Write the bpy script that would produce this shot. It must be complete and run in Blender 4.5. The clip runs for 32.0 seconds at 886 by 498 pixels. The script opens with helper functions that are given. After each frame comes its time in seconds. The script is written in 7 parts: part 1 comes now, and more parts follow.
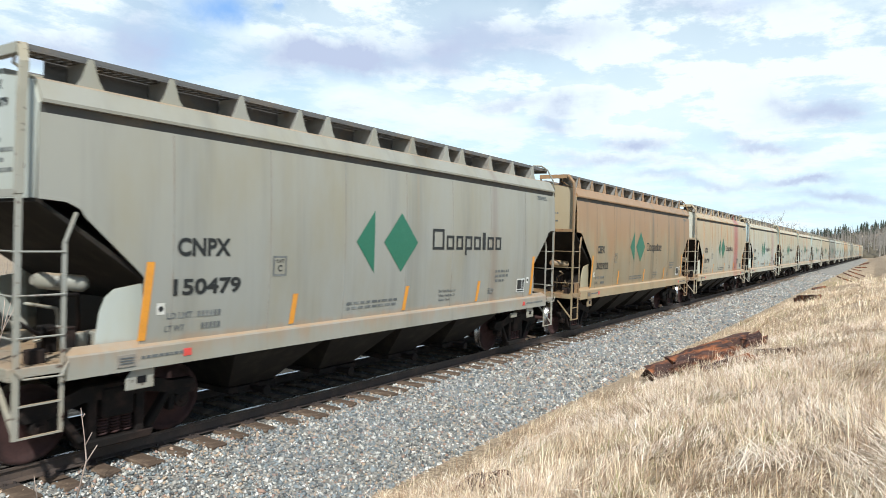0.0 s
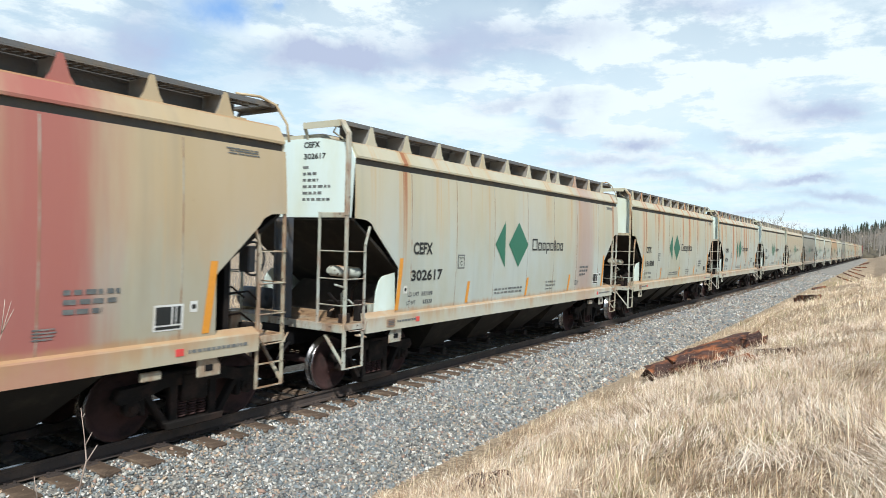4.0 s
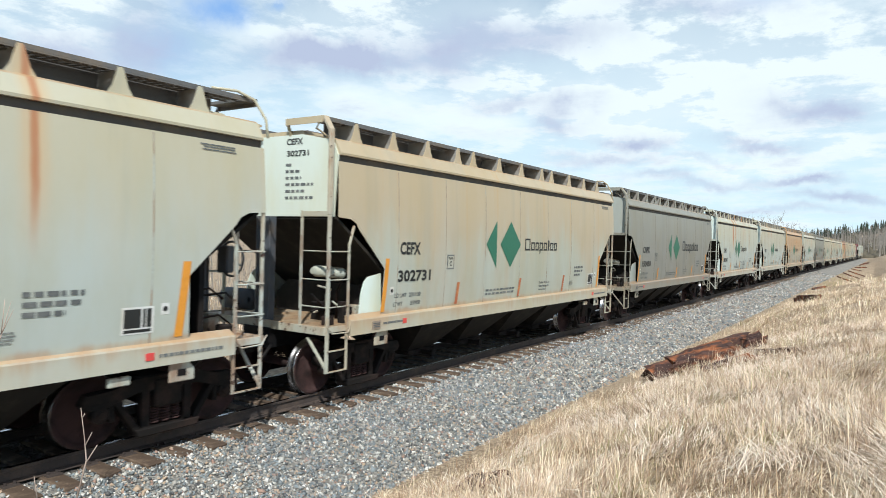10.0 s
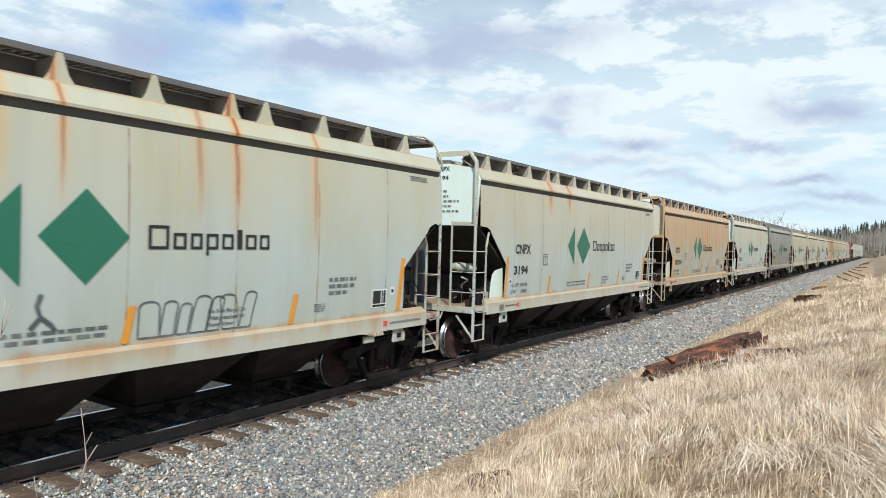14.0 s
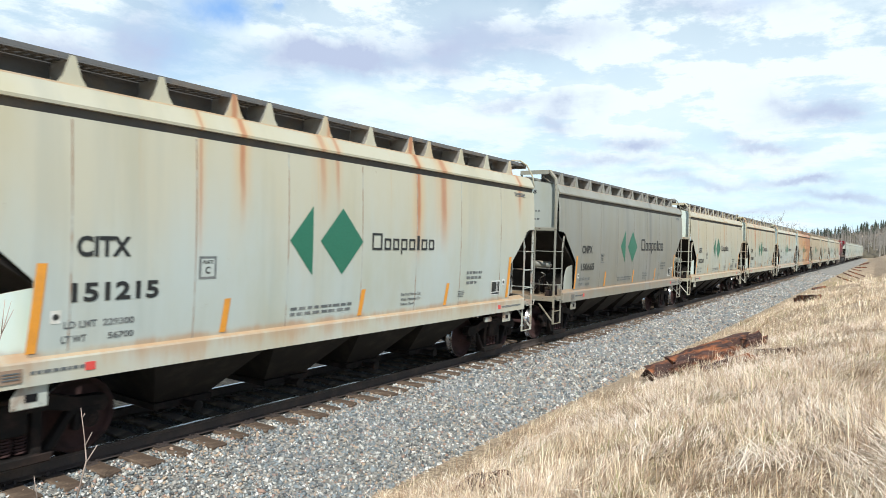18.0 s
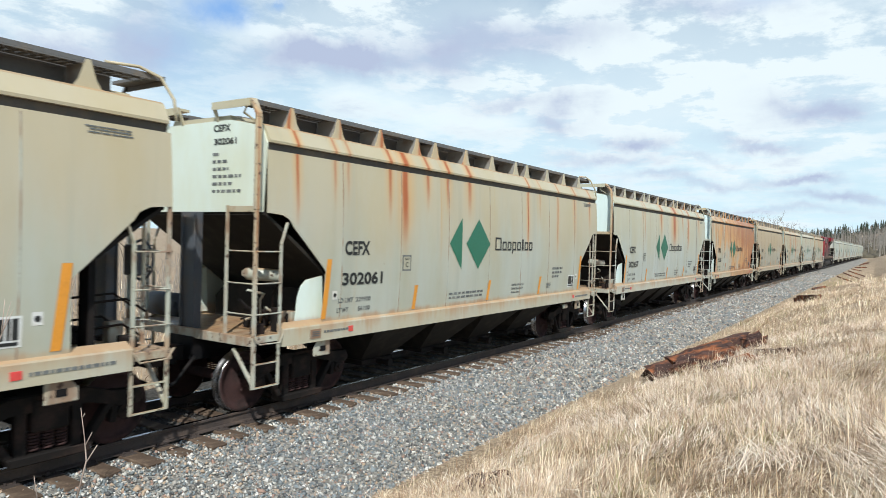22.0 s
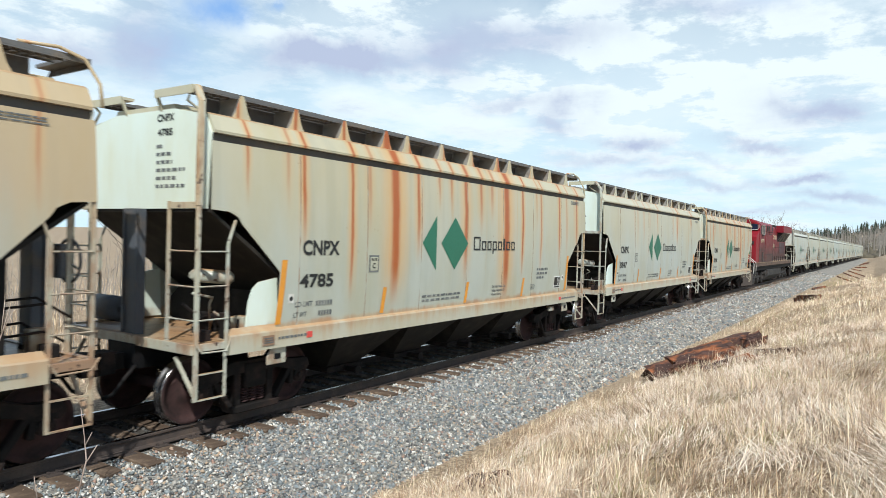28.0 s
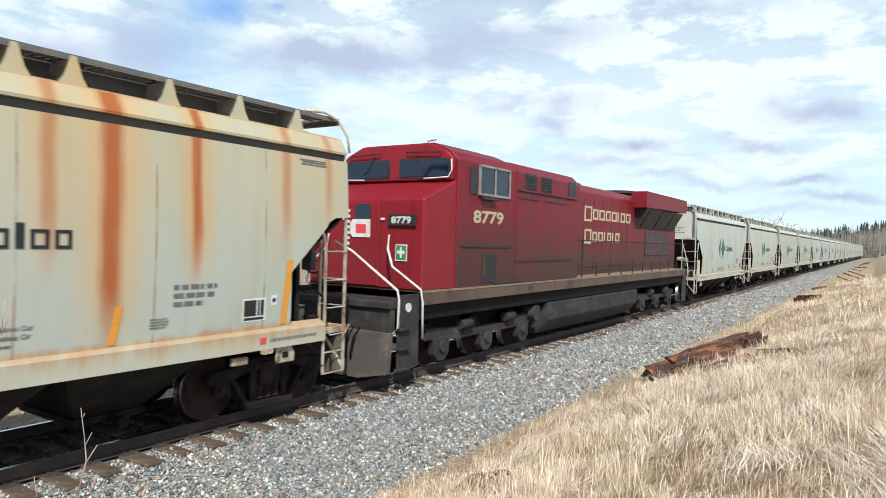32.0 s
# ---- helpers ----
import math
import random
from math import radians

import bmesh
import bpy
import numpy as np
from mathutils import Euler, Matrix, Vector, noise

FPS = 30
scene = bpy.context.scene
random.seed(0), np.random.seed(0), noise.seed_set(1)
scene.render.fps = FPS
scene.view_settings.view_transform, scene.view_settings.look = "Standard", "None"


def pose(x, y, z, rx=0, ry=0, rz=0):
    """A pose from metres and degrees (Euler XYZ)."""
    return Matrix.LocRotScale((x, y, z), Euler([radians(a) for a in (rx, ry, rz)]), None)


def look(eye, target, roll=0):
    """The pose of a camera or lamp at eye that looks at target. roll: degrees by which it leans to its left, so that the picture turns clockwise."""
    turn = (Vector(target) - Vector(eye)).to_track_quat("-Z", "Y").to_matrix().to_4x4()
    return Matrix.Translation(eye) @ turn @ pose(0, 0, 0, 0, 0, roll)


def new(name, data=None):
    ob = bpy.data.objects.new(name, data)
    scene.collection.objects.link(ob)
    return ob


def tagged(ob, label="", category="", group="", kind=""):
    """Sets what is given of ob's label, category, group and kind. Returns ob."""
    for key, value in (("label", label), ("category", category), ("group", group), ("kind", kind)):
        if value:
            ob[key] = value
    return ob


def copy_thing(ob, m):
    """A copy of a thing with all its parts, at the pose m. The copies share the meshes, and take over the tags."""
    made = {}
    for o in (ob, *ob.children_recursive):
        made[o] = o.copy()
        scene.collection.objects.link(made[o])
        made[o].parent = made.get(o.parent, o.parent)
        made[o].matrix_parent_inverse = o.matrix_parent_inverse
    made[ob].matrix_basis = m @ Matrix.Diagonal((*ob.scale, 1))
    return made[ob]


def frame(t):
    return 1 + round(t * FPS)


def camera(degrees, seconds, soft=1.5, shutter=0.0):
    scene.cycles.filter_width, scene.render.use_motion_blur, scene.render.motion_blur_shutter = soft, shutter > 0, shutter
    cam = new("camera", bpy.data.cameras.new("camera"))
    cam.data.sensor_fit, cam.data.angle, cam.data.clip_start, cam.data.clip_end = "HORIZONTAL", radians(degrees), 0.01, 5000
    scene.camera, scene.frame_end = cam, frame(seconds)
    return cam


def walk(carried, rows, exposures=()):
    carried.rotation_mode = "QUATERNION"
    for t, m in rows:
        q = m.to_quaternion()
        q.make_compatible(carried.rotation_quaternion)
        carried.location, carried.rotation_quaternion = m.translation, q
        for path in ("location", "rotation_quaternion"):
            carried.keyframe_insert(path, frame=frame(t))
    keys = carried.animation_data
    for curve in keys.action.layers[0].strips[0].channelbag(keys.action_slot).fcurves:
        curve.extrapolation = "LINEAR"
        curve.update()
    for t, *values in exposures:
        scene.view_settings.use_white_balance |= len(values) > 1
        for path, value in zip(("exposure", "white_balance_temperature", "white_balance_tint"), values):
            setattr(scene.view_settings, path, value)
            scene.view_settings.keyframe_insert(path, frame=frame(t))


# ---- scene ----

# ------------------------------------------------------------------ camera
# x runs along the track away from the camera, z = 0 is the rail top, y = 0 the track's middle
EYE_Y, EYE_Z = -8.787, 2.666
cam = camera(67.03, 32.0, soft=0.6, shutter=0.12)
CAM_POSE = pose(0, EYE_Y, EYE_Z) @ pose(0, 0, 0, 0, 0, 33.546 - 90) @ pose(0, 0, 0, 90 - 0.852, 0, 0) @ pose(0, 0, 0, 0, 0, 1.626)
walk(cam, [(0.0, CAM_POSE), (32.0, CAM_POSE)], [(t, e - 0.02, 6270, 7.6) for t, e in (
    (0, 0.04), (3, -0.02), (6, -0.12), (8, -0.14), (10, -0.08), (11, 0.0), (12, 0.06), (13, 0.05), (14, -0.13), (17, 0.0), (19, 0.04), (20, 0.13), (21, -0.07), (22, -0.13), (23, -0.05), (25, -0.08), (29, -0.07), (30, -0.13), (32, 0.0))])

# ------------------------------------------------------------------ light
SUN = Vector((-0.76, -0.63, 1.0)).normalized()


def nd(nt, kind, **kw):
    n = nt.nodes.new(kind)
    for key, value in kw.items():
        if key in n.inputs:
            n.inputs[key].default_value = value
    return n


def make_world():
    """Broken cloud under a thin bright veil, with a blue gap; grey cloud bases where they hang."""
    w = bpy.data.worlds.new("sky")
    scene.world = w
    w.use_nodes = True
    nt = w.node_tree
    nt.nodes.clear()
    L = nt.links.new
    out = nt.nodes.new("ShaderNodeOutputWorld")
    bg = nt.nodes.new("ShaderNodeBackground")
    bg.inputs["Strength"].default_value = 0.115
    sky = nt.nodes.new("ShaderNodeTexSky")
    sky.sky_type = "NISHITA"
    sky.sun_disc = False
    sky.sun_elevation = math.asin(SUN.z)
    sky.sun_rotation = math.atan2(SUN.x, SUN.y)
    sky.dust_density = 0.6
    tc = nt.nodes.new("ShaderNodeTexCoord")
    sep = nt.nodes.new("ShaderNodeSeparateXYZ")
    L(tc.outputs["Generated"], sep.inputs[0])

    def m(op, a, b=None, clamp=False, c=None):
        n = nt.nodes.new("ShaderNodeMath")
        n.operation, n.use_clamp = op, clamp
        for i, v in enumerate((a, b, c)):
            if v is None:
                continue
            if isinstance(v, (int, float)):
                n.inputs[i].default_value = v
            else:
                L(v, n.inputs[i])
        return n.outputs[0]

    def mix(f, a, b):
        n = nt.nodes.new("ShaderNodeMix")
        n.data_type = "RGBA"
        for key, v in (("Factor", f), ("A", a), ("B", b)):
            if isinstance(v, tuple):
                n.inputs[key].default_value = (*v, 1)
            else:
                L(v, n.inputs[key])
        return n.outputs["Result"]

    def smooth(v, lo, hi):
        n = nt.nodes.new("ShaderNodeMapRange")
        n.interpolation_type = "SMOOTHSTEP"
        n.inputs["From Min"].default_value, n.inputs["From Max"].default_value = lo, hi
        L(v, n.inputs["Value"])
        return n.outputs["Result"]

    # a flat cloud deck seen in perspective
    zz = m("ADD", m("MAXIMUM", sep.outputs[2], 0.0), 0.12)
    comb = nt.nodes.new("ShaderNodeCombineXYZ")
    L(m("DIVIDE", sep.outputs[0], zz), comb.inputs[0])
    L(m("DIVIDE", sep.outputs[1], zz), comb.inputs[1])
    n1 = nd(nt, "ShaderNodeTexNoise", Scale=0.8, Detail=8.0, Roughness=0.55)
    L(comb.outputs[0], n1.inputs["Vector"])
    n2 = nd(nt, "ShaderNodeTexNoise", Scale=3.0, Detail=9.0, Roughness=0.62)
    L(comb.outputs[0], n2.inputs["Vector"])
    # thin veil whitens the sky towards the horizon, thick cloud lies on it
    veil = m("SUBTRACT", 1.0, m("MULTIPLY", m("MAXIMUM", sep.outputs[2], 0.0), 2.0), True)
    col = mix(veil, sky.outputs["Color"], (6.7, 8.7, 9.7))
    col = mix(smooth(n1.outputs["Fac"], 0.50, 0.66), col, (8.3, 9.3, 9.7))
    grey = m("MULTIPLY", smooth(n2.outputs["Fac"], 0.50, 0.75), smooth(n1.outputs["Fac"], 0.42, 0.6))
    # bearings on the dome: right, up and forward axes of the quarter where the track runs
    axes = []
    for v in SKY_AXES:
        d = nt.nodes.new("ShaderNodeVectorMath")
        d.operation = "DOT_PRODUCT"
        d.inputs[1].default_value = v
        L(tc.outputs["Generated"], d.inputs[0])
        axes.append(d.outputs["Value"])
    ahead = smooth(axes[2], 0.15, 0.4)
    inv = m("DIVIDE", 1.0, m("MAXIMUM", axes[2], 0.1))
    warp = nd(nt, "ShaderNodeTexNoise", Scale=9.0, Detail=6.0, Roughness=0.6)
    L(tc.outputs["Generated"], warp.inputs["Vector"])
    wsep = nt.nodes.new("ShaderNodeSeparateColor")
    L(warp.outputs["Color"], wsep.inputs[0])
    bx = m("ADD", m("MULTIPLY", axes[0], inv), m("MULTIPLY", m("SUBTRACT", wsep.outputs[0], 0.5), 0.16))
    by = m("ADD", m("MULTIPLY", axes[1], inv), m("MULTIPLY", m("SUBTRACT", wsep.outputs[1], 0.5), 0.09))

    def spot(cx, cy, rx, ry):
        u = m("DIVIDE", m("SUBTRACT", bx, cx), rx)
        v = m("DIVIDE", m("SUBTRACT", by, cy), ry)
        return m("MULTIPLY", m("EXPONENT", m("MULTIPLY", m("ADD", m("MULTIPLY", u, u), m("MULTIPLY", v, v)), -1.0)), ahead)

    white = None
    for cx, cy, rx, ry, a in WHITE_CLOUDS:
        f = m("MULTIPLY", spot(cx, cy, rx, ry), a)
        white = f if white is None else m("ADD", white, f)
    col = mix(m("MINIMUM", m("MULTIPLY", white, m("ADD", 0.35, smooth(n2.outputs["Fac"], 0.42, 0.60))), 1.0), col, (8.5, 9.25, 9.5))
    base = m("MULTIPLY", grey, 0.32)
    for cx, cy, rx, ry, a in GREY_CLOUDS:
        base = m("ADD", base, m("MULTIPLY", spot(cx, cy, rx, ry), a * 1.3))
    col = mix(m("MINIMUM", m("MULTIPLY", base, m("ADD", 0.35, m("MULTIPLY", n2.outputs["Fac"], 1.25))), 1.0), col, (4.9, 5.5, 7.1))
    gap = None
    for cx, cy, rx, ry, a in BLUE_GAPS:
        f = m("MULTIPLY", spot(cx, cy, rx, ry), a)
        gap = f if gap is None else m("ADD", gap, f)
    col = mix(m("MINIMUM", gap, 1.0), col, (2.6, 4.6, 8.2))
    L(col, bg.inputs["Color"])
    L(bg.outputs[0], out.inputs[0])


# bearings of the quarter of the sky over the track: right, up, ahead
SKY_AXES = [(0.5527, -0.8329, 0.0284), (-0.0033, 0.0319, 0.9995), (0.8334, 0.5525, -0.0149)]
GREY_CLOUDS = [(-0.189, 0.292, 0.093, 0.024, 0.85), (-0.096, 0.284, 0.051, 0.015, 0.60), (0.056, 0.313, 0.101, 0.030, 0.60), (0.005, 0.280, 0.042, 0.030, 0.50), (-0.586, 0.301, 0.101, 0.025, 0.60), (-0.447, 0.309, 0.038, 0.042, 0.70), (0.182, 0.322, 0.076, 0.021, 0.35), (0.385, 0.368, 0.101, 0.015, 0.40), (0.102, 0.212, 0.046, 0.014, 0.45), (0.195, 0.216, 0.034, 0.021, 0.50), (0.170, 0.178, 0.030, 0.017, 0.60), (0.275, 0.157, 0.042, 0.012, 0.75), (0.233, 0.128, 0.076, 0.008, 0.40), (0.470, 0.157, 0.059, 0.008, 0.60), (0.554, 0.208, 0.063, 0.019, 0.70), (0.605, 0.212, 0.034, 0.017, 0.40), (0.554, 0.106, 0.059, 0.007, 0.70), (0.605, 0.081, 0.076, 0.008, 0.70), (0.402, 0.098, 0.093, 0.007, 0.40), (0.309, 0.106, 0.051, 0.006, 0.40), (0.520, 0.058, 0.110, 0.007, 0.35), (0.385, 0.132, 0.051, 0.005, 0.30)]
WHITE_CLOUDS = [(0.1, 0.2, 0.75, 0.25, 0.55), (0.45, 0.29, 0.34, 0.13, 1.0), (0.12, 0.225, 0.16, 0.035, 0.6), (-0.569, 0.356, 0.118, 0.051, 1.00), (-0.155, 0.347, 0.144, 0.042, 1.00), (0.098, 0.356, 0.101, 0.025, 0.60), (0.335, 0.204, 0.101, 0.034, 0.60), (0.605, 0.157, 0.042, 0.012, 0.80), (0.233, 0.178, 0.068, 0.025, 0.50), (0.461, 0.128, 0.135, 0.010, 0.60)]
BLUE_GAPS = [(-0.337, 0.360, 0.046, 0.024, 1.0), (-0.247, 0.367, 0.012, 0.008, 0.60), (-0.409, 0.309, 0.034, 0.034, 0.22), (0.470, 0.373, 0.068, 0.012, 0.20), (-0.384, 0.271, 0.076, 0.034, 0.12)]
make_world()
sun = new("sun", bpy.data.lights.new("sun", "SUN"))
sun.data.energy, sun.data.angle, sun.data.color = 5.0, radians(0.6), (1.0, 0.965, 0.91)
sun.matrix_world = look(SUN * 60, (0, 0, 0))


# ------------------------------------------------------------------ materials
def material(name, rough=0.6, metal=0.0):
    mt = bpy.data.materials.new(name)
    mt.use_nodes = True
    nt = mt.node_tree
    b = nt.nodes["Principled BSDF"]
    b.inputs["Roughness"].default_value = rough
    b.inputs["Metallic"].default_value = metal
    return mt, nt, b


def mixc(nt, fac, a, b):
    n = nt.nodes.new("ShaderNodeMix")
    n.data_type = "RGBA"
    for key, v in (("Factor", fac), ("A", a), ("B", b)):
        if isinstance(v, (tuple, list)):
            n.inputs[key].default_value = (*v[:3], 1)
        elif isinstance(v, (int, float)):
            n.inputs[key].default_value = v
        else:
            nt.links.new(v, n.inputs[key])
    return n.outputs["Result"]


def math_n(nt, op, a, b=None, clamp=False):
    n = nt.nodes.new("ShaderNodeMath")
    n.operation, n.use_clamp = op, clamp
    for i, v in enumerate((a, b)):
        if v is None:
            continue
        if isinstance(v, (int, float)):
            n.inputs[i].default_value = v
        else:
            nt.links.new(v, n.inputs[i])
    return n.outputs[0]


def noise_n(nt, scale, stretch=(1, 1, 1), detail=4.0, rough=0.55, seed=0.0, coord="Object"):
    tc = nt.nodes.new("ShaderNodeTexCoord")
    mp = nt.nodes.new("ShaderNodeMapping")
    mp.inputs["Scale"].default_value = stretch
    mp.inputs["Location"].default_value = (seed * 7.31, seed * 3.77, seed * 1.93)
    nt.links.new(tc.outputs[coord], mp.inputs[0])
    n = nd(nt, "ShaderNodeTexNoise", Scale=scale, Detail=detail, Roughness=rough)
    nt.links.new(mp.outputs[0], n.inputs["Vector"])
    return n.outputs["Fac"]


def step_n(nt, v, lo, hi):
    n = nt.nodes.new("ShaderNodeMapRange")
    n.interpolation_type = "SMOOTHSTEP"
    n.inputs["From Min"].default_value, n.inputs["From Max"].default_value = lo, hi
    nt.links.new(v, n.inputs["Value"])
    return n.outputs["Result"]


def bump_n(nt, b, height, strength=0.3, dist=0.01):
    n = nt.nodes.new("ShaderNodeBump")
    n.inputs["Strength"].default_value, n.inputs["Distance"].default_value = strength, dist
    nt.links.new(height, n.inputs["Height"])
    nt.links.new(n.outputs[0], b.inputs["Normal"])


def worn(name, base, dirt, rough=0.6, metal=0.0, scale=3.0, amount=(0.45, 0.7), bump=0.15, fine=40.0, gloss=0.5):
    """A painted or bare surface with patches of dirt at one scale and grain at another."""
    mt, nt, b = material(name, rough, metal)
    big = step_n(nt, noise_n(nt, scale, detail=6), *amount)
    col = mixc(nt, big, base, dirt)
    g = noise_n(nt, fine, detail=3)
    dark = tuple(c * 0.72 for c in base)
    col = mixc(nt, math_n(nt, "MULTIPLY", step_n(nt, g, 0.45, 0.75), 0.5), col, dark)
    nt.links.new(col, b.inputs["Base Color"])
    bump_n(nt, b, g, bump, 0.006)
    b.inputs["Specular IOR Level"].default_value = gloss
    return mt


def hopper_paint(name, base, rust=0.3, grime=0.2, seed=0.0, veil=0.0, veil_col=(0.44, 0.28, 0.15), red=None, trim=False, heavy=False, runs=(), cream=0.16):
    """Weathered hopper paint: dust, a painted sunlit upper half, washes, rust runs that start under the roof seams,
    rusty ledges and chips.
    """
    mt, nt, b = material(name, 0.40)
    tc = nt.nodes.new("ShaderNodeTexCoord")
    sep = nt.nodes.new("ShaderNodeSeparateXYZ")
    nt.links.new(tc.outputs["Object"], sep.inputs[0])
    z = sep.outputs[2]
    dust = noise_n(nt, 1.1, (1, 1, 0.35), 6, 0.6, seed)
    col = mixc(nt, step_n(nt, dust, 0.35, 0.75), base, tuple(c * k for c, k in zip(base, (0.92, 0.86, 0.74))))
    # upper half tinted cream, the sun's warm sheen painted on, ragged below
    warm_upper = step_n(nt, math_n(nt, "ADD", z, math_n(nt, "MULTIPLY", noise_n(nt, 1.5, (1, 0.4, 0.10), 4, 0.6, seed + 1), 2.4)), 3.1, 5.0)
    col = mixc(nt, math_n(nt, "MULTIPLY", warm_upper, cream), col, (0.54, 0.445, 0.235))
    if heavy:
        # rust has spread over most of the side, least at the low end with the numbers
        drift = math_n(nt, "ADD", math_n(nt, "MULTIPLY", sep.outputs[0], 0.034), math_n(nt, "MULTIPLY", warm_upper, 0.16))
        spread = math_n(nt, "ADD", noise_n(nt, 0.9, (1, 1, 0.40), 7, 0.68, seed + 9), drift)
        col = mixc(nt, math_n(nt, "MULTIPLY", step_n(nt, spread, 0.36, 0.54), 0.9), col, (0.60, 0.30, 0.095))
        deep = math_n(nt, "ADD", noise_n(nt, 1.7, (1, 1, 0.10), 7, 0.70, seed + 12), drift)
        col = mixc(nt, math_n(nt, "MULTIPLY", step_n(nt, deep, 0.51, 0.68), 0.85), col, (0.33, 0.095, 0.030))
        low = math_n(nt, "ADD", math_n(nt, "ADD", math_n(nt, "MULTIPLY", z, -0.16), math_n(nt, "MULTIPLY", sep.outputs[0], 0.018)), noise_n(nt, 1.2, (1, 1, 0.5), 6, 0.65, seed + 14))
        col = mixc(nt, math_n(nt, "MULTIPLY", step_n(nt, low, 0.27, 0.42), 0.8), col, (0.34, 0.11, 0.040))
    if veil:
        v = noise_n(nt, 1.3, (1, 1, 0.22), 6, 0.65, seed + 9)
        f = step_n(nt, math_n(nt, "ADD", v, math_n(nt, "MULTIPLY", warm_upper, 0.45)), *((0.42, 0.90) if veil > 0.8 else (0.44, 0.80)))
        col = mixc(nt, math_n(nt, "MULTIPLY", f, veil), col, veil_col)
    wash = noise_n(nt, 2.3, (1, 0.4, 0.06), 4, 0.6, seed + 3)
    col = mixc(nt, math_n(nt, "MULTIPLY", step_n(nt, wash, 0.50, 0.72), grime), col, tuple(c * 0.55 for c in base))
    # rust runs
    run_ = noise_n(nt, 3.3, (1, 0.05, 0.016), 5, 0.68, seed + 5)
    lengthy = noise_n(nt, 2.1, (1, 0.05, 0.05), 3, 0.5, seed + 6)
    top = step_n(nt, math_n(nt, "ADD", z, math_n(nt, "MULTIPLY", lengthy, 5.0)), 4.2, 6.2)
    lim = 0.742 - 0.175 * (0.35 * rust if runs else rust)
    halo = math_n(nt, "MULTIPLY", step_n(nt, run_, lim - 0.10, lim + 0.03), top)
    col = mixc(nt, math_n(nt, "MULTIPLY", halo, min(0.75, 0.18 + rust * 0.55)), col, (0.52, 0.31, 0.12))
    streak = math_n(nt, "MULTIPLY", step_n(nt, run_, lim, lim + 0.06), top)
    col = mixc(nt, math_n(nt, "MULTIPLY", streak, min(0.95, 0.5 + 0.5 * rust)), col, (0.31, 0.098, 0.032))
    if runs:
        # the runs that this car has, each from the roof down to where it dries out
        wander = math_n(nt, "MULTIPLY", math_n(nt, "SUBTRACT", noise_n(nt, 0.9, (1, 0, 1), 3, 0.6, seed + 21), 0.5), 0.10)
        xx = math_n(nt, "ADD", sep.outputs[0], wander)
        ragged = noise_n(nt, 5.0, (6, 0.3, 0.35), 5, 0.7, seed + 23)
        core = edge = None
        for x0, half, low, amount in runs:
            d = math_n(nt, "DIVIDE", math_n(nt, "ABSOLUTE", math_n(nt, "SUBTRACT", xx, x0)), half)
            fade = math_n(nt, "MULTIPLY", step_n(nt, z, low - 0.25, min(3.9, low + 0.9)), amount)
            c = math_n(nt, "MULTIPLY", step_n(nt, d, 1.25, 0.15), fade)
            e = math_n(nt, "MULTIPLY", step_n(nt, d, 3.8, 0.6), fade)
            core = c if core is None else math_n(nt, "MAXIMUM", core, c)
            edge = e if edge is None else math_n(nt, "MAXIMUM", edge, e)
        col = mixc(nt, math_n(nt, "MULTIPLY", math_n(nt, "MULTIPLY", edge, math_n(nt, "ADD", ragged, 0.25)), 0.95, True), col, (0.60, 0.34, 0.12))
        col = mixc(nt, math_n(nt, "MULTIPLY", math_n(nt, "MULTIPLY", core, math_n(nt, "ADD", ragged, 0.75)), 1.0, True), col, (0.38, 0.105, 0.028))
    if red is not None:
        # one broad run of red primer
        d = math_n(nt, "ABSOLUTE", math_n(nt, "SUBTRACT", sep.outputs[0], red[0]))
        wob = noise_n(nt, 2.6, (1.5, 1, 0.12), 5, 0.6, seed + 2)
        f = step_n(nt, math_n(nt, "ADD", d, math_n(nt, "MULTIPLY", wob, -0.8 * min(1.0, red[1] * 3))), red[1], -0.2)
        col = mixc(nt, math_n(nt, "MULTIPLY", f, red[2]), col, red[3])
    # rusty film on ledges and small chips
    up = nt.nodes.new("ShaderNodeNewGeometry")
    sepn = nt.nodes.new("ShaderNodeSeparateXYZ")
    nt.links.new(up.outputs["Normal"], sepn.inputs[0])
    ledge = math_n(nt, "MULTIPLY", step_n(nt, sepn.outputs[2], 0.6, 0.95), step_n(nt, noise_n(nt, 2.0, seed=seed + 4), 0.2, 0.55))
    col = mixc(nt, math_n(nt, "MULTIPLY", ledge, min(0.95, 0.50 + 0.45 * rust)), col, (0.43, 0.255, 0.125))
    # drips from the sill's ledge, heavier on rusty cars
    drip = noise_n(nt, 3.0, (1, 1, 0.12), 6, 0.68, seed + 17)
    reach = math_n(nt, "MULTIPLY", step_n(nt, z, 1.03, 1.32), step_n(nt, z, 1.46, 1.33))
    f = step_n(nt, math_n(nt, "ADD", drip, math_n(nt, "MULTIPLY", reach, 0.24)), 0.52, 0.88)
    col = mixc(nt, math_n(nt, "MULTIPLY", math_n(nt, "MULTIPLY", f, step_n(nt, z, 1.50, 1.36)), min(0.85, 0.35 + 0.5 * rust)), col, (0.37, 0.19, 0.09))
    # uneven tan tint over the sill
    sill = math_n(nt, "MULTIPLY", step_n(nt, z, 1.42, 1.32), math_n(nt, "ADD", noise_n(nt, 1.3, (1, 1, 2), 4, 0.6, seed + 27), 0.1))
    col = mixc(nt, math_n(nt, "MULTIPLY", sill, cream * 1.1, True), col, (0.56, 0.43, 0.25))
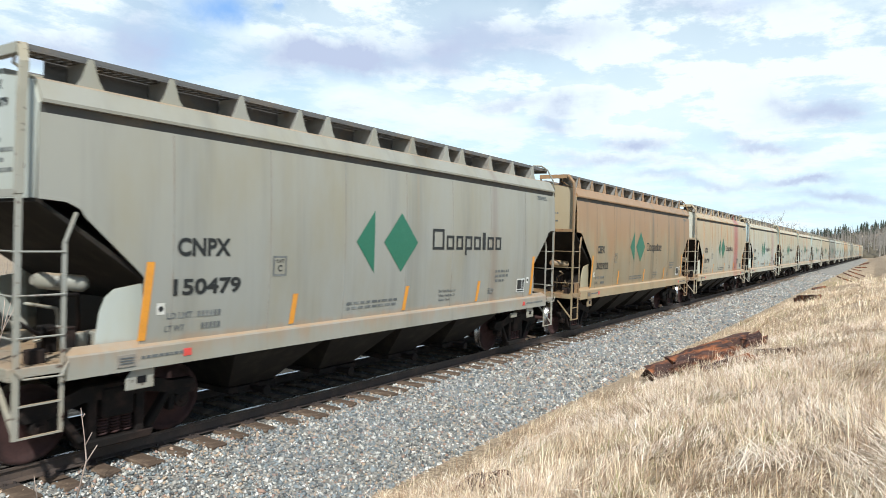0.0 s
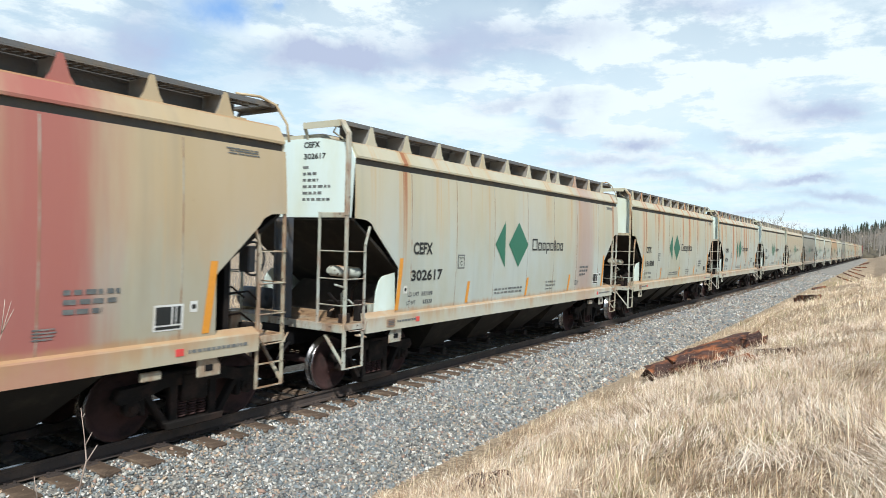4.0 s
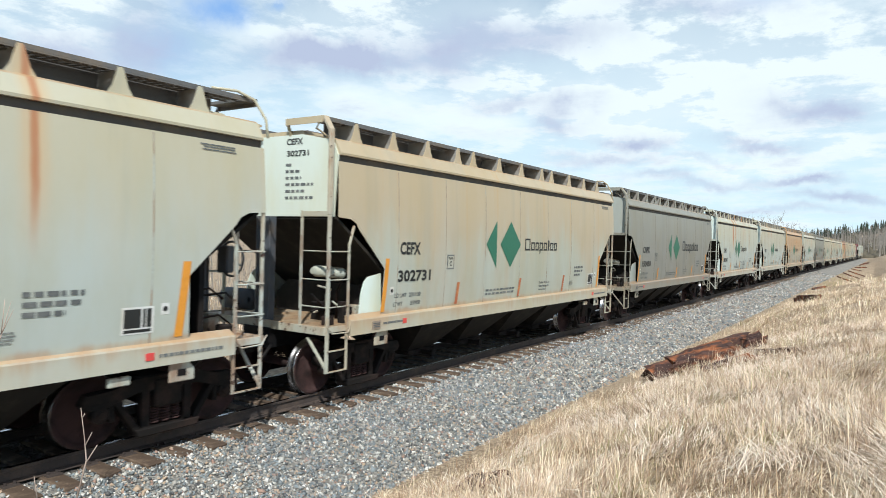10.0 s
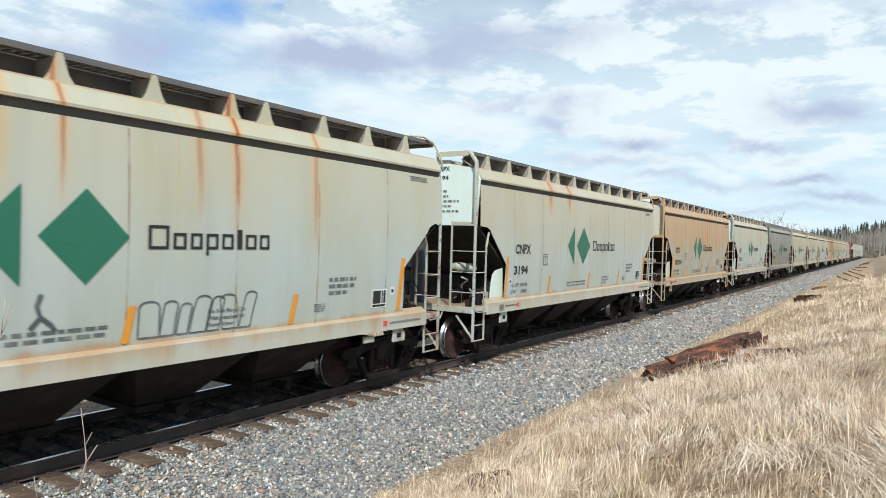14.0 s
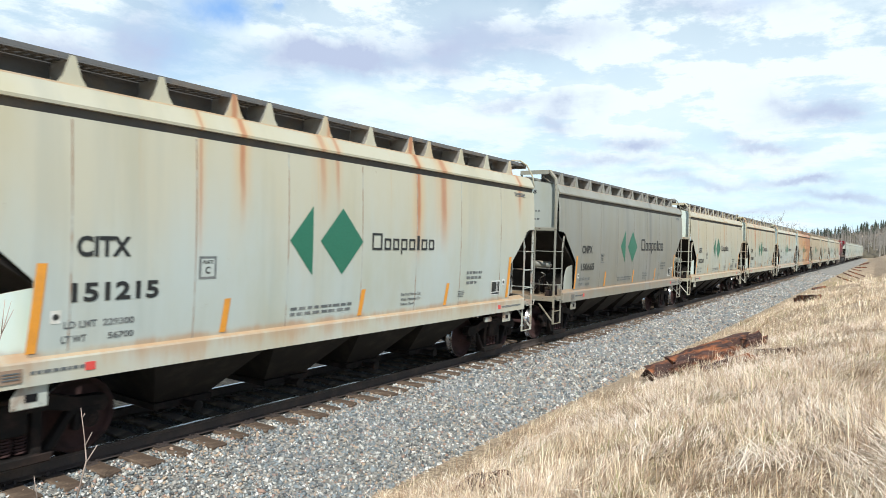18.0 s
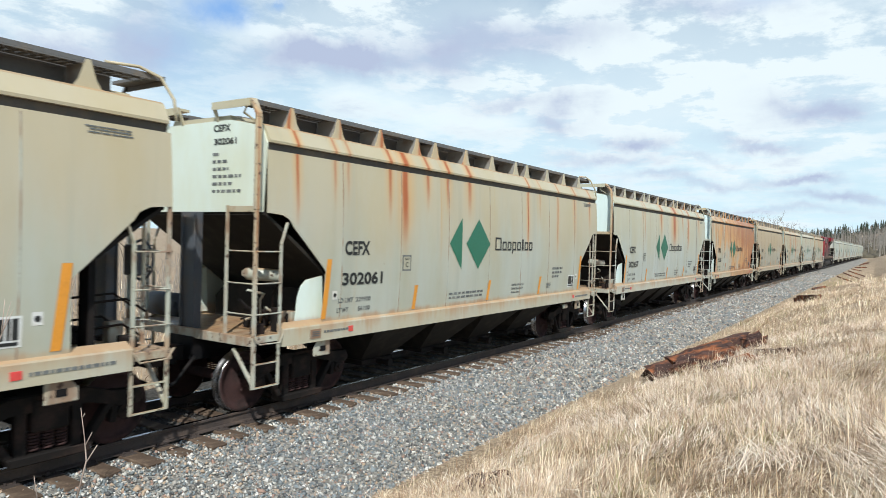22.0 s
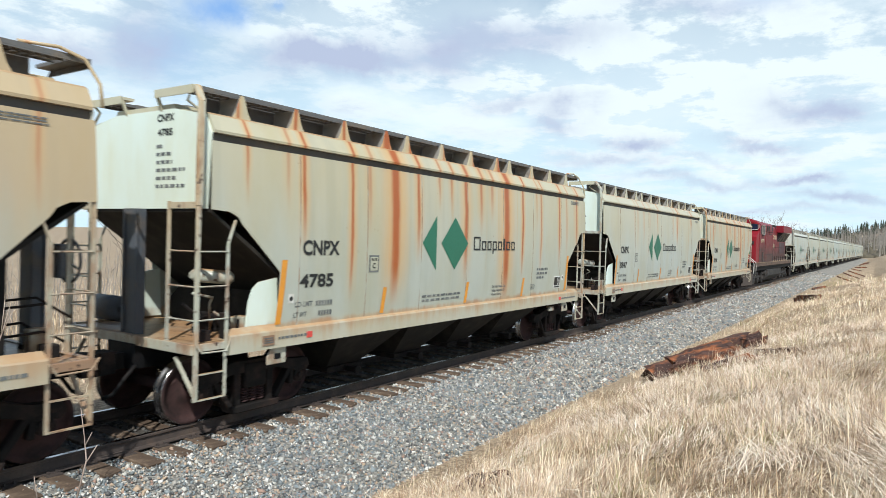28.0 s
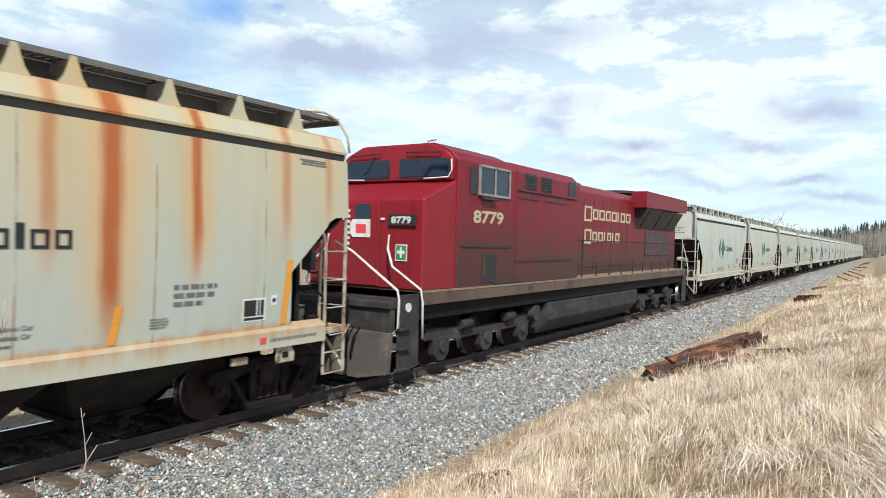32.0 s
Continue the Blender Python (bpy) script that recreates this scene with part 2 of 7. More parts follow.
    chip = step_n(nt, noise_n(nt, 9.0, (1, 1, 0.6), 8, 0.7, seed + 8), 0.71 - 0.05 * rust, 0.77)
    col = mixc(nt, math_n(nt, "MULTIPLY", chip, 0.5 + 0.4 * rust), col, (0.20, 0.09, 0.045))
    if trim:
        patch = noise_n(nt, 4.0, (1, 1, 0.5), 6, 0.65, seed + 15)
        lo = 0.60 - 0.20 * min(0.75, rust + veil * 0.4)
        worse = math_n(nt, "ADD", patch, math_n(nt, "MULTIPLY", step_n(nt, sep.outputs[0], -5.0, 5.0), 0.05))
        col = mixc(nt, math_n(nt, "MULTIPLY", step_n(nt, worse, lo, lo + 0.22), 0.72), col, (0.25, 0.125, 0.065))
        col = mixc(nt, step_n(nt, noise_n(nt, 11.0, detail=5, seed=seed + 2), 0.60, 0.68), col, (0.075, 0.042, 0.030))
    nt.links.new(col, b.inputs["Base Color"])
    bump_n(nt, b, noise_n(nt, 1.4, (1, 1, 0.5), 2, 0.4, seed), 0.5, 0.012)
    return mt


# paint of the ends, cleaner than the sides and lightened for the sun on them
ENDS = hopper_paint("sunlit_end_paint", (0.60, 0.65, 0.63), 0.2)
TRIM = hopper_paint("trim_paint", (0.45, 0.46, 0.40), 0.5, trim=True)
WHITE = hopper_paint("hopper_paint", (0.62, 0.64, 0.57), 0.3)
M_DARK = worn("dark_steel", (0.010, 0.010, 0.011), (0.022, 0.018, 0.016), 0.65, gloss=0.12)
# near-black for slope sheets, webs and bays: shade under the car painted in
M_SLOPE = worn("shaded_slope_steel", (0.024, 0.022, 0.020), (0.042, 0.036, 0.030), 0.7, gloss=0.12)
M_POST = worn("blue_grey_steel", (0.075, 0.085, 0.10), (0.12, 0.10, 0.085), 0.55)
M_GUTTER = worn("gutter_shade", (0.085, 0.080, 0.070), (0.13, 0.105, 0.075), 0.7)
M_TRUCK = worn("truck_steel", (0.016, 0.014, 0.013), (0.042, 0.028, 0.023), 0.75, gloss=0.12)
M_WHEEL = worn("wheel_rust", (0.060, 0.034, 0.032), (0.024, 0.018, 0.017), 0.8, gloss=0.12)
M_RIM = worn("polished_tread", (0.45, 0.45, 0.46), (0.25, 0.24, 0.23), 0.25, 1.0)
M_GRATE = worn("grating_steel", (0.125, 0.125, 0.122), (0.17, 0.14, 0.105), 0.6)
# side plates of the walk brackets, greyer than the fronts: their shade painted in
M_WEB = worn("shaded_bracket_web", (0.30, 0.30, 0.28), (0.22, 0.19, 0.16), 0.6)
M_BLACK = worn("black_lettering", (0.018, 0.020, 0.020), (0.038, 0.038, 0.036), 0.5, amount=(0.6, 0.9))
M_GREEN = worn("logo_green", (0.022, 0.150, 0.088), (0.04, 0.175, 0.11), 0.45, amount=(0.55, 0.8))
M_ORANGE = worn("marking_orange", (0.72, 0.30, 0.035), (0.55, 0.24, 0.05), 0.5, amount=(0.55, 0.8))
M_OLDSTRIPE = worn("faded_stripe", (0.42, 0.13, 0.055), (0.52, 0.22, 0.08), 0.6, scale=6)
M_BARS = worn("faded_lettering", (0.11, 0.12, 0.12), (0.24, 0.25, 0.235), 0.5)
M_DECALW = worn("decal_white", (0.72, 0.73, 0.70), (0.6, 0.58, 0.5), 0.5)
M_SPRAY = worn("spray_grey", (0.075, 0.08, 0.085), (0.16, 0.17, 0.17), 0.6)
M_RED = worn("red_reflector", (0.75, 0.06, 0.07), (0.6, 0.08, 0.06), 0.4)
M_SEAM = worn("weld_seam", (0.36, 0.33, 0.27), (0.36, 0.20, 0.11), 0.6)
M_RAIL = worn("rail_rust", (0.060, 0.046, 0.040), (0.10, 0.072, 0.055), 0.7)
M_RAILTOP = worn("rail_head", (0.55, 0.55, 0.57), (0.35, 0.34, 0.33), 0.22, 1.0)
M_TIE = worn("creosote_timber", (0.105, 0.075, 0.055), (0.19, 0.14, 0.10), 0.85, scale=6, bump=0.6, gloss=0.12)


# ------------------------------------------------------------------ mesh helpers
def box(bm, x0, x1, y0, y1, z0, z1):
    v = [bm.verts.new((x, y, z)) for x in (x0, x1) for y in (y0, y1) for z in (z0, z1)]
    for f in ((0, 1, 3, 2), (4, 6, 7, 5), (0, 4, 5, 1), (2, 3, 7, 6), (0, 2, 6, 4), (1, 5, 7, 3)):
        bm.faces.new([v[i] for i in f])
    return v


def tube(bm, pts, r, n=8, cap=True):
    """A round bar along points; r may be one radius or one for each point."""
    pts = [Vector(p) for p in pts]
    rs = r if isinstance(r, (list, tuple)) else [r] * len(pts)
    rings = []
    for i, p in enumerate(pts):
        d = (pts[min(i + 1, len(pts) - 1)] - pts[max(i - 1, 0)]).normalized()
        a = d.cross(Vector((0, 0, 1)) if abs(d.z) < 0.9 else Vector((1, 0, 0))).normalized()
        b = d.cross(a)
        rings.append([bm.verts.new(p + (a * math.cos(t) + b * math.sin(t)) * rs[i]) for t in [2 * math.pi * k / n for k in range(n)]])
    for q, w in zip(rings, rings[1:]):
        for k in range(n):
            bm.faces.new((q[k], q[(k + 1) % n], w[(k + 1) % n], w[k]))
    if cap:
        bm.faces.new(rings[0][::-1])
        bm.faces.new(rings[-1])


def bar(bm, p, q, w, h):
    """A square bar from p to q, w wide and h high."""
    p, q = Vector(p), Vector(q)
    d = (q - p).normalized()
    a = d.cross(Vector((0, 0, 1)) if abs(d.z) < 0.95 else Vector((0, 1, 0))).normalized() * w / 2
    b = d.cross(a).normalized() * h / 2
    r = [[bm.verts.new(c + sa * a + sb * b) for sa, sb in ((1, 1), (-1, 1), (-1, -1), (1, -1))] for c in (p, q)]
    for k in range(4):
        bm.faces.new((r[0][k], r[0][(k + 1) % 4], r[1][(k + 1) % 4], r[1][k]))
    bm.faces.new(r[0][::-1])
    bm.faces.new(r[1])


def prism(bm, poly, axis, a, b):
    """A flat outline, drawn in the two other axes, made solid from a to b along axis."""
    def at(u, v, t):
        return {"x": (t, u, v), "y": (u, t, v), "z": (u, v, t)}[axis]
    lo = [bm.verts.new(at(u, v, a)) for u, v in poly]
    hi = [bm.verts.new(at(u, v, b)) for u, v in poly]
    n = len(poly)
    bm.faces.new(lo[::-1])
    bm.faces.new(hi)
    for i in range(n):
        bm.faces.new((lo[i], lo[(i + 1) % n], hi[(i + 1) % n], hi[i]))


def disc(bm, c, axis, r, half, n=20):
    d = {"x": Vector((1, 0, 0)), "y": Vector((0, 1, 0)), "z": Vector((0, 0, 1))}[axis]
    c = Vector(c)
    tube(bm, [c - d * half, c + d * half], r, n)


def finish(bm, mats, smooth=False, bevel=0.0):
    if bevel:
        bmesh.ops.bevel(bm, geom=[e for e in bm.edges], offset=bevel, segments=1, affect="EDGES", clamp_overlap=True)
    bmesh.ops.recalc_face_normals(bm, faces=bm.faces)
    me = bpy.data.meshes.new("mesh")
    if smooth:
        for f in bm.faces:
            f.smooth = len(f.verts) <= 4
    bm.to_mesh(me)
    bm.free()
    for mt in (mats if isinstance(mats, (list, tuple)) else [mats]):
        me.materials.append(mt)
    return me


def part(name, bm, mats, parent, label="", smooth=False, bevel=0.0):
    ob = new(name, finish(bm, mats, smooth, bevel) if isinstance(bm, bmesh.types.BMesh) else bm)
    ob.parent = parent
    if label:
        ob["label"] = label
    return ob


TEXT = {}


def text_mesh(body, height, width, weight=0.032):
    """Flat lettering in the x-z plane, from the built-in font, height by width; origin at its lower left."""
    key = (body, height, width, weight)
    if key not in TEXT:
        cu = bpy.data.curves.new("lettering", "FONT")
        cu.body, cu.size, cu.offset, cu.resolution_u = body, 1.0, weight, 3
        ob = bpy.data.objects.new("lettering", cu)
        scene.collection.objects.link(ob)
        dg = bpy.context.evaluated_depsgraph_get()
        me = bpy.data.meshes.new_from_object(ob.evaluated_get(dg))
        bpy.data.objects.remove(ob)
        co = np.empty(len(me.vertices) * 3)
        me.vertices.foreach_get("co", co)
        co = co.reshape(-1, 3)
        co[:, :2] -= co[:, :2].min(axis=0)
        co[:, :2] *= np.array((width, height)) / co[:, :2].max(axis=0)
        TEXT[key] = (co, [tuple(p.vertices) for p in me.polygons])
    return TEXT[key]


# ------------------------------------------------------------------ the covered hopper
def side_w(z):
    """Half width of the bulging side sheet at height z."""
    return 1.560 - 0.045 * ((z - 2.55) / 1.3) ** 2


def side_end(z, sx):
    """Where the side sheet ends at height z: its lower corners are cut away over the trucks."""
    pts = ((1.28, 5.32), (2.11, 5.29), (2.15, 5.32), (2.78, 5.99), (2.88, 6.06), (2.945, 6.20), (2.965, 6.49), (3.855, 6.47))
    h = 6.47
    for (a, p), (b, q) in zip(pts, pts[1:]):
        if z <= b:
            h = p + (q - p) * max(0, (z - a)) / (b - a)
            break
    return -h if sx < 0 else h - 0.20


# half lengths of the fittings at the low and the high end
POST, RAIL, SILL, SHEET = {-1: 6.655, 1: 6.275}, {-1: 6.20, 1: 5.815}, {-1: 6.165, 1: 5.80}, {-1: 6.48, 1: 6.26}
BRACKETS = (-5.84, -4.82, -3.74, -2.64, -2.02, -0.86, 0.26, 1.42, 2.02, 3.20, 4.28, 5.36)
SEAMS = (-4.92, -3.38, -1.82, -0.18, 1.36, 2.90, 4.58)


def on_side(bm, quads, proud=0.008):
    """Decal on the near side: outlines in (x, z), cut into bands so that they follow the bulge."""
    for poly in quads:
        vs = [bm.verts.new((x, -side_w(z) - proud, z)) for x, z in poly]
        bm.faces.new(vs)


def strip(x0, x1, z0, z1, lean=0.0, n=4):
    out = []
    for i in range(n):
        a, b = z0 + (z1 - z0) * i / n, z0 + (z1 - z0) * (i + 1) / n
        la, lb = lean * i / n, lean * (i + 1) / n
        out.append([(x0 + la, a), (x1 + la, a), (x1 + lb, b), (x0 + lb, b)])
    return out


def build_sides(car, sy, full):
    bm = bmesh.new()
    zs = [1.28, 1.5, 1.75, 2.0, 2.11, 2.15, 2.3, 2.55, 2.78, 2.88, 2.945, 2.965, 3.2, 3.5, 3.7, 3.855]
    cols = 17
    front, back = [], []
    for z in zs:
        u, w = side_end(z, -1), side_end(z, 1)
        front.append([bm.verts.new((u + (w - u) * i / (cols - 1), sy * side_w(z), z)) for i in range(cols)])
        back.append([bm.verts.new((u + (w - u) * i / (cols - 1), sy * (side_w(z) - 0.012), z)) for i in range(cols)])
    for grid in (front, back):
        for r, s in zip(grid, grid[1:]):
            for i in range(cols - 1):
                bm.faces.new((r[i], r[i + 1], s[i + 1], s[i]))
    for i in range(cols - 1):
        for k in (0, -1):
            bm.faces.new([bm.verts.new(v.co) for v in (front[k][i], front[k][i + 1], back[k][i + 1], back[k][i])])
    for k in range(len(zs) - 1):
        for i in (0, -1):
            bm.faces.new([bm.verts.new(v.co) for v in (front[k][i], front[k + 1][i], back[k + 1][i], back[k][i])])
    part("side_sheet", bm, WHITE, car, smooth=True)
    # sill: a deep channel with a sloping ledge
    bm = bmesh.new()
    prism(bm, [(sy * 1.44, 1.375), (sy * 1.565, 1.305), (sy * 1.578, 1.285), (sy * 1.578, 1.045), (sy * 1.50, 1.045), (sy * 1.50, 1.20), (sy * 1.46, 1.22)], "x", -SILL[-1], SILL[1])
    part("side_sill", bm, WHITE, car)
    # shallow recess under the eave; the eave's shadow is in its dark colour
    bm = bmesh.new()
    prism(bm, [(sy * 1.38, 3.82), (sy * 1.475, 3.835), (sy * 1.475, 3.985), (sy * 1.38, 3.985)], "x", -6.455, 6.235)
    part("gutter", bm, M_GUTTER, car, "recessed gutter below the roof, eave shade painted dark")
    if full and sy < 0:
        for x in SEAMS:
            bm = bmesh.new()
            vs = []
            for z in (1.33, 1.7, 2.1, 2.55, 3.0, 3.4, 3.83):
                vs.append([bm.verts.new((x + d, sy * (side_w(z) + e), z)) for d, e in ((-0.014, -0.002), (-0.005, 0.004), (0.005, 0.004), (0.014, -0.002))])
            for q, w in zip(vs, vs[1:]):
                for k in range(3):
                    bm.faces.new((q[k], q[k + 1], w[k + 1], w[k]))
            part("weld_seam", bm, M_SEAM, car, smooth=True)
    # roof walk over this side
    bm = bmesh.new()
    for y in (0.86, 1.05, 1.235):
        box(bm, -6.52, 6.28, sy * y - 0.012, sy * y + 0.012, 4.535, 4.575)
    step = 0.11 if full else 0.16
    n = int(12.7 / step)
    for i in range(n):
        x = -6.49 + i * step
        bar(bm, (x, sy * 0.86, 4.56), (x + 0.055, sy * 1.235, 4.56), 0.088 if full else 0.13, 0.022)
    box(bm, -6.52, 6.28, sy * 1.240 - 0.006, sy * 1.240 + 0.006, 4.515, 4.585)
    part("roof_walk", bm, M_GRATE, car, "open steel grating roof walk")
    bm = bmesh.new()
    box(bm, -6.1, 5.9, sy * 0.81 - 0.01, sy * 0.81 + 0.01, 4.28, 4.575)
    part("hatch_coaming", bm, M_GRATE, car)
    for x in () if sy > 0 else BRACKETS:
        bm = bmesh.new()
        # a folded triangular gusset
        prism(bm, [(x - 0.185, 4.205), (x + 0.185, 4.205), (x + 0.10, 4.33), (x + 0.028, 4.555), (x - 0.028, 4.555), (x - 0.10, 4.33)], "y", sy * 1.30, sy * 1.315)
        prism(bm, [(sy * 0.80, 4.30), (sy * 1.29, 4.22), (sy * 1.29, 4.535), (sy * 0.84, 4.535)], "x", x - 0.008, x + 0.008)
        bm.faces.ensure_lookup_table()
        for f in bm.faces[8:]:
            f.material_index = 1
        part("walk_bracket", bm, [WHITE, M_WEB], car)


def build_end(car, sx, full):
    """One end of the car: end sheet, slope sheet, platform, ladders, steps, coupler, brake gear."""
    post, rail, sill, end = POST[sx], RAIL[sx], SILL[sx], SHEET[sx]
    back = 0.0 if sx < 0 else -0.16
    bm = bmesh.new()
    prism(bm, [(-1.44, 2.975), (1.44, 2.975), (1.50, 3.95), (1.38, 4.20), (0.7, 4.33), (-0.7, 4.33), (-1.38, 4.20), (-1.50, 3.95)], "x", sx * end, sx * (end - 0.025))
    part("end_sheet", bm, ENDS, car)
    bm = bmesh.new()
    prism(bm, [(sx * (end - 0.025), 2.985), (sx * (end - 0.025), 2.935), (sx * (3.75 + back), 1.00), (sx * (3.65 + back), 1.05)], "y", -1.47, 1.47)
    part("slope_sheet", bm, M_SLOPE, car, "sloping end sheet above the truck, its shade painted near-black")
    bm = bmesh.new()
    box(bm, sx * 5.2, sx * (post + 0.01), -1.50, 1.50, 1.165, 1.215)
    box(bm, sx * (post - 0.01), sx * (post + 0.07), -1.52, 1.52, 1.10, 1.235)
    for sy in (-1, 1):
        box(bm, sx * sill, sx * (post + 0.01), sy * 1.54, sy * 1.48, 1.135, 1.235)
    part("end_platform", bm, TRIM, car, bevel=0.006)
    for sy in (-1, 1):
        bm = bmesh.new()
        if sx < 0:
            prism(bm, [(sx * 5.20, 1.25), (sx * 5.24, 2.04), (sx * 5.58, 1.985), (sx * 5.68, 1.90), (sx * 5.75, 1.72), (sx * 5.81, 1.25)], "y", sy * 1.43, sy * 1.41)
        else:
            prism(bm, [(5.04, 1.22), (5.04, 1.62), (5.16, 1.56), (5.34, 1.22)], "y", sy * 1.20, sy * 1.18)
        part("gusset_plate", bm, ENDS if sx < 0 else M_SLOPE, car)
    bm = bmesh.new()
    prism(bm, [(sx * (end + 0.015), -0.15), (sx * (end + 0.015), 0.15), (sx * (end + 0.145), 0.15), (sx * (end + 0.145), 0.17), (sx * (end + 0.175), 0.17), (sx * (end + 0.175), 0.13), (sx * (end + 0.145), 0.13), (sx * (end + 0.145), -0.13), (sx * (end + 0.175), -0.13), (sx * (end + 0.175), -0.17), (sx * (end + 0.145), -0.17), (sx * (end + 0.145), -0.15)], "z", 1.20, 2.97)
    part("end_post", bm, M_POST, car, "blue-grey steel centre post", bevel=0.006)
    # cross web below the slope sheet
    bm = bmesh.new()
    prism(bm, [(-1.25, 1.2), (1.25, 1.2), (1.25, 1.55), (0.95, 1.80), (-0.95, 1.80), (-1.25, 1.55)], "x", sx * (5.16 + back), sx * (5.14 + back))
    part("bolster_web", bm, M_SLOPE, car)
    for sy in (-1, 1):
        # corner post, bent in to the roof walk
        bm = bmesh.new()
        bar(bm, (sx * post, sy * 1.52, 0.50), (sx * post, sy * 1.52, 3.0), 0.060 if sx < 0 else 0.045, 0.04)
        if sx < 0 or sy > 0:
            bar(bm, (sx * post, sy * 1.52, 3.0), (sx * (post - 0.02), sy * 1.50, 4.06), 0.085, 0.05)
            bar(bm, (sx * (post - 0.02), sy * 1.50, 4.05), (sx * (post - 0.05), sy * 1.47, 4.34), 0.09, 0.05)
            bar(bm, (sx * (post - 0.05), sy * 1.47, 4.33), (sx * (post - 0.13), sy * 1.25, 4.57), 0.09, 0.05)
        part("corner_post", bm, TRIM, car, bevel=0.004)
        bm = bmesh.new()
        bar(bm, (sx * rail, sy * 1.535, 1.10), (sx * rail, sy * 1.535, 2.52), 0.045, 0.022)
        bar(bm, (sx * rail, sy * 1.535, 2.52), (sx * (rail - 0.12), sy * 1.525, 2.84), 0.04, 0.022)
        part("ladder_rail", bm, TRIM, car)
        bm = bmesh.new()
        bar(bm, (sx * (post + 0.03), sy * 0.95, 1.2), (sx * (post + 0.03), sy * 0.95, 3.06), 0.045, 0.025)
        part("ladder_rail", bm, TRIM, car)
        if full and sx < 0:
            bm = bmesh.new()
            box(bm, sx * (post + 0.04), sx * (post + 0.02), sy * 0.97, sy * 1.50, 2.965, 3.05)
            part("ladder_header", bm, TRIM, car, bevel=0.004)
        for z in (1.54, 1.97, 2.42) if sy > 0 and full or sy < 0 and not full else ():
                bm = bmesh.new()
                tube(bm, [(sx * rail, sy * 1.55, z), (sx * post, sy * 1.55, z), (sx * (post + 0.05), sy * 1.50, z), (sx * (post + 0.05), sy * 0.98, z)], 0.012, 5)
                part("rung", bm, TRIM, car)
        for z in (1.54, 1.97, 2.42) if sy < 0 and full else ():
            bm = bmesh.new()
            tube(bm, [(sx * rail, sy * 1.55, z), (sx * post, sy * 1.55, z)], 0.012, 6)
            part("rung", bm, TRIM, car)
            bm = bmesh.new()
            tube(bm, [(sx * (post + 0.05), sy * 1.52, z), (sx * (post + 0.05), sy * (1.0 if z < 2.5 else 0.75), z), (sx * (post - 0.01), sy * (0.97 if z < 2.5 else 0.62), z + 0.0 if z < 2.5 else z + 0.06)], 0.012, 6)
            part("rung", bm, TRIM, car)
        bm = bmesh.new()
        bar(bm, (sx * rail, sy * 1.52, 1.10), (sx * rail, sy * 1.52, 0.50), 0.04, 0.025)
        for z in (0.84, 0.51):
            bar(bm, (sx * rail, sy * 1.52, z), (sx * post, sy * 1.52, z), 0.035, 0.018)
        bar(bm, (sx * post, sy * 1.10, 1.03), (sx * post, sy * 1.50, 0.58), 0.05, 0.025)
        part("sill_step", bm, TRIM, car)
        if not full:
            continue
        bm = bmesh.new()
        tube(bm, [(sx * sill, sy * 1.58, 1.25), (sx * (sill + 0.08), sy * 1.60, 1.12), (sx * (post - 0.04), sy * 1.60, 1.13), (sx * (post + 0.06), sy * 1.58, 1.25)], 0.012, 6)
        part("handhold", bm, TRIM, car)
    # crosswise roof walk and rails at the end of the roof
    for sy in (-1, 1):
        bm = bmesh.new()
        y0, y1 = sorted((sy * 0.40, sy * 1.24))
        box(bm, sx * (end + 0.09), sx * (end - 0.10), y0, y1, 4.535, 4.575)
        box(bm, sx * (end + 0.10), sx * (end + 0.085), y0, y1, 4.475, 4.585)
        bar(bm, (sx * (end + 0.08), sy * 0.42, 4.53), (sx * (end - 0.02), sy * 0.42, 4.30), 0.05, 0.03)
        part("end_walk", bm, WHITE if sx < 0 else M_GRATE, car)
    for sy in (-1, 1):
        bm = bmesh.new()
        if sx > 0:
            tube(bm, [(5.60, sy * 1.22, 4.60), (6.00, sy * 1.25, 4.63), (6.26, sy * 1.30, 4.55), (6.37, sy * 1.42, 4.28), (6.38, sy * 1.46, 4.02)], 0.02, 7)
        else:
            tube(bm, [(-6.56, sy * 1.20, 4.55), (-6.52, sy * 1.05, 4.40), (-6.47, sy * 1.3, 4.24)], 0.02, 7)
        part("grab_rail", bm, WHITE, car, smooth=True)
    # coupler
    bm = bmesh.new()
    box(bm, sx * 6.2, sx * 6.95, -0.10, 0.10, 0.76, 0.98)
    prism(bm, [(sx * 6.90, -0.15), (sx * 7.12, -0.17), (sx * 7.20, 0.0), (sx * 7.10, 0.05), (sx * 7.08, 0.15), (sx * 6.90, 0.15)], "z", 0.72, 1.02)
    part("coupler", bm, M_TRUCK, car, bevel=0.01)
    bm = bmesh.new()
    tube(bm, [(sx * 6.75, 0.38 * sx, 0.85), (sx * 6.9, 0.38 * sx, 0.70), (sx * 7.02, 0.30 * sx, 0.48), (sx * 7.12, 0.2 * sx, 0.42)], 0.028, 7)
    part("air_hose", bm, M_DARK, car, smooth=True)
    if not full:
        return
    for sy in (-1, 1):
        # jacking pad, its hole only a dark block painted as shade, and a smaller bracket
        bm = bmesh.new()
        c = -5.28 if sx < 0 else 5.03
        o = [(c + sx * 0.19, 0.80), (c + sx * 0.19, 0.94), (c + sx * 0.11, 1.045), (c - sx * 0.17, 1.045), (c - sx * 0.17, 0.80)]
        prism(bm, o, "y", sy * 1.52, sy * 1.49)
        part("jacking_pad", bm, TRIM, car, bevel=0.012)
        bm = bmesh.new()
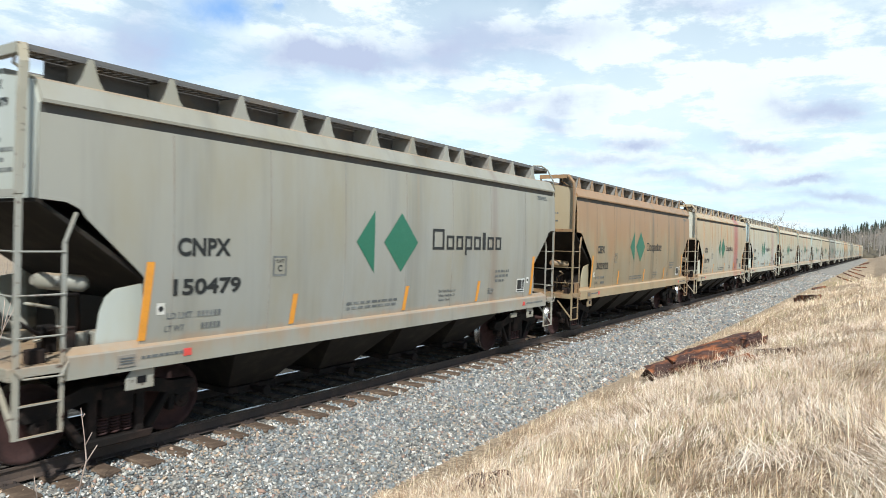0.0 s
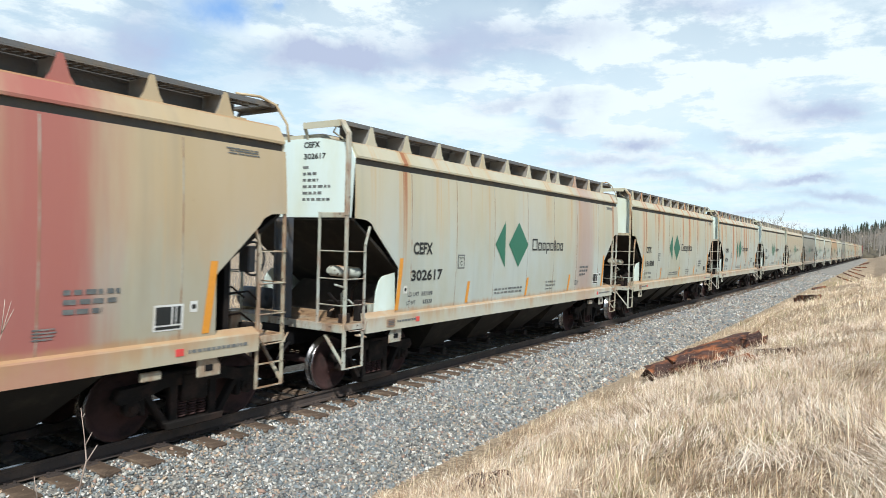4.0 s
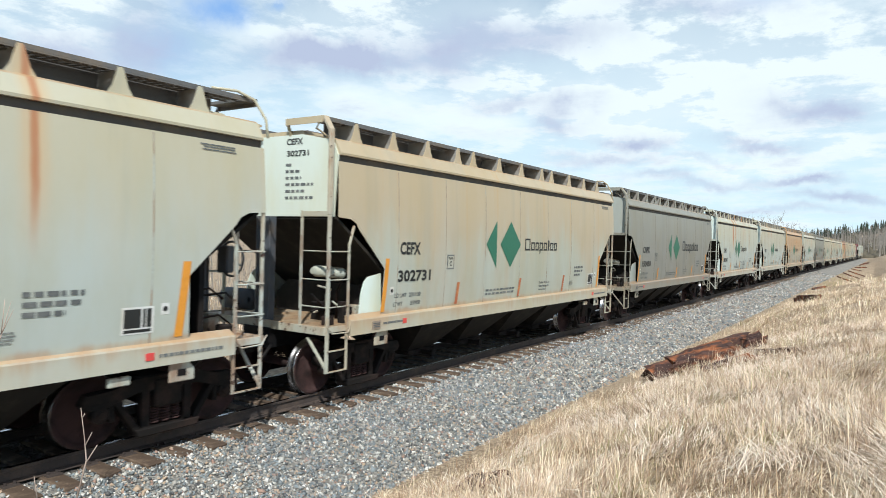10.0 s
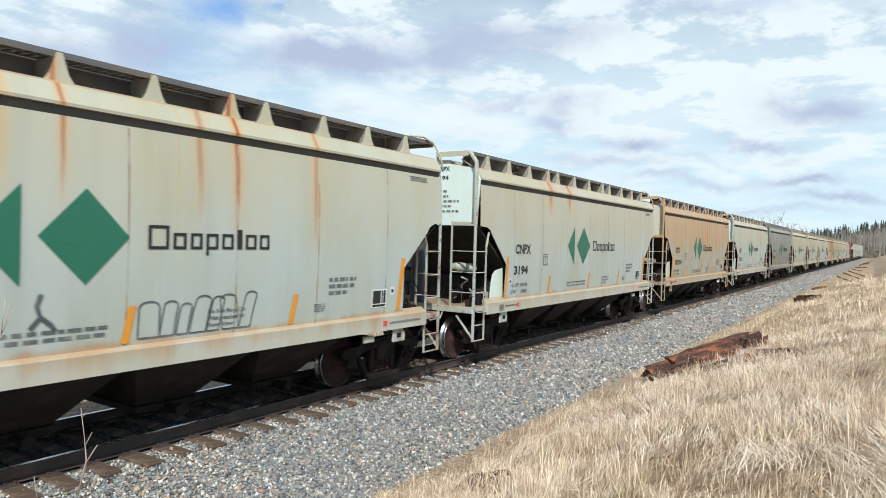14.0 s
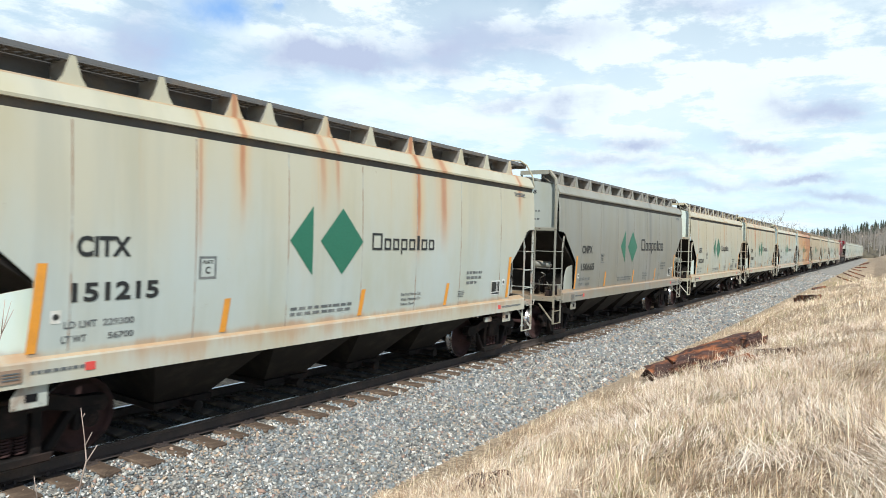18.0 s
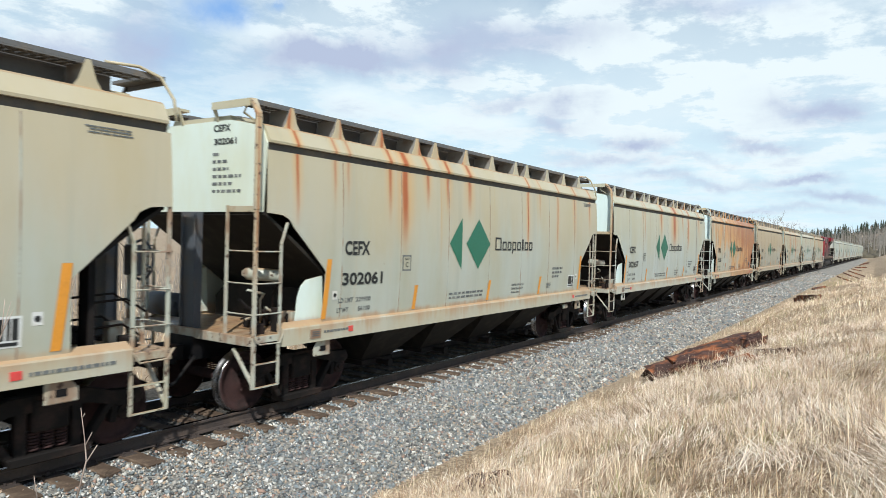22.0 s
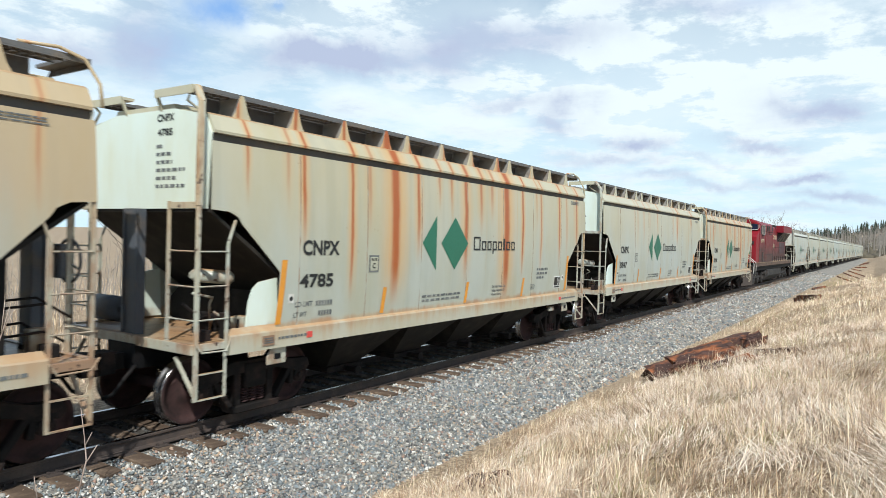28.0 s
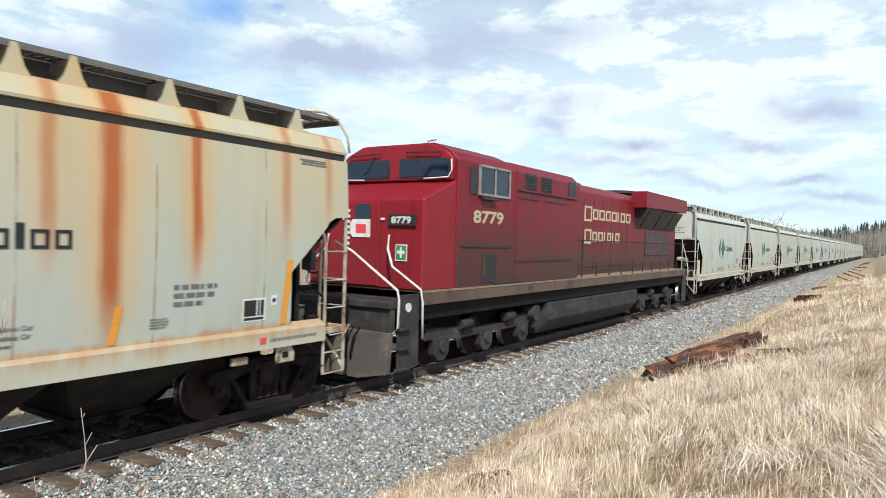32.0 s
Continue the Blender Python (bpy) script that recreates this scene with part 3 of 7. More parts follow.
        box(bm, c - 0.06, c + 0.06, sy * 1.527, sy * 1.50, 0.875, 0.955)
        part("jack_hole", bm, M_DARK, car)
    if sx > 0:
        bm = bmesh.new()
        box(bm, 4.10, 4.37, -1.50, -1.44, 0.86, 0.97)
        part("bracket", bm, TRIM, car, bevel=0.012)
    # brake gear on the platform
    had = set(car.children)
    rnd = random.Random(5 if sx < 0 else 6)
    if sx < 0:
        bm = bmesh.new()
        tube(bm, [(-6.10, -0.62, 2.06), (-6.06, -0.62, 2.06), (-6.04, -0.64, 2.06), (-5.66, -0.92, 2.02), (-5.62, -0.95, 2.02)], [0.05, 0.08, 0.10, 0.10, 0.05], 14)
        part("brake_cylinder", bm, TRIM, car, smooth=True)
        bm = bmesh.new()
        tube(bm, [(-6.45, 0.55, 1.50), (-6.40, 0.55, 1.5), (-6.40, 1.20, 1.5), (-6.42, 1.25, 1.5)], [0.05, 0.19, 0.19, 0.05], 16)
        part("air_reservoir", bm, M_POST, car, smooth=True)
        for i in range(7):
            bm = bmesh.new()
            x, y = -6.55 + rnd.random() * 0.9, -1.30 + rnd.random() * 0.8
            box(bm, x, x + 0.08 + rnd.random() * 0.12, y, y + 0.1 + rnd.random() * 0.12, 1.21, 1.30 + rnd.random() * 0.30)
            part("control_valve", bm, TRIM if i % 3 == 1 else M_TRUCK, car, bevel=0.012)
        for i in range(6):
            bm = bmesh.new()
            x, y, z = -6.55 + rnd.random() * 0.6, -1.2 + rnd.random() * 0.6, 1.35 + rnd.random() * 0.6
            tube(bm, [(x, y, z), (x + 0.35, y + 0.05, z + rnd.uniform(-0.25, 0.1)), (x + 0.5, y + 0.3, z - 0.2), (x + 0.52, y + 0.32, 1.22)], 0.016 + 0.01 * rnd.random(), 7)
            part("brake_pipe", bm, TRIM if i % 2 else M_TRUCK, car, smooth=True)
    else:
        bm = bmesh.new()
        ring = [(6.78, -0.62 + 0.26 * math.cos(a), 2.28 + 0.26 * math.sin(a)) for a in [2 * math.pi * k / 20 for k in range(21)]]
        tube(bm, ring, 0.018, 6, False)
        for k in range(4):
            a = math.pi * k / 2 + 0.4
            bar(bm, (6.76, -0.62, 2.28), (6.78, -0.62 + 0.26 * math.cos(a), 2.28 + 0.26 * math.sin(a)), 0.03, 0.012)
        part("brake_wheel", bm, M_POST, car)
        bm = bmesh.new()
        box(bm, 6.60, 6.74, -0.74, -0.50, 2.08, 2.48)
        part("brake_housing", bm, M_POST, car, bevel=0.02)
        bm = bmesh.new()
        box(bm, 5.72, 5.80, -1.30, -1.08, 1.2, 2.45)
        part("support_post", bm, M_DARK, car)
        for i in range(4):
            bm = bmesh.new()
            x, y = 5.7 + rnd.random() * 0.9, -1.3 + rnd.random() * 1.2
            box(bm, x, x + 0.08 + rnd.random() * 0.15, y, y + 0.1 + rnd.random() * 0.12, 1.21, 1.28 + rnd.random() * 0.3)
            part("lever_bracket", bm, TRIM if i == 1 else M_TRUCK, car, bevel=0.012)
        for i in range(4):
            bm = bmesh.new()
            x, y, z = 5.6 + rnd.random() * 0.3, -1.2 + rnd.random() * 0.9, 1.4 + rnd.random() * 0.5
            tube(bm, [(x, y, z), (x + 0.6, y + 0.02, z + 0.03), (x + 0.9, y + 0.1, z - 0.15)], 0.016, 6)
            part("brake_rod", bm, M_TRUCK, car, smooth=True)
        for o in set(car.children) - had:
            o.data.transform(Matrix.Translation((-0.30, 0, 0)))


def wheelset_mesh():
    bm = bmesh.new()
    prof = [(0.062, 0.66), (0.085, 0.66), (0.10, 0.69), (0.19, 0.735), (0.33, 0.715), (0.385, 0.69), (0.405, 0.675), (0.455, 0.672), (0.487, 0.682), (0.487, 0.700), (0.462, 0.716), (0.457, 0.79), (0.450, 0.807), (0.395, 0.807), (0.385, 0.785), (0.33, 0.755), (0.19, 0.775), (0.11, 0.81), (0.085, 0.83), (0.08, 0.98)]
    n = 32
    for sy in (-1, 1):
        rings = [[bm.verts.new((r * math.cos(2 * math.pi * k / n), sy * y, r * math.sin(2 * math.pi * k / n))) for k in range(n)] for r, y in prof]
        for j, (q, w) in enumerate(zip(rings, rings[1:])):
            for k in range(n):
                f = bm.faces.new((q[k], q[(k + 1) % n], w[(k + 1) % n], w[k]))
                f.material_index = 1 if 7 <= j <= 11 else 0
    tube(bm, [(0, -0.68, 0), (0, 0.68, 0)], 0.075, 12)
    # balance marks cast on the plates
    for sy in (-1, 1):
        box(bm, 0.24, 0.30, sy * 0.745 - 0.02, sy * 0.745 + 0.02, -0.03, 0.03)
        disc(bm, (-0.14, sy * 0.80, 0.0), "y", 0.02, 0.02, 8)
    me = finish(bm, [M_WHEEL, M_RIM], True)
    return me


def build_truck(car, x, shared, full):
    bm = bmesh.new()
    box(bm, x - 0.20, x + 0.20, -1.12, 1.12, 0.42, 0.78)
    box(bm, x - 0.35, x + 0.35, -0.3, 0.3, 0.72, 0.86)
    truck = part("truck", bm, M_TRUCK, car, "cast steel two-axle truck", bevel=0.02)
    for sy in (-1, 1):
        if "frame" not in shared:
            bm = bmesh.new()
            # cast side frame: arched top member, drop to the springs, pedestal jaws
            top = [(-1.12, 0.60), (-1.06, 0.72), (-0.72, 0.72), (-0.42, 0.83), (0.42, 0.83), (0.72, 0.72), (1.06, 0.72), (1.12, 0.60)]
            inn = [(1.05, 0.52), (0.74, 0.55), (0.42, 0.66), (-0.42, 0.66), (-0.74, 0.55), (-1.05, 0.52)]
            prism(bm, top + inn, "y", -0.075, 0.075)
            for s in (-1, 1):
                prism(bm, [(s * 0.74, 0.58), (s * 0.66, 0.60), (s * 0.38, 0.20), (s * 0.44, 0.14)], "y", -0.07, 0.07)
                prism(bm, [(s * 0.24, 0.70), (s * 0.36, 0.70), (s * 0.36, 0.16), (s * 0.24, 0.16)], "y", -0.06, 0.06)
                prism(bm, [(s * 0.72, 0.58), (s * 0.80, 0.58), (s * 0.78, 0.34), (s * 0.70, 0.34)], "y", -0.06, 0.06)
            prism(bm, [(-0.46, 0.19), (0.46, 0.19), (0.42, 0.09), (-0.42, 0.09)], "y", -0.12, 0.12)
            shared["frame"] = finish(bm, M_TRUCK, bevel=0.012)
            bm = bmesh.new()
            for s in (-0.15, 0.0, 0.15):
                pts = [(s + 0.055 * math.cos(a), 0.055 * math.sin(a), 0.20 + 0.036 * a / 6.283 * 1.0) for a in [k * 2 * math.pi / 8 for k in range(8 * 6 + 1)]]
                tube(bm, pts, 0.015, 5)
            shared["spring"] = finish(bm, M_WHEEL, True)
            bm = bmesh.new()
            disc(bm, (0, 0, 0), "y", 0.105, 0.06, 16)
            disc(bm, (0, -0.07, 0), "y", 0.05, 0.02, 10)
            box(bm, -0.12, 0.12, -0.06, 0.06, 0.08, 0.15)
            shared["cap"] = finish(bm, M_TRUCK, bevel=0.008)
            shared["wheels"] = wheelset_mesh()
        o = new("side_frame", shared["frame"])
        o.parent, o.matrix_basis = truck, pose(x, sy * 1.02, 0)
        o = new("spring_nest", shared["spring"])
        o.parent, o.matrix_basis = truck, pose(x, sy * 1.02, 0)
        for s in (-0.89, 0.89) if full or sy < 0 else ():
            o = new("bearing_cap", shared["cap"])
            o.parent, o.matrix_basis = truck, pose(x + s, sy * 1.04, 0.457)
    for s in (-0.89, 0.89):
        o = new("wheelset", shared["wheels"])
        o.parent, o.matrix_basis = truck, pose(x + s, 0, 0.457)
        o["label"] = "rust-brown steel wheels with polished treads"


def build_hopper(full=True):
    car = new("hopper_car")
    for sy in (-1, 1):
        build_sides(car, sy, full)
    # roof
    bm = bmesh.new()
    prof = [(1.535, 3.96), (1.54, 3.995), (1.415, 4.205), (1.36, 4.235), (0.72, 4.33), (0.68, 4.40), (-0.68, 4.40), (-0.72, 4.33), (-1.36, 4.235), (-1.415, 4.205), (-1.54, 3.995), (-1.535, 3.96)]
    prism(bm, prof, "x", -6.455, 6.235)
    part("roof", bm, WHITE, car)
    bm = bmesh.new()
    box(bm, -6.1, 5.9, -0.42, 0.42, 4.40, 4.475)
    part("hatch_cover", bm, M_GRATE, car, bevel=0.02)
    for sx in (-1, 1):
        build_end(car, sx, full)
    # discharge bays below the sill
    for i in range(4):
        x = -2.88 + i * 1.92
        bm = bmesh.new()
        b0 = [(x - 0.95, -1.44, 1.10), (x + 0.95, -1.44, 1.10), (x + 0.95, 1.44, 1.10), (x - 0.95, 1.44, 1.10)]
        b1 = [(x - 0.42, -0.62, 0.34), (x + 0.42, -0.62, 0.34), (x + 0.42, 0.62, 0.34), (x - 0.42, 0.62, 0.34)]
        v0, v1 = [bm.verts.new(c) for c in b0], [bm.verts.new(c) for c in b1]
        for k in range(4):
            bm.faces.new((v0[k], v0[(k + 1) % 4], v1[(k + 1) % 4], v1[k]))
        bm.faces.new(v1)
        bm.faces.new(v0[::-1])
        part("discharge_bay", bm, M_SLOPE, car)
        bm = bmesh.new()
        box(bm, x - 0.46, x + 0.46, -0.68, 0.68, 0.26, 0.345)
        tube(bm, [(x, -0.95, 0.29), (x, 0.95, 0.29)], 0.05, 10)
        disc(bm, (x, -0.97, 0.29), "y", 0.075, 0.03, 12)
        part("outlet_gate", bm, M_TRUCK, car)
    bm = bmesh.new()
    box(bm, -6.75, 6.45, -0.32, 0.32, 0.78, 1.12)
    part("centre_sill", bm, M_DARK, car)
    shared = {}
    for x in (-5.31, 5.14):
        build_truck(car, x, shared, full)
    # markings
    for x0, w, z0, z1, lean in ((-5.355, 0.105, 1.37, 2.30, 0.085), (-2.98, 0.10, 1.36, 1.80, 0.06), (-0.24, 0.10, 1.36, 1.79, 0.08), (2.33, 0.10, 1.36, 1.79, 0.08), (4.90, 0.115, 1.37, 2.30, 0.09)):
        bm = bmesh.new()
        on_side(bm, strip(x0, x0 + w, z0, z1, lean))
        part("orange_stripe", bm, M_ORANGE, car)
    bm = bmesh.new()
    on_side(bm, strip(-3.33, -3.07, 2.07, 2.36), 0.004)
    part("placard", bm, M_BARS, car, "grey stencilled square")
    bm = bmesh.new()
    on_side(bm, strip(-3.30, -3.10, 2.10, 2.33), 0.007)
    part("placard_field", bm, WHITE, car)
    if full:
        for body, h, w, x, z in (("PLATE", 0.045, 0.15, -3.275, 2.265), ("C", 0.095, 0.075, -3.24, 2.135)):
            letters("placard_lettering", body, h, w, lambda u, v, x=x, z=z: (x + u, -side_w(z + v) - 0.010, z + v), car, M_BLACK)
        for body, w, z in (("Do Not Move Car", 0.62, 1.62), ("With Hatches Or", 0.60, 1.53), ("Gates Open", 0.42, 1.44)):
            word = letters("warning_lettering", body, 0.055, w, lambda u, v, z=z: (0.93 + u, -side_w(z + v) - 0.006, z + v), car, M_BARS)
            tagged(word, kind="stuff")
        bm = bmesh.new()
        on_side(bm, strip(4.21, 4.62, 1.455, 1.775), 0.004)
        part("label_frame", bm, M_DECALW, car, "white label frame")
        bm = bmesh.new()
        on_side(bm, strip(4.24, 4.45, 1.53, 1.75) + strip(4.475, 4.51, 1.53, 1.75) + strip(4.525, 4.585, 1.53, 1.75) + strip(4.24, 4.585, 1.475, 1.51, 0, 1), 0.008)
        part("label_field", bm, M_BLACK, car)
        bm = bmesh.new()
        rnd = random.Random(3)
        rows = [(3.15, 3.78, 1.955), (3.15, 3.74, 1.85), (3.15, 3.58, 1.745), (-1.74, -0.40, 1.555), (-1.74, -0.42, 1.475), (5.22, 5.76, 3.785), (5.27, 5.76, 3.755), (5.25, 5.78, 3.72), (2.85, 3.08, 1.60), (2.85, 3.10, 1.565), (2.85, 3.08, 1.53), (2.85, 3.06, 1.495)]
        for a, b, z in rows:
            h = 0.055 if z < 2.2 and a > 3 else 0.016 if z > 3 or a > 2 else 0.04
            u = a
            while u < b:
                wd = rnd.uniform(0.05, 0.16)
                on_side(bm, [[(u, z), (min(u + wd, b), z), (min(u + wd, b), z + h), (u, z + h)]])
                u += wd + (rnd.uniform(0.006, 0.012) if z > 3 or 2 < a < 3 else rnd.uniform(0.02, 0.05))
        tagged(part("data_panel", bm, M_BARS, car, "rows of small faded bars"), kind="stuff")
        for x0 in (-5.12, 4.71):
            bm = bmesh.new()
            on_side(bm, strip(x0, x0 + 0.11, 1.66, 1.80, 0, 1), 0.004)
            part("inspection_label", bm, M_DECALW, car)
            bm = bmesh.new()
            on_side(bm, [[(x0 + 0.055 + 0.035 * math.cos(k * 0.7854), 1.73 + 0.035 * math.sin(k * 0.7854)) for k in range(8)]], 0.008)
            part("inspection_dot", bm, M_BLACK, car)
        for x0 in (-4.76, 4.50):
            bm = bmesh.new()
            box(bm, x0, x0 + 0.11, -1.586, -1.577, 1.13, 1.22)
            part("reflector", bm, M_RED, car, "red reflective square")
        bm = bmesh.new()
        box(bm, -5.62, -5.40, -1.59, -1.577, 1.10, 1.24)
        part("sill_plate", bm, M_SEAM, car)
        bm = bmesh.new()
        for z in (1.135, 1.165, 1.195):
            box(bm, -5.59, -5.43, -1.596, -1.589, z, z + 0.014)
        tagged(part("plate_lettering", bm, M_BARS, car), kind="stuff")
        bm = bmesh.new()
        u = -5.32
        while u < -4.80:
            wd = rnd.uniform(0.03, 0.08)
            box(bm, u, u + wd, -1.585, -1.577, 1.165, 1.20)
            u += wd + 0.02
        u = 4.68
        while u < 5.6:
            wd = rnd.uniform(0.03, 0.08)
            box(bm, u, u + wd, -1.585, -1.577, 1.15, 1.19)
            u += wd + 0.02
        tagged(part("sill_lettering", bm, M_BARS, car), kind="stuff")
        # small bars on the end sheet
        bm = bmesh.new()
        for z, wide in ((3.81, 0.16), (3.70, 0.30), (3.59, 0.34), (3.48, 0.62), (3.37, 0.42), (3.26, 0.62)):
            y = 0.0
            while y < wide:
                wd = min(rnd.uniform(0.05, 0.13), wide - y + 0.02)
                box(bm, -6.486, -6.479, -0.33 - y - wd, -0.33 - y, z, z + 0.045)
                y += wd + 0.035
        tagged(part("end_data", bm, M_BARS, car, "rows of small faded bars"), kind="stuff")
    return car


# name of owner letters and running number, coat, rust, veil, seed, label
COATS = {
    "grey": (0.30, 0.305, 0.275), "dark": (0.235, 0.24, 0.215), "cream": (0.44, 0.47, 0.41), "white": (0.45, 0.50, 0.465), "tan": (0.40, 0.39, 0.32), "ochre": (0.265, 0.225, 0.15),
}
CARS = [
    (-1, "CNPX", "150502", "grey", 0.1, 0.0, "pale grey covered hopper car, dusty"),
    (0, "CNPX", "150479", "grey", 0.05, 0.0, "dusty grey covered hopper car with green emblem"),
    (1, "CEFX", "302922", "ochre", 0.3, 0.85, "tan-stained covered hopper car caked in ochre dust"),
    (2, "CITX", "151770", "tan", 0.85, 0.30, "cream covered hopper car with a red primer run"),
    (3, "CEFX", "302617", "white", 0.7, 0.10, "off-white covered hopper car with pinkish runs"),
    (4, "CITX", "151898", "cream", 0.85, 0.05, "cream covered hopper car with rust runs from the roof"),
    (5, "CNPX", "4734", "white", 1.0, 0.0, "off-white covered hopper car with strong rust runs"),
    (6, "CITX", "151871", "white", 0.62, 0.05, "off-white covered hopper car with light rust runs"),
    (7, "CEFX", "302731", "cream", 0.45, 0.32, "cream covered hopper car with brownish dust"),
    (8, "CNPX", "150450", "dark", 0.0, 0.0, "dark grey covered hopper car, dusty"),
    (9, "CEFX", "302565", "white", 0.72, 0.0, "off-white covered hopper car with scribbled lower side"),
    (10, "CNPX", "3194", "white", 0.35, 0.12, "pale covered hopper car with light dust"),
    (11, "CITX", "151934", "tan", 0.9, 0.62, "tan covered hopper car stained orange by rust"),
    (12, "CITX", "151215", "white", 0.65, 0.05, "off-white covered hopper car, fairly clean"),
    (13, "CNPX", "150665", "dark", 0.0, 0.0, "grey covered hopper car with a dark stain"),
    (14, "CEFX", "302243", "cream", 0.55, 0.16, "cream covered hopper car with light scribbles"),
    (15, "CEFX", "302061", "cream", 0.85, 0.12, "off-white covered hopper car with rust runs"),
    (16, "CEFX", "302457", "white", 0.9, 0.0, "off-white covered hopper car with red-brown rust runs"),
    (17, "PTEX", "21226", "tan", 1.0, 0.85, "rust-stained orange covered hopper car"),
    (18, "CNPX", "3644", "tan", 0.7, 0.3, "tan covered hopper car with rust runs"),
    (19, "CNPX", "4785", "cream", 1.15, 0.03, "cream covered hopper car with many rust runs"),
    (20, "CNPX", "3847", "white", 0.8, 0.03, "off-white covered hopper car with faint rust runs"),
    (21, "CNPX", "3028", "cream", 1.25, 0.10, "cream covered hopper car with broad rust runs"),
]
# rust runs of single cars: place along the side, half width, lower end, depth of colour
RUNS = {}
RUNS[2] = ((-5.14, 0.057, 2.28, 0.7), (-3.66, 0.038, 3.07, 0.6), (-3.34, 0.071, 2.56, 0.45), (-2.57, 0.04, 2.81, 0.4), (-1.12, 0.065, 2.85, 0.7), (-0.73, 0.046, 3.15, 0.5), (0.39, 0.072, 2.4, 0.7), (1.52, 0.072, 2.72, 0.4))
RUNS[4] = ((-5.16, 0.093, 1.96, 0.45), (-4.87, 0.068, 2.34, 0.55), (-3.73, 0.037, 2.7, 0.55), (-3.27, 0.124, 2.94, 0.6), (-2.63, 0.068, 2.24, 0.7), (-1.22, 0.064, 2.85, 0.4), (0.35, 0.062, 2.5, 0.8), (1.48, 0.102, 2.29, 0.9), (2.18, 0.066, 3.07, 0.5), (2.99, 0.147, 2.51, 0.45), (4.59, 0.033, 2.34, 0.55), (5.05, 0.056, 2.0, 0.6), (5.68, 0.05, 2.33, 0.55))
RUNS[5] = ((-5.86, 0.115, 2.58, 0.8), (-5.15, 0.048, 2.97, 0.45), (-4.78, 0.058, 2.59, 0.7), (-3.5, 0.049, 3.24, 0.4), (-2.68, 0.131, 1.61, 0.85), (-1.68, 0.079, 1.35, 0.75), (-1.0, 0.074, 2.05, 0.6), (-0.65, 0.03, 3.15, 0.4), (0.41, 0.034, 2.75, 0.55), (0.8, 0.108, 1.83, 0.8), (1.46, 0.111, 1.56, 0.85), (2.23, 0.069, 1.91, 0.5), (2.89, 0.039, 3.17, 0.4), (3.28, 0.054, 3.1, 0.6), (4.4, 0.072, 2.49, 0.8))
RUNS[6] = ((-5.11, 0.07, 3.36, 0.5), (-3.34, 0.074, 2.33, 0.4), (-1.78, 0.064, 2.74, 0.4), (-1.18, 0.063, 3.03, 0.3), (0.81, 0.149, 1.57, 0.5), (3.25, 0.057, 2.46, 0.55))
RUNS[9] = ((-2.34, 0.095, 2.5, 0.95), (-1.63, 0.068, 2.85, 0.9), (-0.93, 0.033, 2.97, 0.6), (0.78, 0.059, 2.81, 0.4), (1.36, 0.044, 2.69, 0.8), (2.84, 0.052, 2.48, 0.4))
RUNS[10] = ((-2.9, 0.134, 3.49, 0.5), (-1.68, 0.112, 3.55, 0.6))
RUNS[11] = ((-1.0, 0.063, 2.99, 0.7), (-0.61, 0.03, 2.91, 0.6), (0.46, 0.062, 2.34, 0.55), (0.87, 0.09, 2.27, 0.6), (1.42, 0.03, 1.64, 0.5), (3.02, 0.044, 2.32, 0.5), (4.5, 0.056, 1.77, 0.45), (5.5, 0.064, 3.17, 0.6))
RUNS[12] = ((-3.32, 0.032, 2.34, 0.35), (-2.65, 0.059, 2.84, 0.55), (-1.11, 0.083, 2.98, 0.35), (-0.78, 0.05, 3.08, 0.4), (1.41, 0.077, 2.3, 0.6), (2.25, 0.125, 2.5, 0.5), (5.5, 0.083, 3.27, 0.5))
RUNS[14] = ((-5.05, 0.034, 2.2, 0.4), (-1.8, 0.039, 2.33, 0.25), (0.85, 0.081, 2.31, 0.35), (1.49, 0.048, 2.69, 0.3))
RUNS[15] = ((-5.9, 0.043, 2.8, 0.7), (-5.1, 0.037, 3.16, 0.5), (-4.79, 0.039, 3.26, 0.4), (-3.7, 0.061, 2.96, 0.7), (-3.26, 0.106, 2.5, 0.85), (-2.56, 0.062, 3.3, 0.7), (-1.85, 0.068, 3.24, 0.75), (-1.04, 0.086, 3.17, 0.7), (1.68, 0.04, 2.34, 0.9), (2.35, 0.038, 3.23, 0.4), (3.44, 0.045, 2.25, 0.5), (4.57, 0.067, 2.74, 0.55), (5.7, 0.051, 2.95, 0.6))
RUNS[16] = ((-3.46, 0.036, 3.08, 0.35), (-3.18, 0.038, 2.66, 0.5), (-1.1, 0.113, 3.02, 0.7), (0.81, 0.24, 2.58, 0.8), (2.13, 0.059, 3.28, 0.6), (3.07, 0.105, 2.5, 0.7), (5.03, 0.108, 3.1, 0.5))
RUNS[18] = ((5.68, 0.032, 2.84, 0.4),)
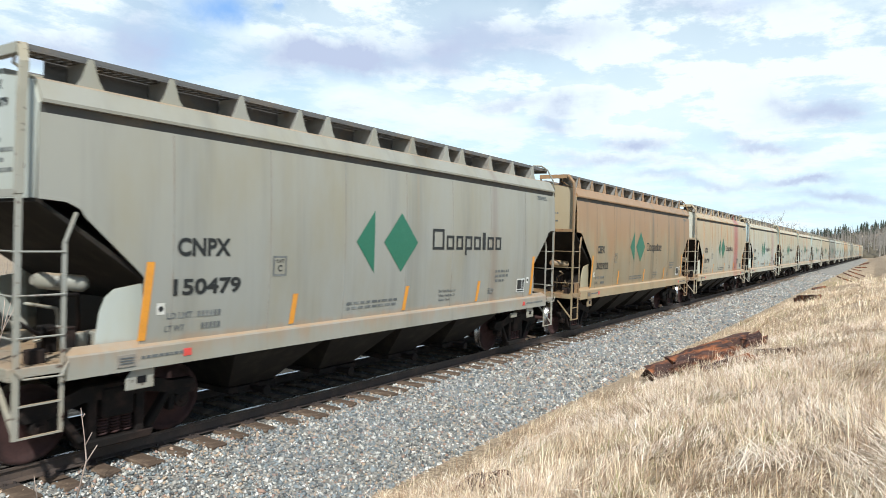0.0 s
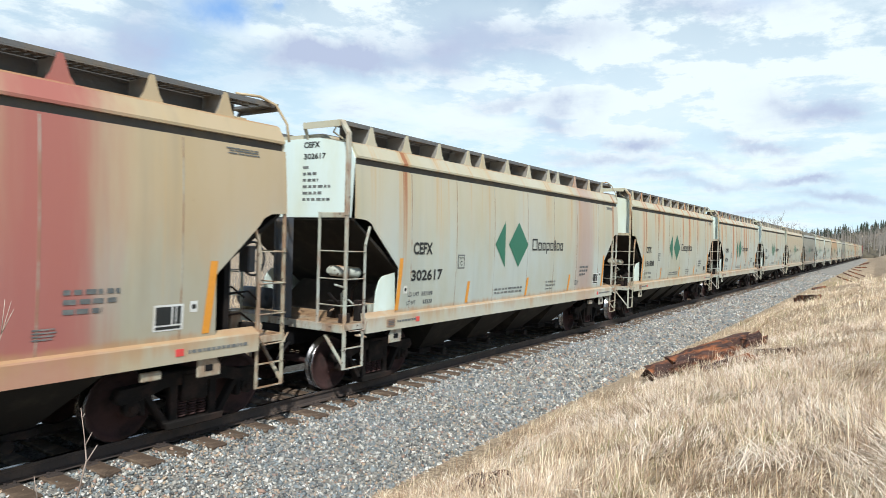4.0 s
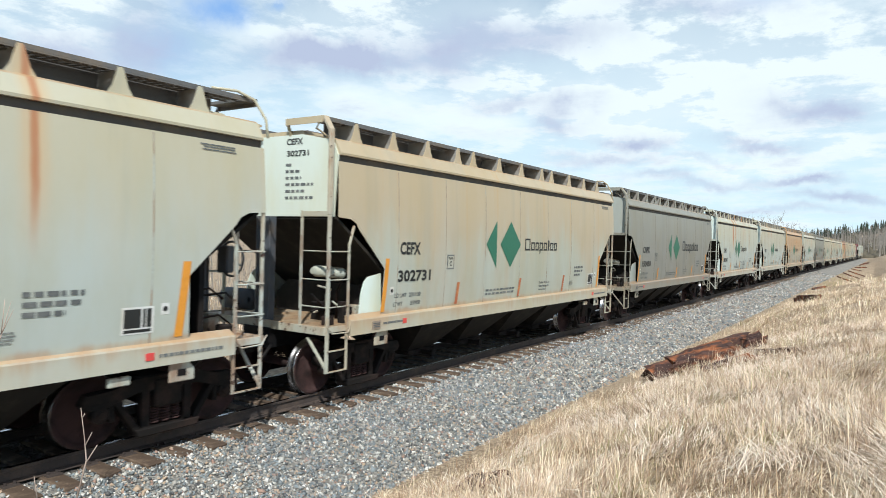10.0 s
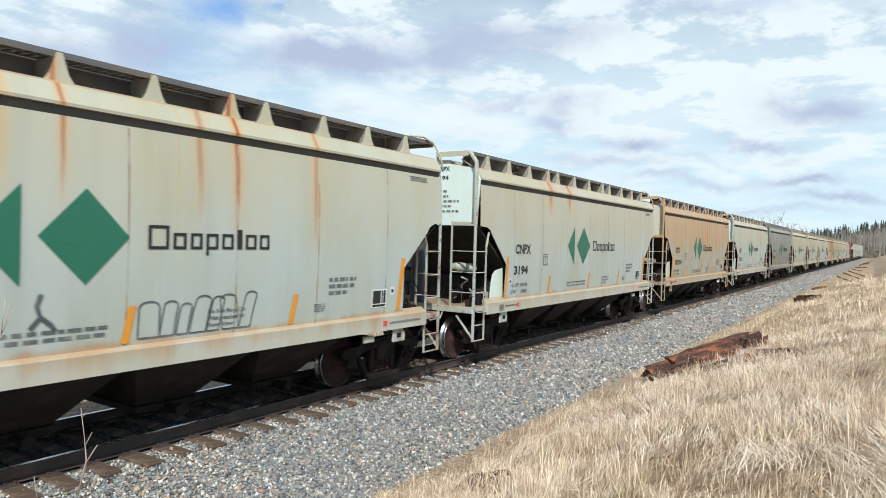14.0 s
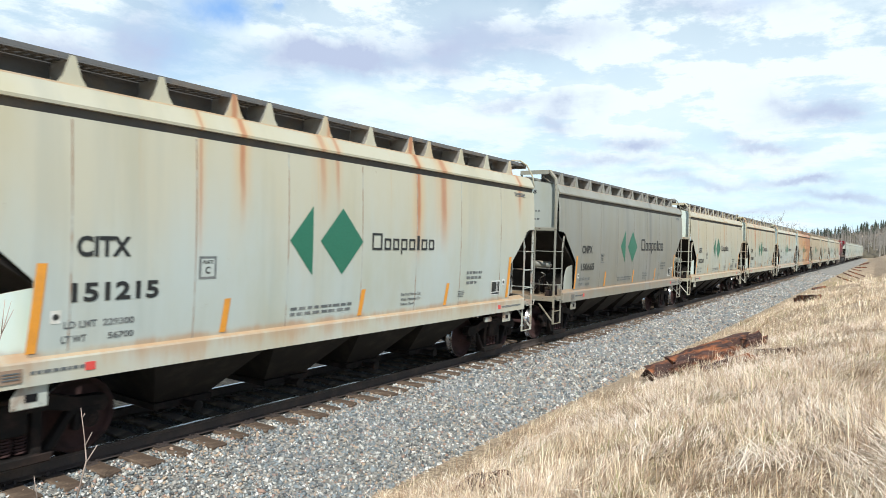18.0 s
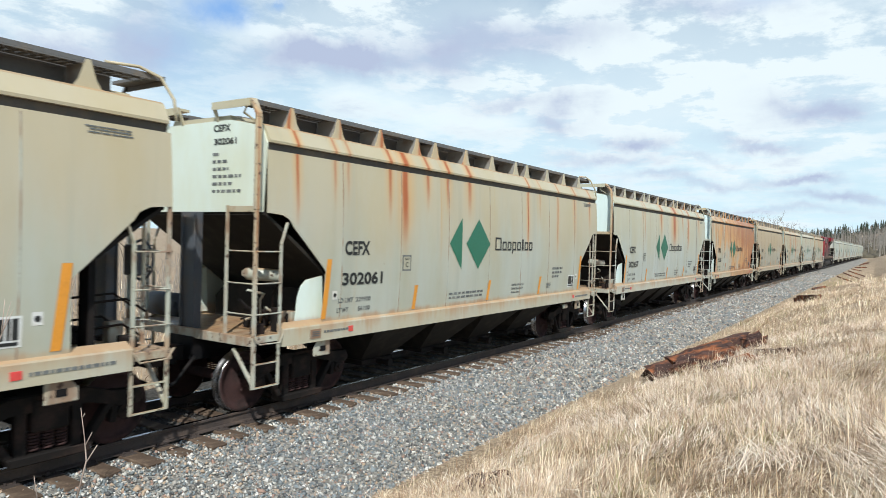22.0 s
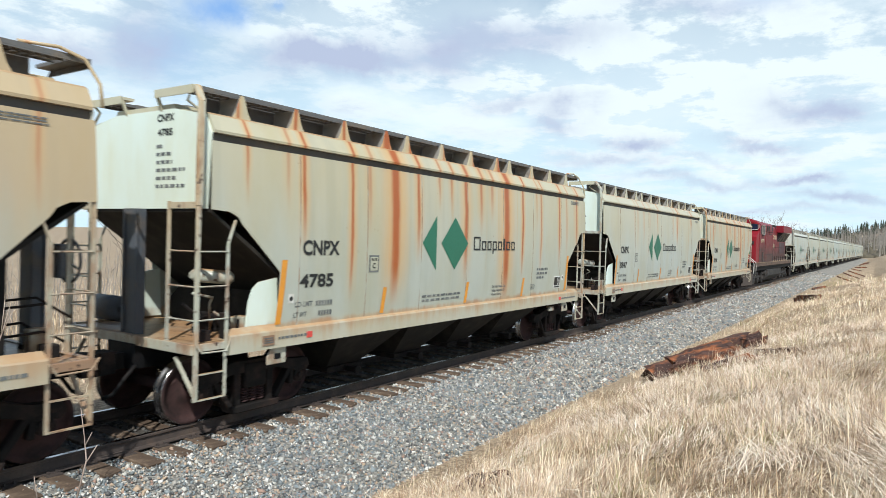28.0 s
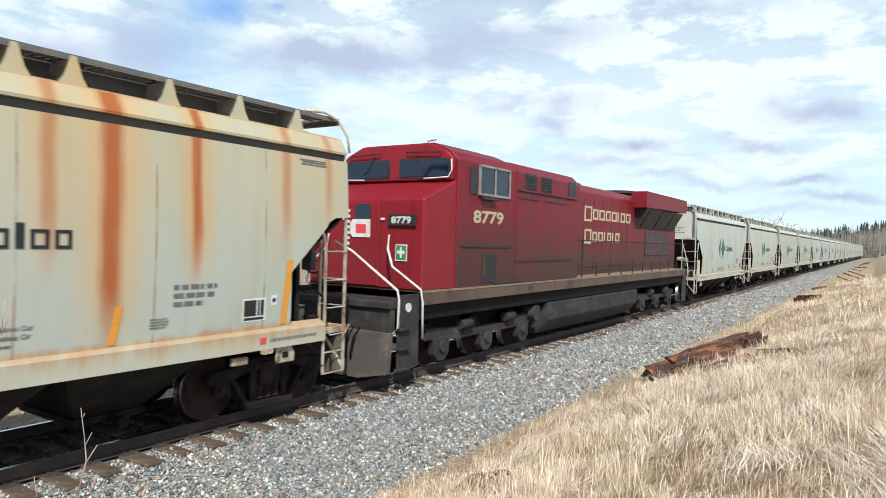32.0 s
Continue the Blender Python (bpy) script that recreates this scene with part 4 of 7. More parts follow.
RUNS[19] = ((-5.91, 0.032, 3.2, 0.65), (-5.15, 0.048, 3.1, 0.4), (-4.83, 0.044, 2.48, 0.75), (-3.76, 0.046, 1.7, 0.75), (-3.32, 0.056, 2.76, 0.4), (-2.62, 0.141, 1.54, 0.95), (-1.92, 0.06, 2.3, 0.7), (-1.23, 0.047, 3.33, 0.5), (-0.79, 0.05, 3.25, 0.5), (-0.24, 0.085, 1.84, 0.75), (0.37, 0.069, 2.85, 0.6), (0.84, 0.073, 3.1, 0.5), (1.53, 0.157, 1.3, 0.9), (2.33, 0.048, 1.84, 0.85), (3.1, 0.044, 2.95, 0.35), (3.35, 0.043, 1.91, 0.6), (4.47, 0.052, 2.09, 0.75), (4.95, 0.045, 2.32, 0.4), (5.64, 0.057, 2.32, 0.7))
RUNS[20] = ((-3.44, 0.03, 2.74, 0.35), (-3.1, 0.037, 2.69, 0.4), (-2.39, 0.04, 2.65, 0.45), (-1.8, 0.03, 2.93, 0.3), (-1.65, 0.03, 2.94, 0.3), (-0.69, 0.037, 2.99, 0.55), (1.52, 0.04, 2.84, 0.4), (2.15, 0.06, 2.68, 0.85), (2.43, 0.039, 3.15, 0.5), (4.49, 0.081, 3.26, 0.7))
RUNS[21] = ((-5.86, 0.036, 2.46, 0.7), (-5.15, 0.067, 2.62, 0.85), (-4.73, 0.044, 3.2, 0.6), (-3.62, 0.072, 3.18, 0.6), (-3.22, 0.056, 2.84, 0.35), (-1.77, 0.148, 1.3, 0.95), (-1.14, 0.075, 3.12, 0.55), (-0.72, 0.07, 2.92, 0.8), (0.49, 0.151, 2.37, 0.85), (0.84, 0.073, 3.09, 0.5), (1.67, 0.106, 2.11, 0.5), (2.35, 0.158, 1.3, 0.85), (3.46, 0.096, 1.94, 0.8), (4.96, 0.111, 2.36, 0.45), (5.84, 0.101, 2.66, 0.4))
PITCH, LOCO_LEN, START = 14.27, 22.3, 9.89
BEND, RADIUS = 285.0, 420.0


def on_track(s):
    """Pose on the track s metres along it: straight, then a long bend away."""
    if s < BEND:
        return pose(s, 0, 0)
    a = (s - BEND) / RADIUS
    return pose(BEND + RADIUS * math.sin(a), RADIUS * (1 - math.cos(a)), 0, 0, 0, math.degrees(a))


MOVING = []


def repaint(car, coat, trim, ends, seam=None):
    for o in car.children_recursive:
        if o.type == "MESH" and o.data.materials and o.data.materials[0] in (WHITE, TRIM, ENDS, M_SEAM):
            own = {WHITE: coat, TRIM: trim, ENDS: ends, M_SEAM: seam or coat}[o.data.materials[0]]
            o.material_slots[0].link = "OBJECT"
            o.material_slots[0].material = own


def letters(name, body, height, width, place, car, mat, weight=0.032):
    co, faces = text_mesh(body, height, width, weight)
    me = bpy.data.meshes.new("lettering")
    me.from_pydata([place(u, v) for u, v, _ in co], [], faces)
    me.materials.append(mat)
    return part(name, me, mat, car)


def plain_word(bm, x0, z0, width, tall, add):
    """A wordmark as a row of plain open blocks, a tall one first, one with a tail, one narrow."""
    shapes = ((0.25, 0, 1.0), (0.17, 0, 0.70), (0.16, 0, 0.70), (0.17, -0.28, 0.70), (0.17, 0, 0.70), (0.08, 0, 0.92), (0.17, 0, 0.70), (0.16, 0, 0.70))
    k = width / (sum(w for w, _, _ in shapes) + 0.05 * (len(shapes) - 1))
    x, t = x0, 0.040 * k
    for w, lo, hi in shapes:
        a, b, c, d = x, x + w * k, z0 + lo * tall, z0 + hi * tall
        if w < 0.1:
            add(bm, a, b, c, d)
        else:
            base = z0 if lo < 0 else c
            add(bm, a, a + t, c, d)
            add(bm, b - t, b, base, d)
            add(bm, a + t, b - t, base, base + t * 0.8)
            add(bm, a + t, b - t, d - t * 0.8, d)
        x += (w + 0.05) * k


def emblem(car, x0, dx, word_x, word_z, tall, wide):
    """Green triangle and diamond, and the wordmark as plain blocks."""
    z = 2.585
    bm = bmesh.new()
    a, h, w = x0, 0.525, 0.47
    on_side(bm, [[(a, z), (a + w, z - h), (a + w, z - h / 2), (a + w / 2, z)], [(a + w / 2, z), (a + w, z - h / 2), (a + w, z + h / 2)], [(a, z), (a + w / 2, z), (a + w, z + h / 2), (a + w, z + h)]])
    part("logo_triangle", bm, M_GREEN, car, "green triangle emblem")
    bm = bmesh.new()
    a, r = x0 + dx, 0.50
    on_side(bm, [[(a, z), (a + r / 2, z - h / 2), (a + 1.5 * r, z - h / 2), (a + 2 * r, z)], [(a + r / 2, z - h / 2), (a + r, z - h), (a + 1.5 * r, z - h / 2)], [(a, z), (a + 2 * r, z), (a + 1.5 * r, z + h / 2), (a + r / 2, z + h / 2)], [(a + r / 2, z + h / 2), (a + 1.5 * r, z + h / 2), (a + r, z + h)]])
    part("logo_diamond", bm, M_GREEN, car, "green diamond emblem")
    bm = bmesh.new()
    plain_word(bm, word_x, word_z, wide, tall, lambda m, a, b, c, d: on_side(m, strip(a, b, c, d, 0.0, 2)))
    tagged(part("wordmark", bm, M_BLACK, car, "row of plain dark blocks"), kind="stuff")


WEIGHTS = {
    "151770": ("229200", "56800"), "151898": ("229000", "57000"), "151871": ("229200", "56800"), "302731": ("230100", "55900"), "151215": ("229300", "56700"),
    "302243": ("230200", "55800"), "302061": ("229900", "56100"), "302457": ("230100", "55900"), "3028": ("228300", "57700"),
}


def mark_car(car, mark, number, coat):
    if coat in ("grey", "dark"):
        emblem(car, -1.56, 0.72, 0.64, 2.46, 0.40, 2.72)
    else:
        emblem(car, -1.80, 0.63, 0.06, 2.45, 0.285, 1.85)

    def side(x, z, proud=0.008):
        return lambda u, v: (x + u, -side_w(z + v) - proud, z + v)

    wide = 0.176 if len(number) > 4 else 0.187
    letters("owner_mark", mark, 0.23, 0.80 if mark.startswith("CNP") else 0.62, side(-4.87, 2.365), car, M_BLACK)
    letters("running_number", number, 0.21, wide * len(number) - 0.03, side(-4.91, 1.875), car, M_BLACK)
    letters("load_limit", "LD LMT", 0.078, 0.36, side(-4.98, 1.595, 0.005), car, M_BARS)
    letters("light_weight", "LT WT", 0.078, 0.27, side(-5.00, 1.440, 0.005), car, M_BARS)
    if number in WEIGHTS:
        for z, body in zip((1.595, 1.440), WEIGHTS[number]):
            w = 0.062 * len(body)
            tagged(letters("weight_lettering", body, 0.078, w, side(-4.18 - w, z, 0.005), car, M_BARS), kind="stuff")
    else:
        bm = bmesh.new()
        for z, n in ((1.595, 6), (1.440, 5)):
            for k in range(n):
                x = -4.55 + (k + 6 - n) * 0.062
                on_side(bm, [[(x, z), (x + 0.045, z), (x + 0.045, z + 0.075), (x, z + 0.075)]])
        tagged(part("weight_lettering", bm, M_BARS, car), kind="stuff")
    x = -SHEET[-1] - 0.006
    letters("end_mark", mark, 0.105, 0.38, lambda u, v: (x, -0.34 - u, 4.165 + v), car, M_BLACK)
    letters("end_number", number, 0.10, 0.085 * len(number), lambda u, v: (x, -0.35 - u, 3.97 + v), car, M_BLACK)


def stroke(car, pts, wide, label):
    """One sprayed line on the side: a narrow band along points in (x, z)."""
    bm = bmesh.new()
    rows = []
    for i, p in enumerate(pts):
        d = (Vector(pts[min(i + 1, len(pts) - 1)]) - Vector(pts[max(i - 1, 0)])).normalized()
        n = Vector((-d.y, d.x)) * wide / 2
        rows.append([bm.verts.new((p[0] + k * n.x, -side_w(p[1]) - 0.009, p[1] + k * n.y)) for k in (-1, 1)])
    for q, w in zip(rows, rows[1:]):
        bm.faces.new((q[0], q[1], w[1], w[0]))
    part("graffiti", bm, M_SPRAY, car, label)


def arch(x0, x1, lean, z0, z1):
    """An upright bubble: up one flank, over a round top and down the other."""
    c, r = (x0 + x1) / 2, (x1 - x0) / 2
    top = [(c + lean - r * math.cos(a), z1 - r * 0.6 + r * 0.6 * math.sin(a)) for a in [math.pi * k / 8 for k in range(9)]]
    return [(x0, z0), (x0 + lean * 0.5, (z0 + z1) / 2)] + top + [(x1 + lean * 0.5, (z0 + z1) / 2), (x1, z0), (x0, z0)]


def make_train():
    full, lite = build_hopper(True), build_hopper(False)
    for i, (k, mark, number, coat, rust, veil, label) in enumerate(CARS):
        car = copy_thing(full, pose(START + k * PITCH, 0, 0))
        look_ = dict(seed=1.3 + 2.7 * i, veil=veil, veil_col=(0.32, 0.175, 0.080) if k == 1 else (0.50, 0.25, 0.09) if k == 11 else (0.47, 0.26, 0.11), grime=0.75 if k == 1 else 0.35 if coat in ("grey", "dark") else 0.2)
        if k == 17:
            look_["veil"] = 0.0
        paint = hopper_paint("hopper_paint", COATS["cream"] if k == 17 else COATS[coat], rust, heavy=k == 17, runs=RUNS.get(k, ()), cream=0.10 if coat in ("grey", "dark") else 0.42, red={0: (3.05, 0.12, 0.45, (0.20, 0.13, 0.11)), 2: (2.95, 0.62, 0.85, (0.36, 0.095, 0.085)), 3: (3.5, 0.5, 0.4, (0.36, 0.12, 0.11)), 13: (1.75, 0.10, 0.6, (0.12, 0.105, 0.10)), 16: (4.6, 0.12, 0.5, (0.15, 0.15, 0.14))}.get(k), **look_)
        clean = COATS["white"] if k == 17 else COATS[coat]
        fittings = hopper_paint("trim_paint", clean, 0.15 if k == 17 else rust, trim=True, **{**look_, "veil": 0.0 if k == 17 else veil})
        # the coat brightened and cooled: sunlight on the ends put into their colour
        ends = hopper_paint("sunlit_end_paint", tuple(c * f for c, f in zip(clean, (1.58, 1.70, 1.80))), rust * 0.35, seed=look_["seed"] + 40, veil=0.0 if k == 17 else veil * 0.3, veil_col=look_["veil_col"], grime=0.12, cream=0.05)
        f = min(1.0, 0.25 + rust)
        seam = worn("weld_seam", tuple(c * 0.82 * (1 - f) + r * f for c, r in zip(COATS[coat], (0.27, 0.165, 0.10))), tuple(c * 0.9 for c in COATS[coat]), 0.6, scale=2.0, amount=(0.42, 0.62))
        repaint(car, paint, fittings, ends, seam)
        mark_car(car, mark, number, coat)
        if k in (7, 17):
            # stripes that have gone red with rust
            for o in car.children:
                if o.name.startswith("orange_stripe") and (k == 17 or -3.0 < o.data.vertices[0].co.x < 3.0):
                    o.material_slots[0].link = "OBJECT"
                    o.material_slots[0].material = M_OLDSTRIPE
        if k == 9:
            for x0, x1, lean, z1 in ((-0.03, 0.24, 0.0, 1.83), (0.25, 0.44, 0.05, 1.82), (0.47, 0.63, 0.06, 1.78), (0.66, 0.90, 0.08, 1.86), (0.92, 1.10, 0.08, 1.84), (1.16, 1.42, -0.05, 1.86), (1.43, 1.62, 0.10, 1.88)):
                stroke(car, arch(x0, x1, lean, 1.40, z1), 0.018, "grey sprayed bubble outline")
            for pts in ([(-1.12, 1.98), (-1.16, 1.86), (-1.12, 1.74), (-1.22, 1.62)], [(-1.12, 1.74), (-1.02, 1.66), (-0.96, 1.58)]):
                stroke(car, pts, 0.05, "grey sprayed smear")
        if k == 14:
            for x0 in (2.78, 3.02, 3.24):
                stroke(car, arch(x0, x0 + 0.20, 0.06, 1.42, 1.68), 0.03, "grey sprayed loop")
        tagged(car, label, "railway car", "train of hopper cars")
        MOVING.append((car, START + k * PITCH, True))
    pale = [hopper_paint("hopper_paint", c, r, seed=70 + 3.1 * j, grime=0.15) for j, (c, r) in enumerate((((0.47, 0.52, 0.49), 0.45), ((0.45, 0.53, 0.52), 0.15), ((0.45, 0.49, 0.44), 0.5), ((0.48, 0.52, 0.47), 0.3)))]
    for j in range(25):
        s = START + 22 * PITCH + LOCO_LEN + j * PITCH
        src = full if j < 2 else lite
        car = copy_thing(src, pose(s, 0, 0))
        repaint(car, pale[(j * 7 + j // 3) % 4], TRIM, ENDS)
        emblem(car, -1.80, 0.63, 0.06, 2.45, 0.285, 1.85)
        tagged(car, "off-white covered hopper car behind the locomotive", "railway car", "train of hopper cars")
        MOVING.append((car, s, False))
    for src in (full, lite):
        for o in (*src.children_recursive, src):
            bpy.data.objects.remove(o)


make_train()


# ------------------------------------------------------------------ the locomotive
def loco_red(name, base, dust, amount):
    mt, nt, b = material(name, 0.45)
    tc = nt.nodes.new("ShaderNodeTexCoord")
    sep = nt.nodes.new("ShaderNodeSeparateXYZ")
    nt.links.new(tc.outputs["Object"], sep.inputs[0])
    n = noise_n(nt, 1.3, (0.6, 1, 1), 6, 0.6)
    run_ = noise_n(nt, 5.0, (1, 1, 0.12), 4, 0.6, 4.0)
    # road dust thrown up over the lower body, with a ragged upper limit
    lim = math_n(nt, "ADD", sep.outputs[2], math_n(nt, "MULTIPLY", n, 2.4))
    f = math_n(nt, "MULTIPLY", step_n(nt, lim, 4.9, 2.9), amount)
    col = mixc(nt, step_n(nt, run_, 0.5, 0.75), base, tuple(c * 0.75 for c in base))
    col = mixc(nt, f, col, dust)
    g = noise_n(nt, 30.0, detail=4)
    col = mixc(nt, math_n(nt, "MULTIPLY", step_n(nt, g, 0.5, 0.8), 0.25), col, (0.10, 0.045, 0.042))
    b.inputs["Specular IOR Level"].default_value = 0.28
    nt.links.new(col, b.inputs["Base Color"])
    bump_n(nt, b, noise_n(nt, 2.0, detail=2), 0.3, 0.01)
    return mt


M_LRED = loco_red("loco_red", (0.185, 0.010, 0.018), (0.060, 0.029, 0.026), 0.95)
M_LNOSE = loco_red("loco_nose_red", (0.25, 0.012, 0.020), (0.17, 0.022, 0.026), 0.4)
M_LGREY = worn("loco_grey", (0.036, 0.034, 0.033), (0.070, 0.060, 0.052), 0.75, gloss=0.25)
M_LPILOT = worn("pilot_dust", (0.085, 0.072, 0.064), (0.15, 0.125, 0.105), 0.8, scale=1.6, gloss=0.2)
M_LTAN = worn("sill_dust", (0.125, 0.080, 0.056), (0.065, 0.042, 0.035), 0.75, scale=1.5)
M_LDUST = worn("walkway_dust", (0.26, 0.185, 0.12), (0.17, 0.115, 0.08), 0.8)
M_LALU = worn("aluminium_frame", (0.30, 0.27, 0.24), (0.16, 0.13, 0.11), 0.5)
M_LWHITE = worn("handrail_white", (0.75, 0.74, 0.70), (0.55, 0.5, 0.42), 0.5)
M_LCREAM = worn("lettering_cream", (0.52, 0.44, 0.29), (0.40, 0.30, 0.19), 0.55)
M_LBLACK = worn("window_rubber", (0.02, 0.02, 0.022), (0.04, 0.04, 0.04), 0.5)
M_LPANEL = worn("smoked_panel", (0.060, 0.030, 0.036), (0.10, 0.06, 0.06), 0.6)
M_LSIGN = worn("sign_green", (0.05, 0.22, 0.10), (0.06, 0.2, 0.1), 0.5)


def glass_material():
    mt, nt, b = material("cab_glass", 0.06)
    # blue of the reflected sky is painted into the base colour
    b.inputs["Base Color"].default_value = (0.008, 0.014, 0.036, 1)
    b.inputs["Specular IOR Level"].default_value = 0.5
    return mt


M_GLASS = glass_material()


def make_loco():
    car = new("locomotive")
    X = lambda u: u - 11.15

    def bx(name, u0, u1, w0, w1, z0, z1, mat, bevel=0.0, label=""):
        bm = bmesh.new()
        box(bm, X(u0), X(u1), w0, w1, z0, z1)
        return part(name, bm, mat, car, label, bevel=bevel)

    # underframe and walkway sill
    bx("underframe", 1.3, 21.3, -1.40, 1.40, 1.10, 1.44, M_DARK, 0.01)
    for sy in (-1, 1):
        bm = bmesh.new()
        box(bm, X(1.40), X(20.9), sy * 1.535, sy * 1.45, 1.40, 1.66)
        part("walkway_sill", bm, M_LTAN, car, "dust-covered walkway sill", bevel=0.008)
    bx("walkway", 1.4, 21.0, -1.545, 1.545, 1.635, 1.675, M_LDUST, 0.0, "dusty walkway edge")
    # low nose with a sloping top
    bm = bmesh.new()
    prism(bm, [(X(1.36), 1.66), (X(1.36), 3.42), (X(2.45), 3.86), (X(2.60), 3.86), (X(2.60), 1.66)], "y", -1.50, 1.50)
    for v in bm.verts:
        if v.co.x < X(1.5):
            v.co.y *= 0.985
    part("nose", bm, M_LNOSE, car, "bright red low nose", bevel=0.03)
    # cab: chamfered roof
    prof = [(-1.53, 1.66), (1.53, 1.66), (1.53, 4.30), (1.36, 4.47), (0.92, 4.66), (-0.92, 4.66), (-1.36, 4.47), (-1.53, 4.30)]
    bm = bmesh.new()
    prism(bm, prof, "x", X(2.45), X(5.0))
    for v in bm.verts:
        if v.co.x < X(3) and v.co.z < 4.0:
            v.co.x += 0.05
    part("cab", bm, M_LRED, car, "red cab with chamfered roof", bevel=0.02)
    bm = bmesh.new()
    prism(bm, [(-1.44, 3.87), (1.44, 3.87), (1.48, 4.30), (1.32, 4.45), (0.90, 4.63), (-0.90, 4.63), (-1.32, 4.45), (-1.48, 4.30)], "x", X(2.33), X(2.46))
    part("cab_brow", bm, M_LNOSE, car, bevel=0.02)
    for sy in (-1, 1):
        # windscreen pane, its rubber and wiper
        bm = bmesh.new()
        prism(bm, [(sy * 0.13, 3.93), (sy * 1.34, 3.90), (sy * 1.41, 4.0), (sy * 1.41, 4.25), (sy * 1.34, 4.31), (sy * 0.13, 4.33)], "x", X(2.330), X(2.315))
        part("windscreen_frame", bm, M_LBLACK, car)
        bm = bmesh.new()
        prism(bm, [(sy * 0.17, 3.96), (sy * 1.32, 3.94), (sy * 1.37, 4.02), (sy * 1.37, 4.24), (sy * 1.31, 4.28), (sy * 0.17, 4.30)], "x", X(2.315), X(2.305))
        part("windscreen", bm, M_GLASS, car, "dark glossy windscreen")
        bm = bmesh.new()
        bar(bm, (X(2.30), sy * 0.55, 4.40), (X(2.295), sy * 0.72, 4.10), 0.02, 0.02)
        bar(bm, (X(2.295), sy * 0.62, 4.16), (X(2.295), sy * 0.84, 4.02), 0.018, 0.018)
        part("wiper", bm, M_LBLACK, car)
        bm = bmesh.new()
        tube(bm, [(X(2.30), sy * 0.35, 4.44), (X(2.26), sy * 0.36, 4.46), (X(2.26), sy * 1.2, 4.43), (X(2.30), sy * 1.21, 4.41)], 0.014, 6)
        part("grab_rail", bm, M_LBLACK, car)
        bm = bmesh.new()
        tube(bm, [(X(2.28), sy * 1.47, 4.28), (X(2.28), sy * 1.48, 4.05), (X(2.28), sy * 1.40, 3.92), (X(2.28), sy * 0.8, 3.90)], 0.016, 6)
        part("window_trim", bm, M_LWHITE, car)
        # side windows
        bm = bmesh.new()
        box(bm, X(2.92), X(3.22), sy * 1.535, sy * 1.545, 3.62, 4.20)
        part("quarter_window", bm, M_LBLACK, car, bevel=0.003)
        bm = bmesh.new()
        for a, b, c, d in ((3.27, 4.66, 4.23, 4.28), (3.27, 4.66, 3.62, 3.67), (3.27, 3.32, 3.67, 4.23), (4.61, 4.66, 3.67, 4.23), (3.94, 3.98, 3.67, 4.23)):
            box(bm, X(a), X(b), sy * 1.53, sy * 1.57, c, d)
        part("window_frame", bm, M_LALU, car, "pale aluminium sliding window frame")
        for a, b in ((3.32, 3.94), (3.98, 4.61)):
            bm = bmesh.new()
            box(bm, X(a), X(b), sy * 1.535, sy * 1.543, 3.67, 4.23)
            part("pane", bm, M_GLASS, car)
        bm = bmesh.new()
        box(bm, X(3.35), X(3.95), sy * 1.53, sy * 1.64, 3.53, 3.60)
        part("arm_rest", bm, M_LBLACK, car, bevel=0.01)
        # white hand rails by the steps
        bm = bmesh.new()
        tube(bm, [(X(1.20), sy * 0.78, 2.72), (X(1.16), sy * 0.80, 2.45), (X(0.98), sy * 1.05, 2.12), (X(1.30), sy * 1.50, 1.70), (X(1.34), sy * 1.52, 1.45), (X(1.36), sy * 1.52, 0.78)], 0.022, 7)
        part("handrail", bm, M_LWHITE, car, "white tubular handrail", smooth=True)
        bm = bmesh.new()
        tube(bm, [(X(0.20), sy * 0.30, 2.58), (X(0.35), sy * 0.60, 2.40), (X(0.60), sy * 1.48, 1.72), (X(0.63), sy * 1.50, 1.55), (X(0.63), sy * 1.50, 1.05), (X(0.50), sy * 1.48, 0.95)], 0.022, 7)
        part("handrail", bm, M_LWHITE, car, "white tubular handrail", smooth=True)
        bm = bmesh.new()
        prism(bm, [(X(0.68), 1.62), (X(1.34), 1.62), (X(1.36), 0.24), (X(0.72), 0.20)], "y", sy * 1.44, sy * 1.40)
        part("step_panel", bm, M_LGREY, car, "grey steel step well", bevel=0.008)
        for z in (0.24, 0.62, 0.98):
            bm = bmesh.new()
            box(bm, X(0.66), X(0.98), sy * 1.52, sy * 1.40, z, z + 0.035)
            part("step", bm, M_LGREY, car)
        bm = bmesh.new()
        disc(bm, (X(1.0), sy * 1.445, 1.38), "y", 0.085, 0.008, 18)
        part("reflector", bm, M_LWHITE, car)
    # plough pilot and coupler
    bm = bmesh.new()
    prism(bm, [(-1.45, 0.95), (1.45, 0.95), (1.45, 0.22), (0.9, 0.12), (-0.9, 0.12), (-1.45, 0.22)], "x", X(0.42), X(0.55))
    for v in bm.verts:
        if v.co.z < 0.5:
            v.co.x -= 0.32 * (1.5 - abs(v.co.y)) / 1.5 + 0.05
    part("pilot", bm, M_LPILOT, car, "grey snow-plough pilot", bevel=0.01)
    bx("front_deck", 0.45, 1.40, -1.42, 1.42, 1.38, 1.50, M_LGREY, 0.01)
    bx("end_plate", 0.52, 0.66, -1.40, 1.40, 0.90, 1.42, M_LGREY, 0.01)
    for sx, u in ((-1, 0.0), (1, 22.3)):
        bm = bmesh.new()
        c = X(u)
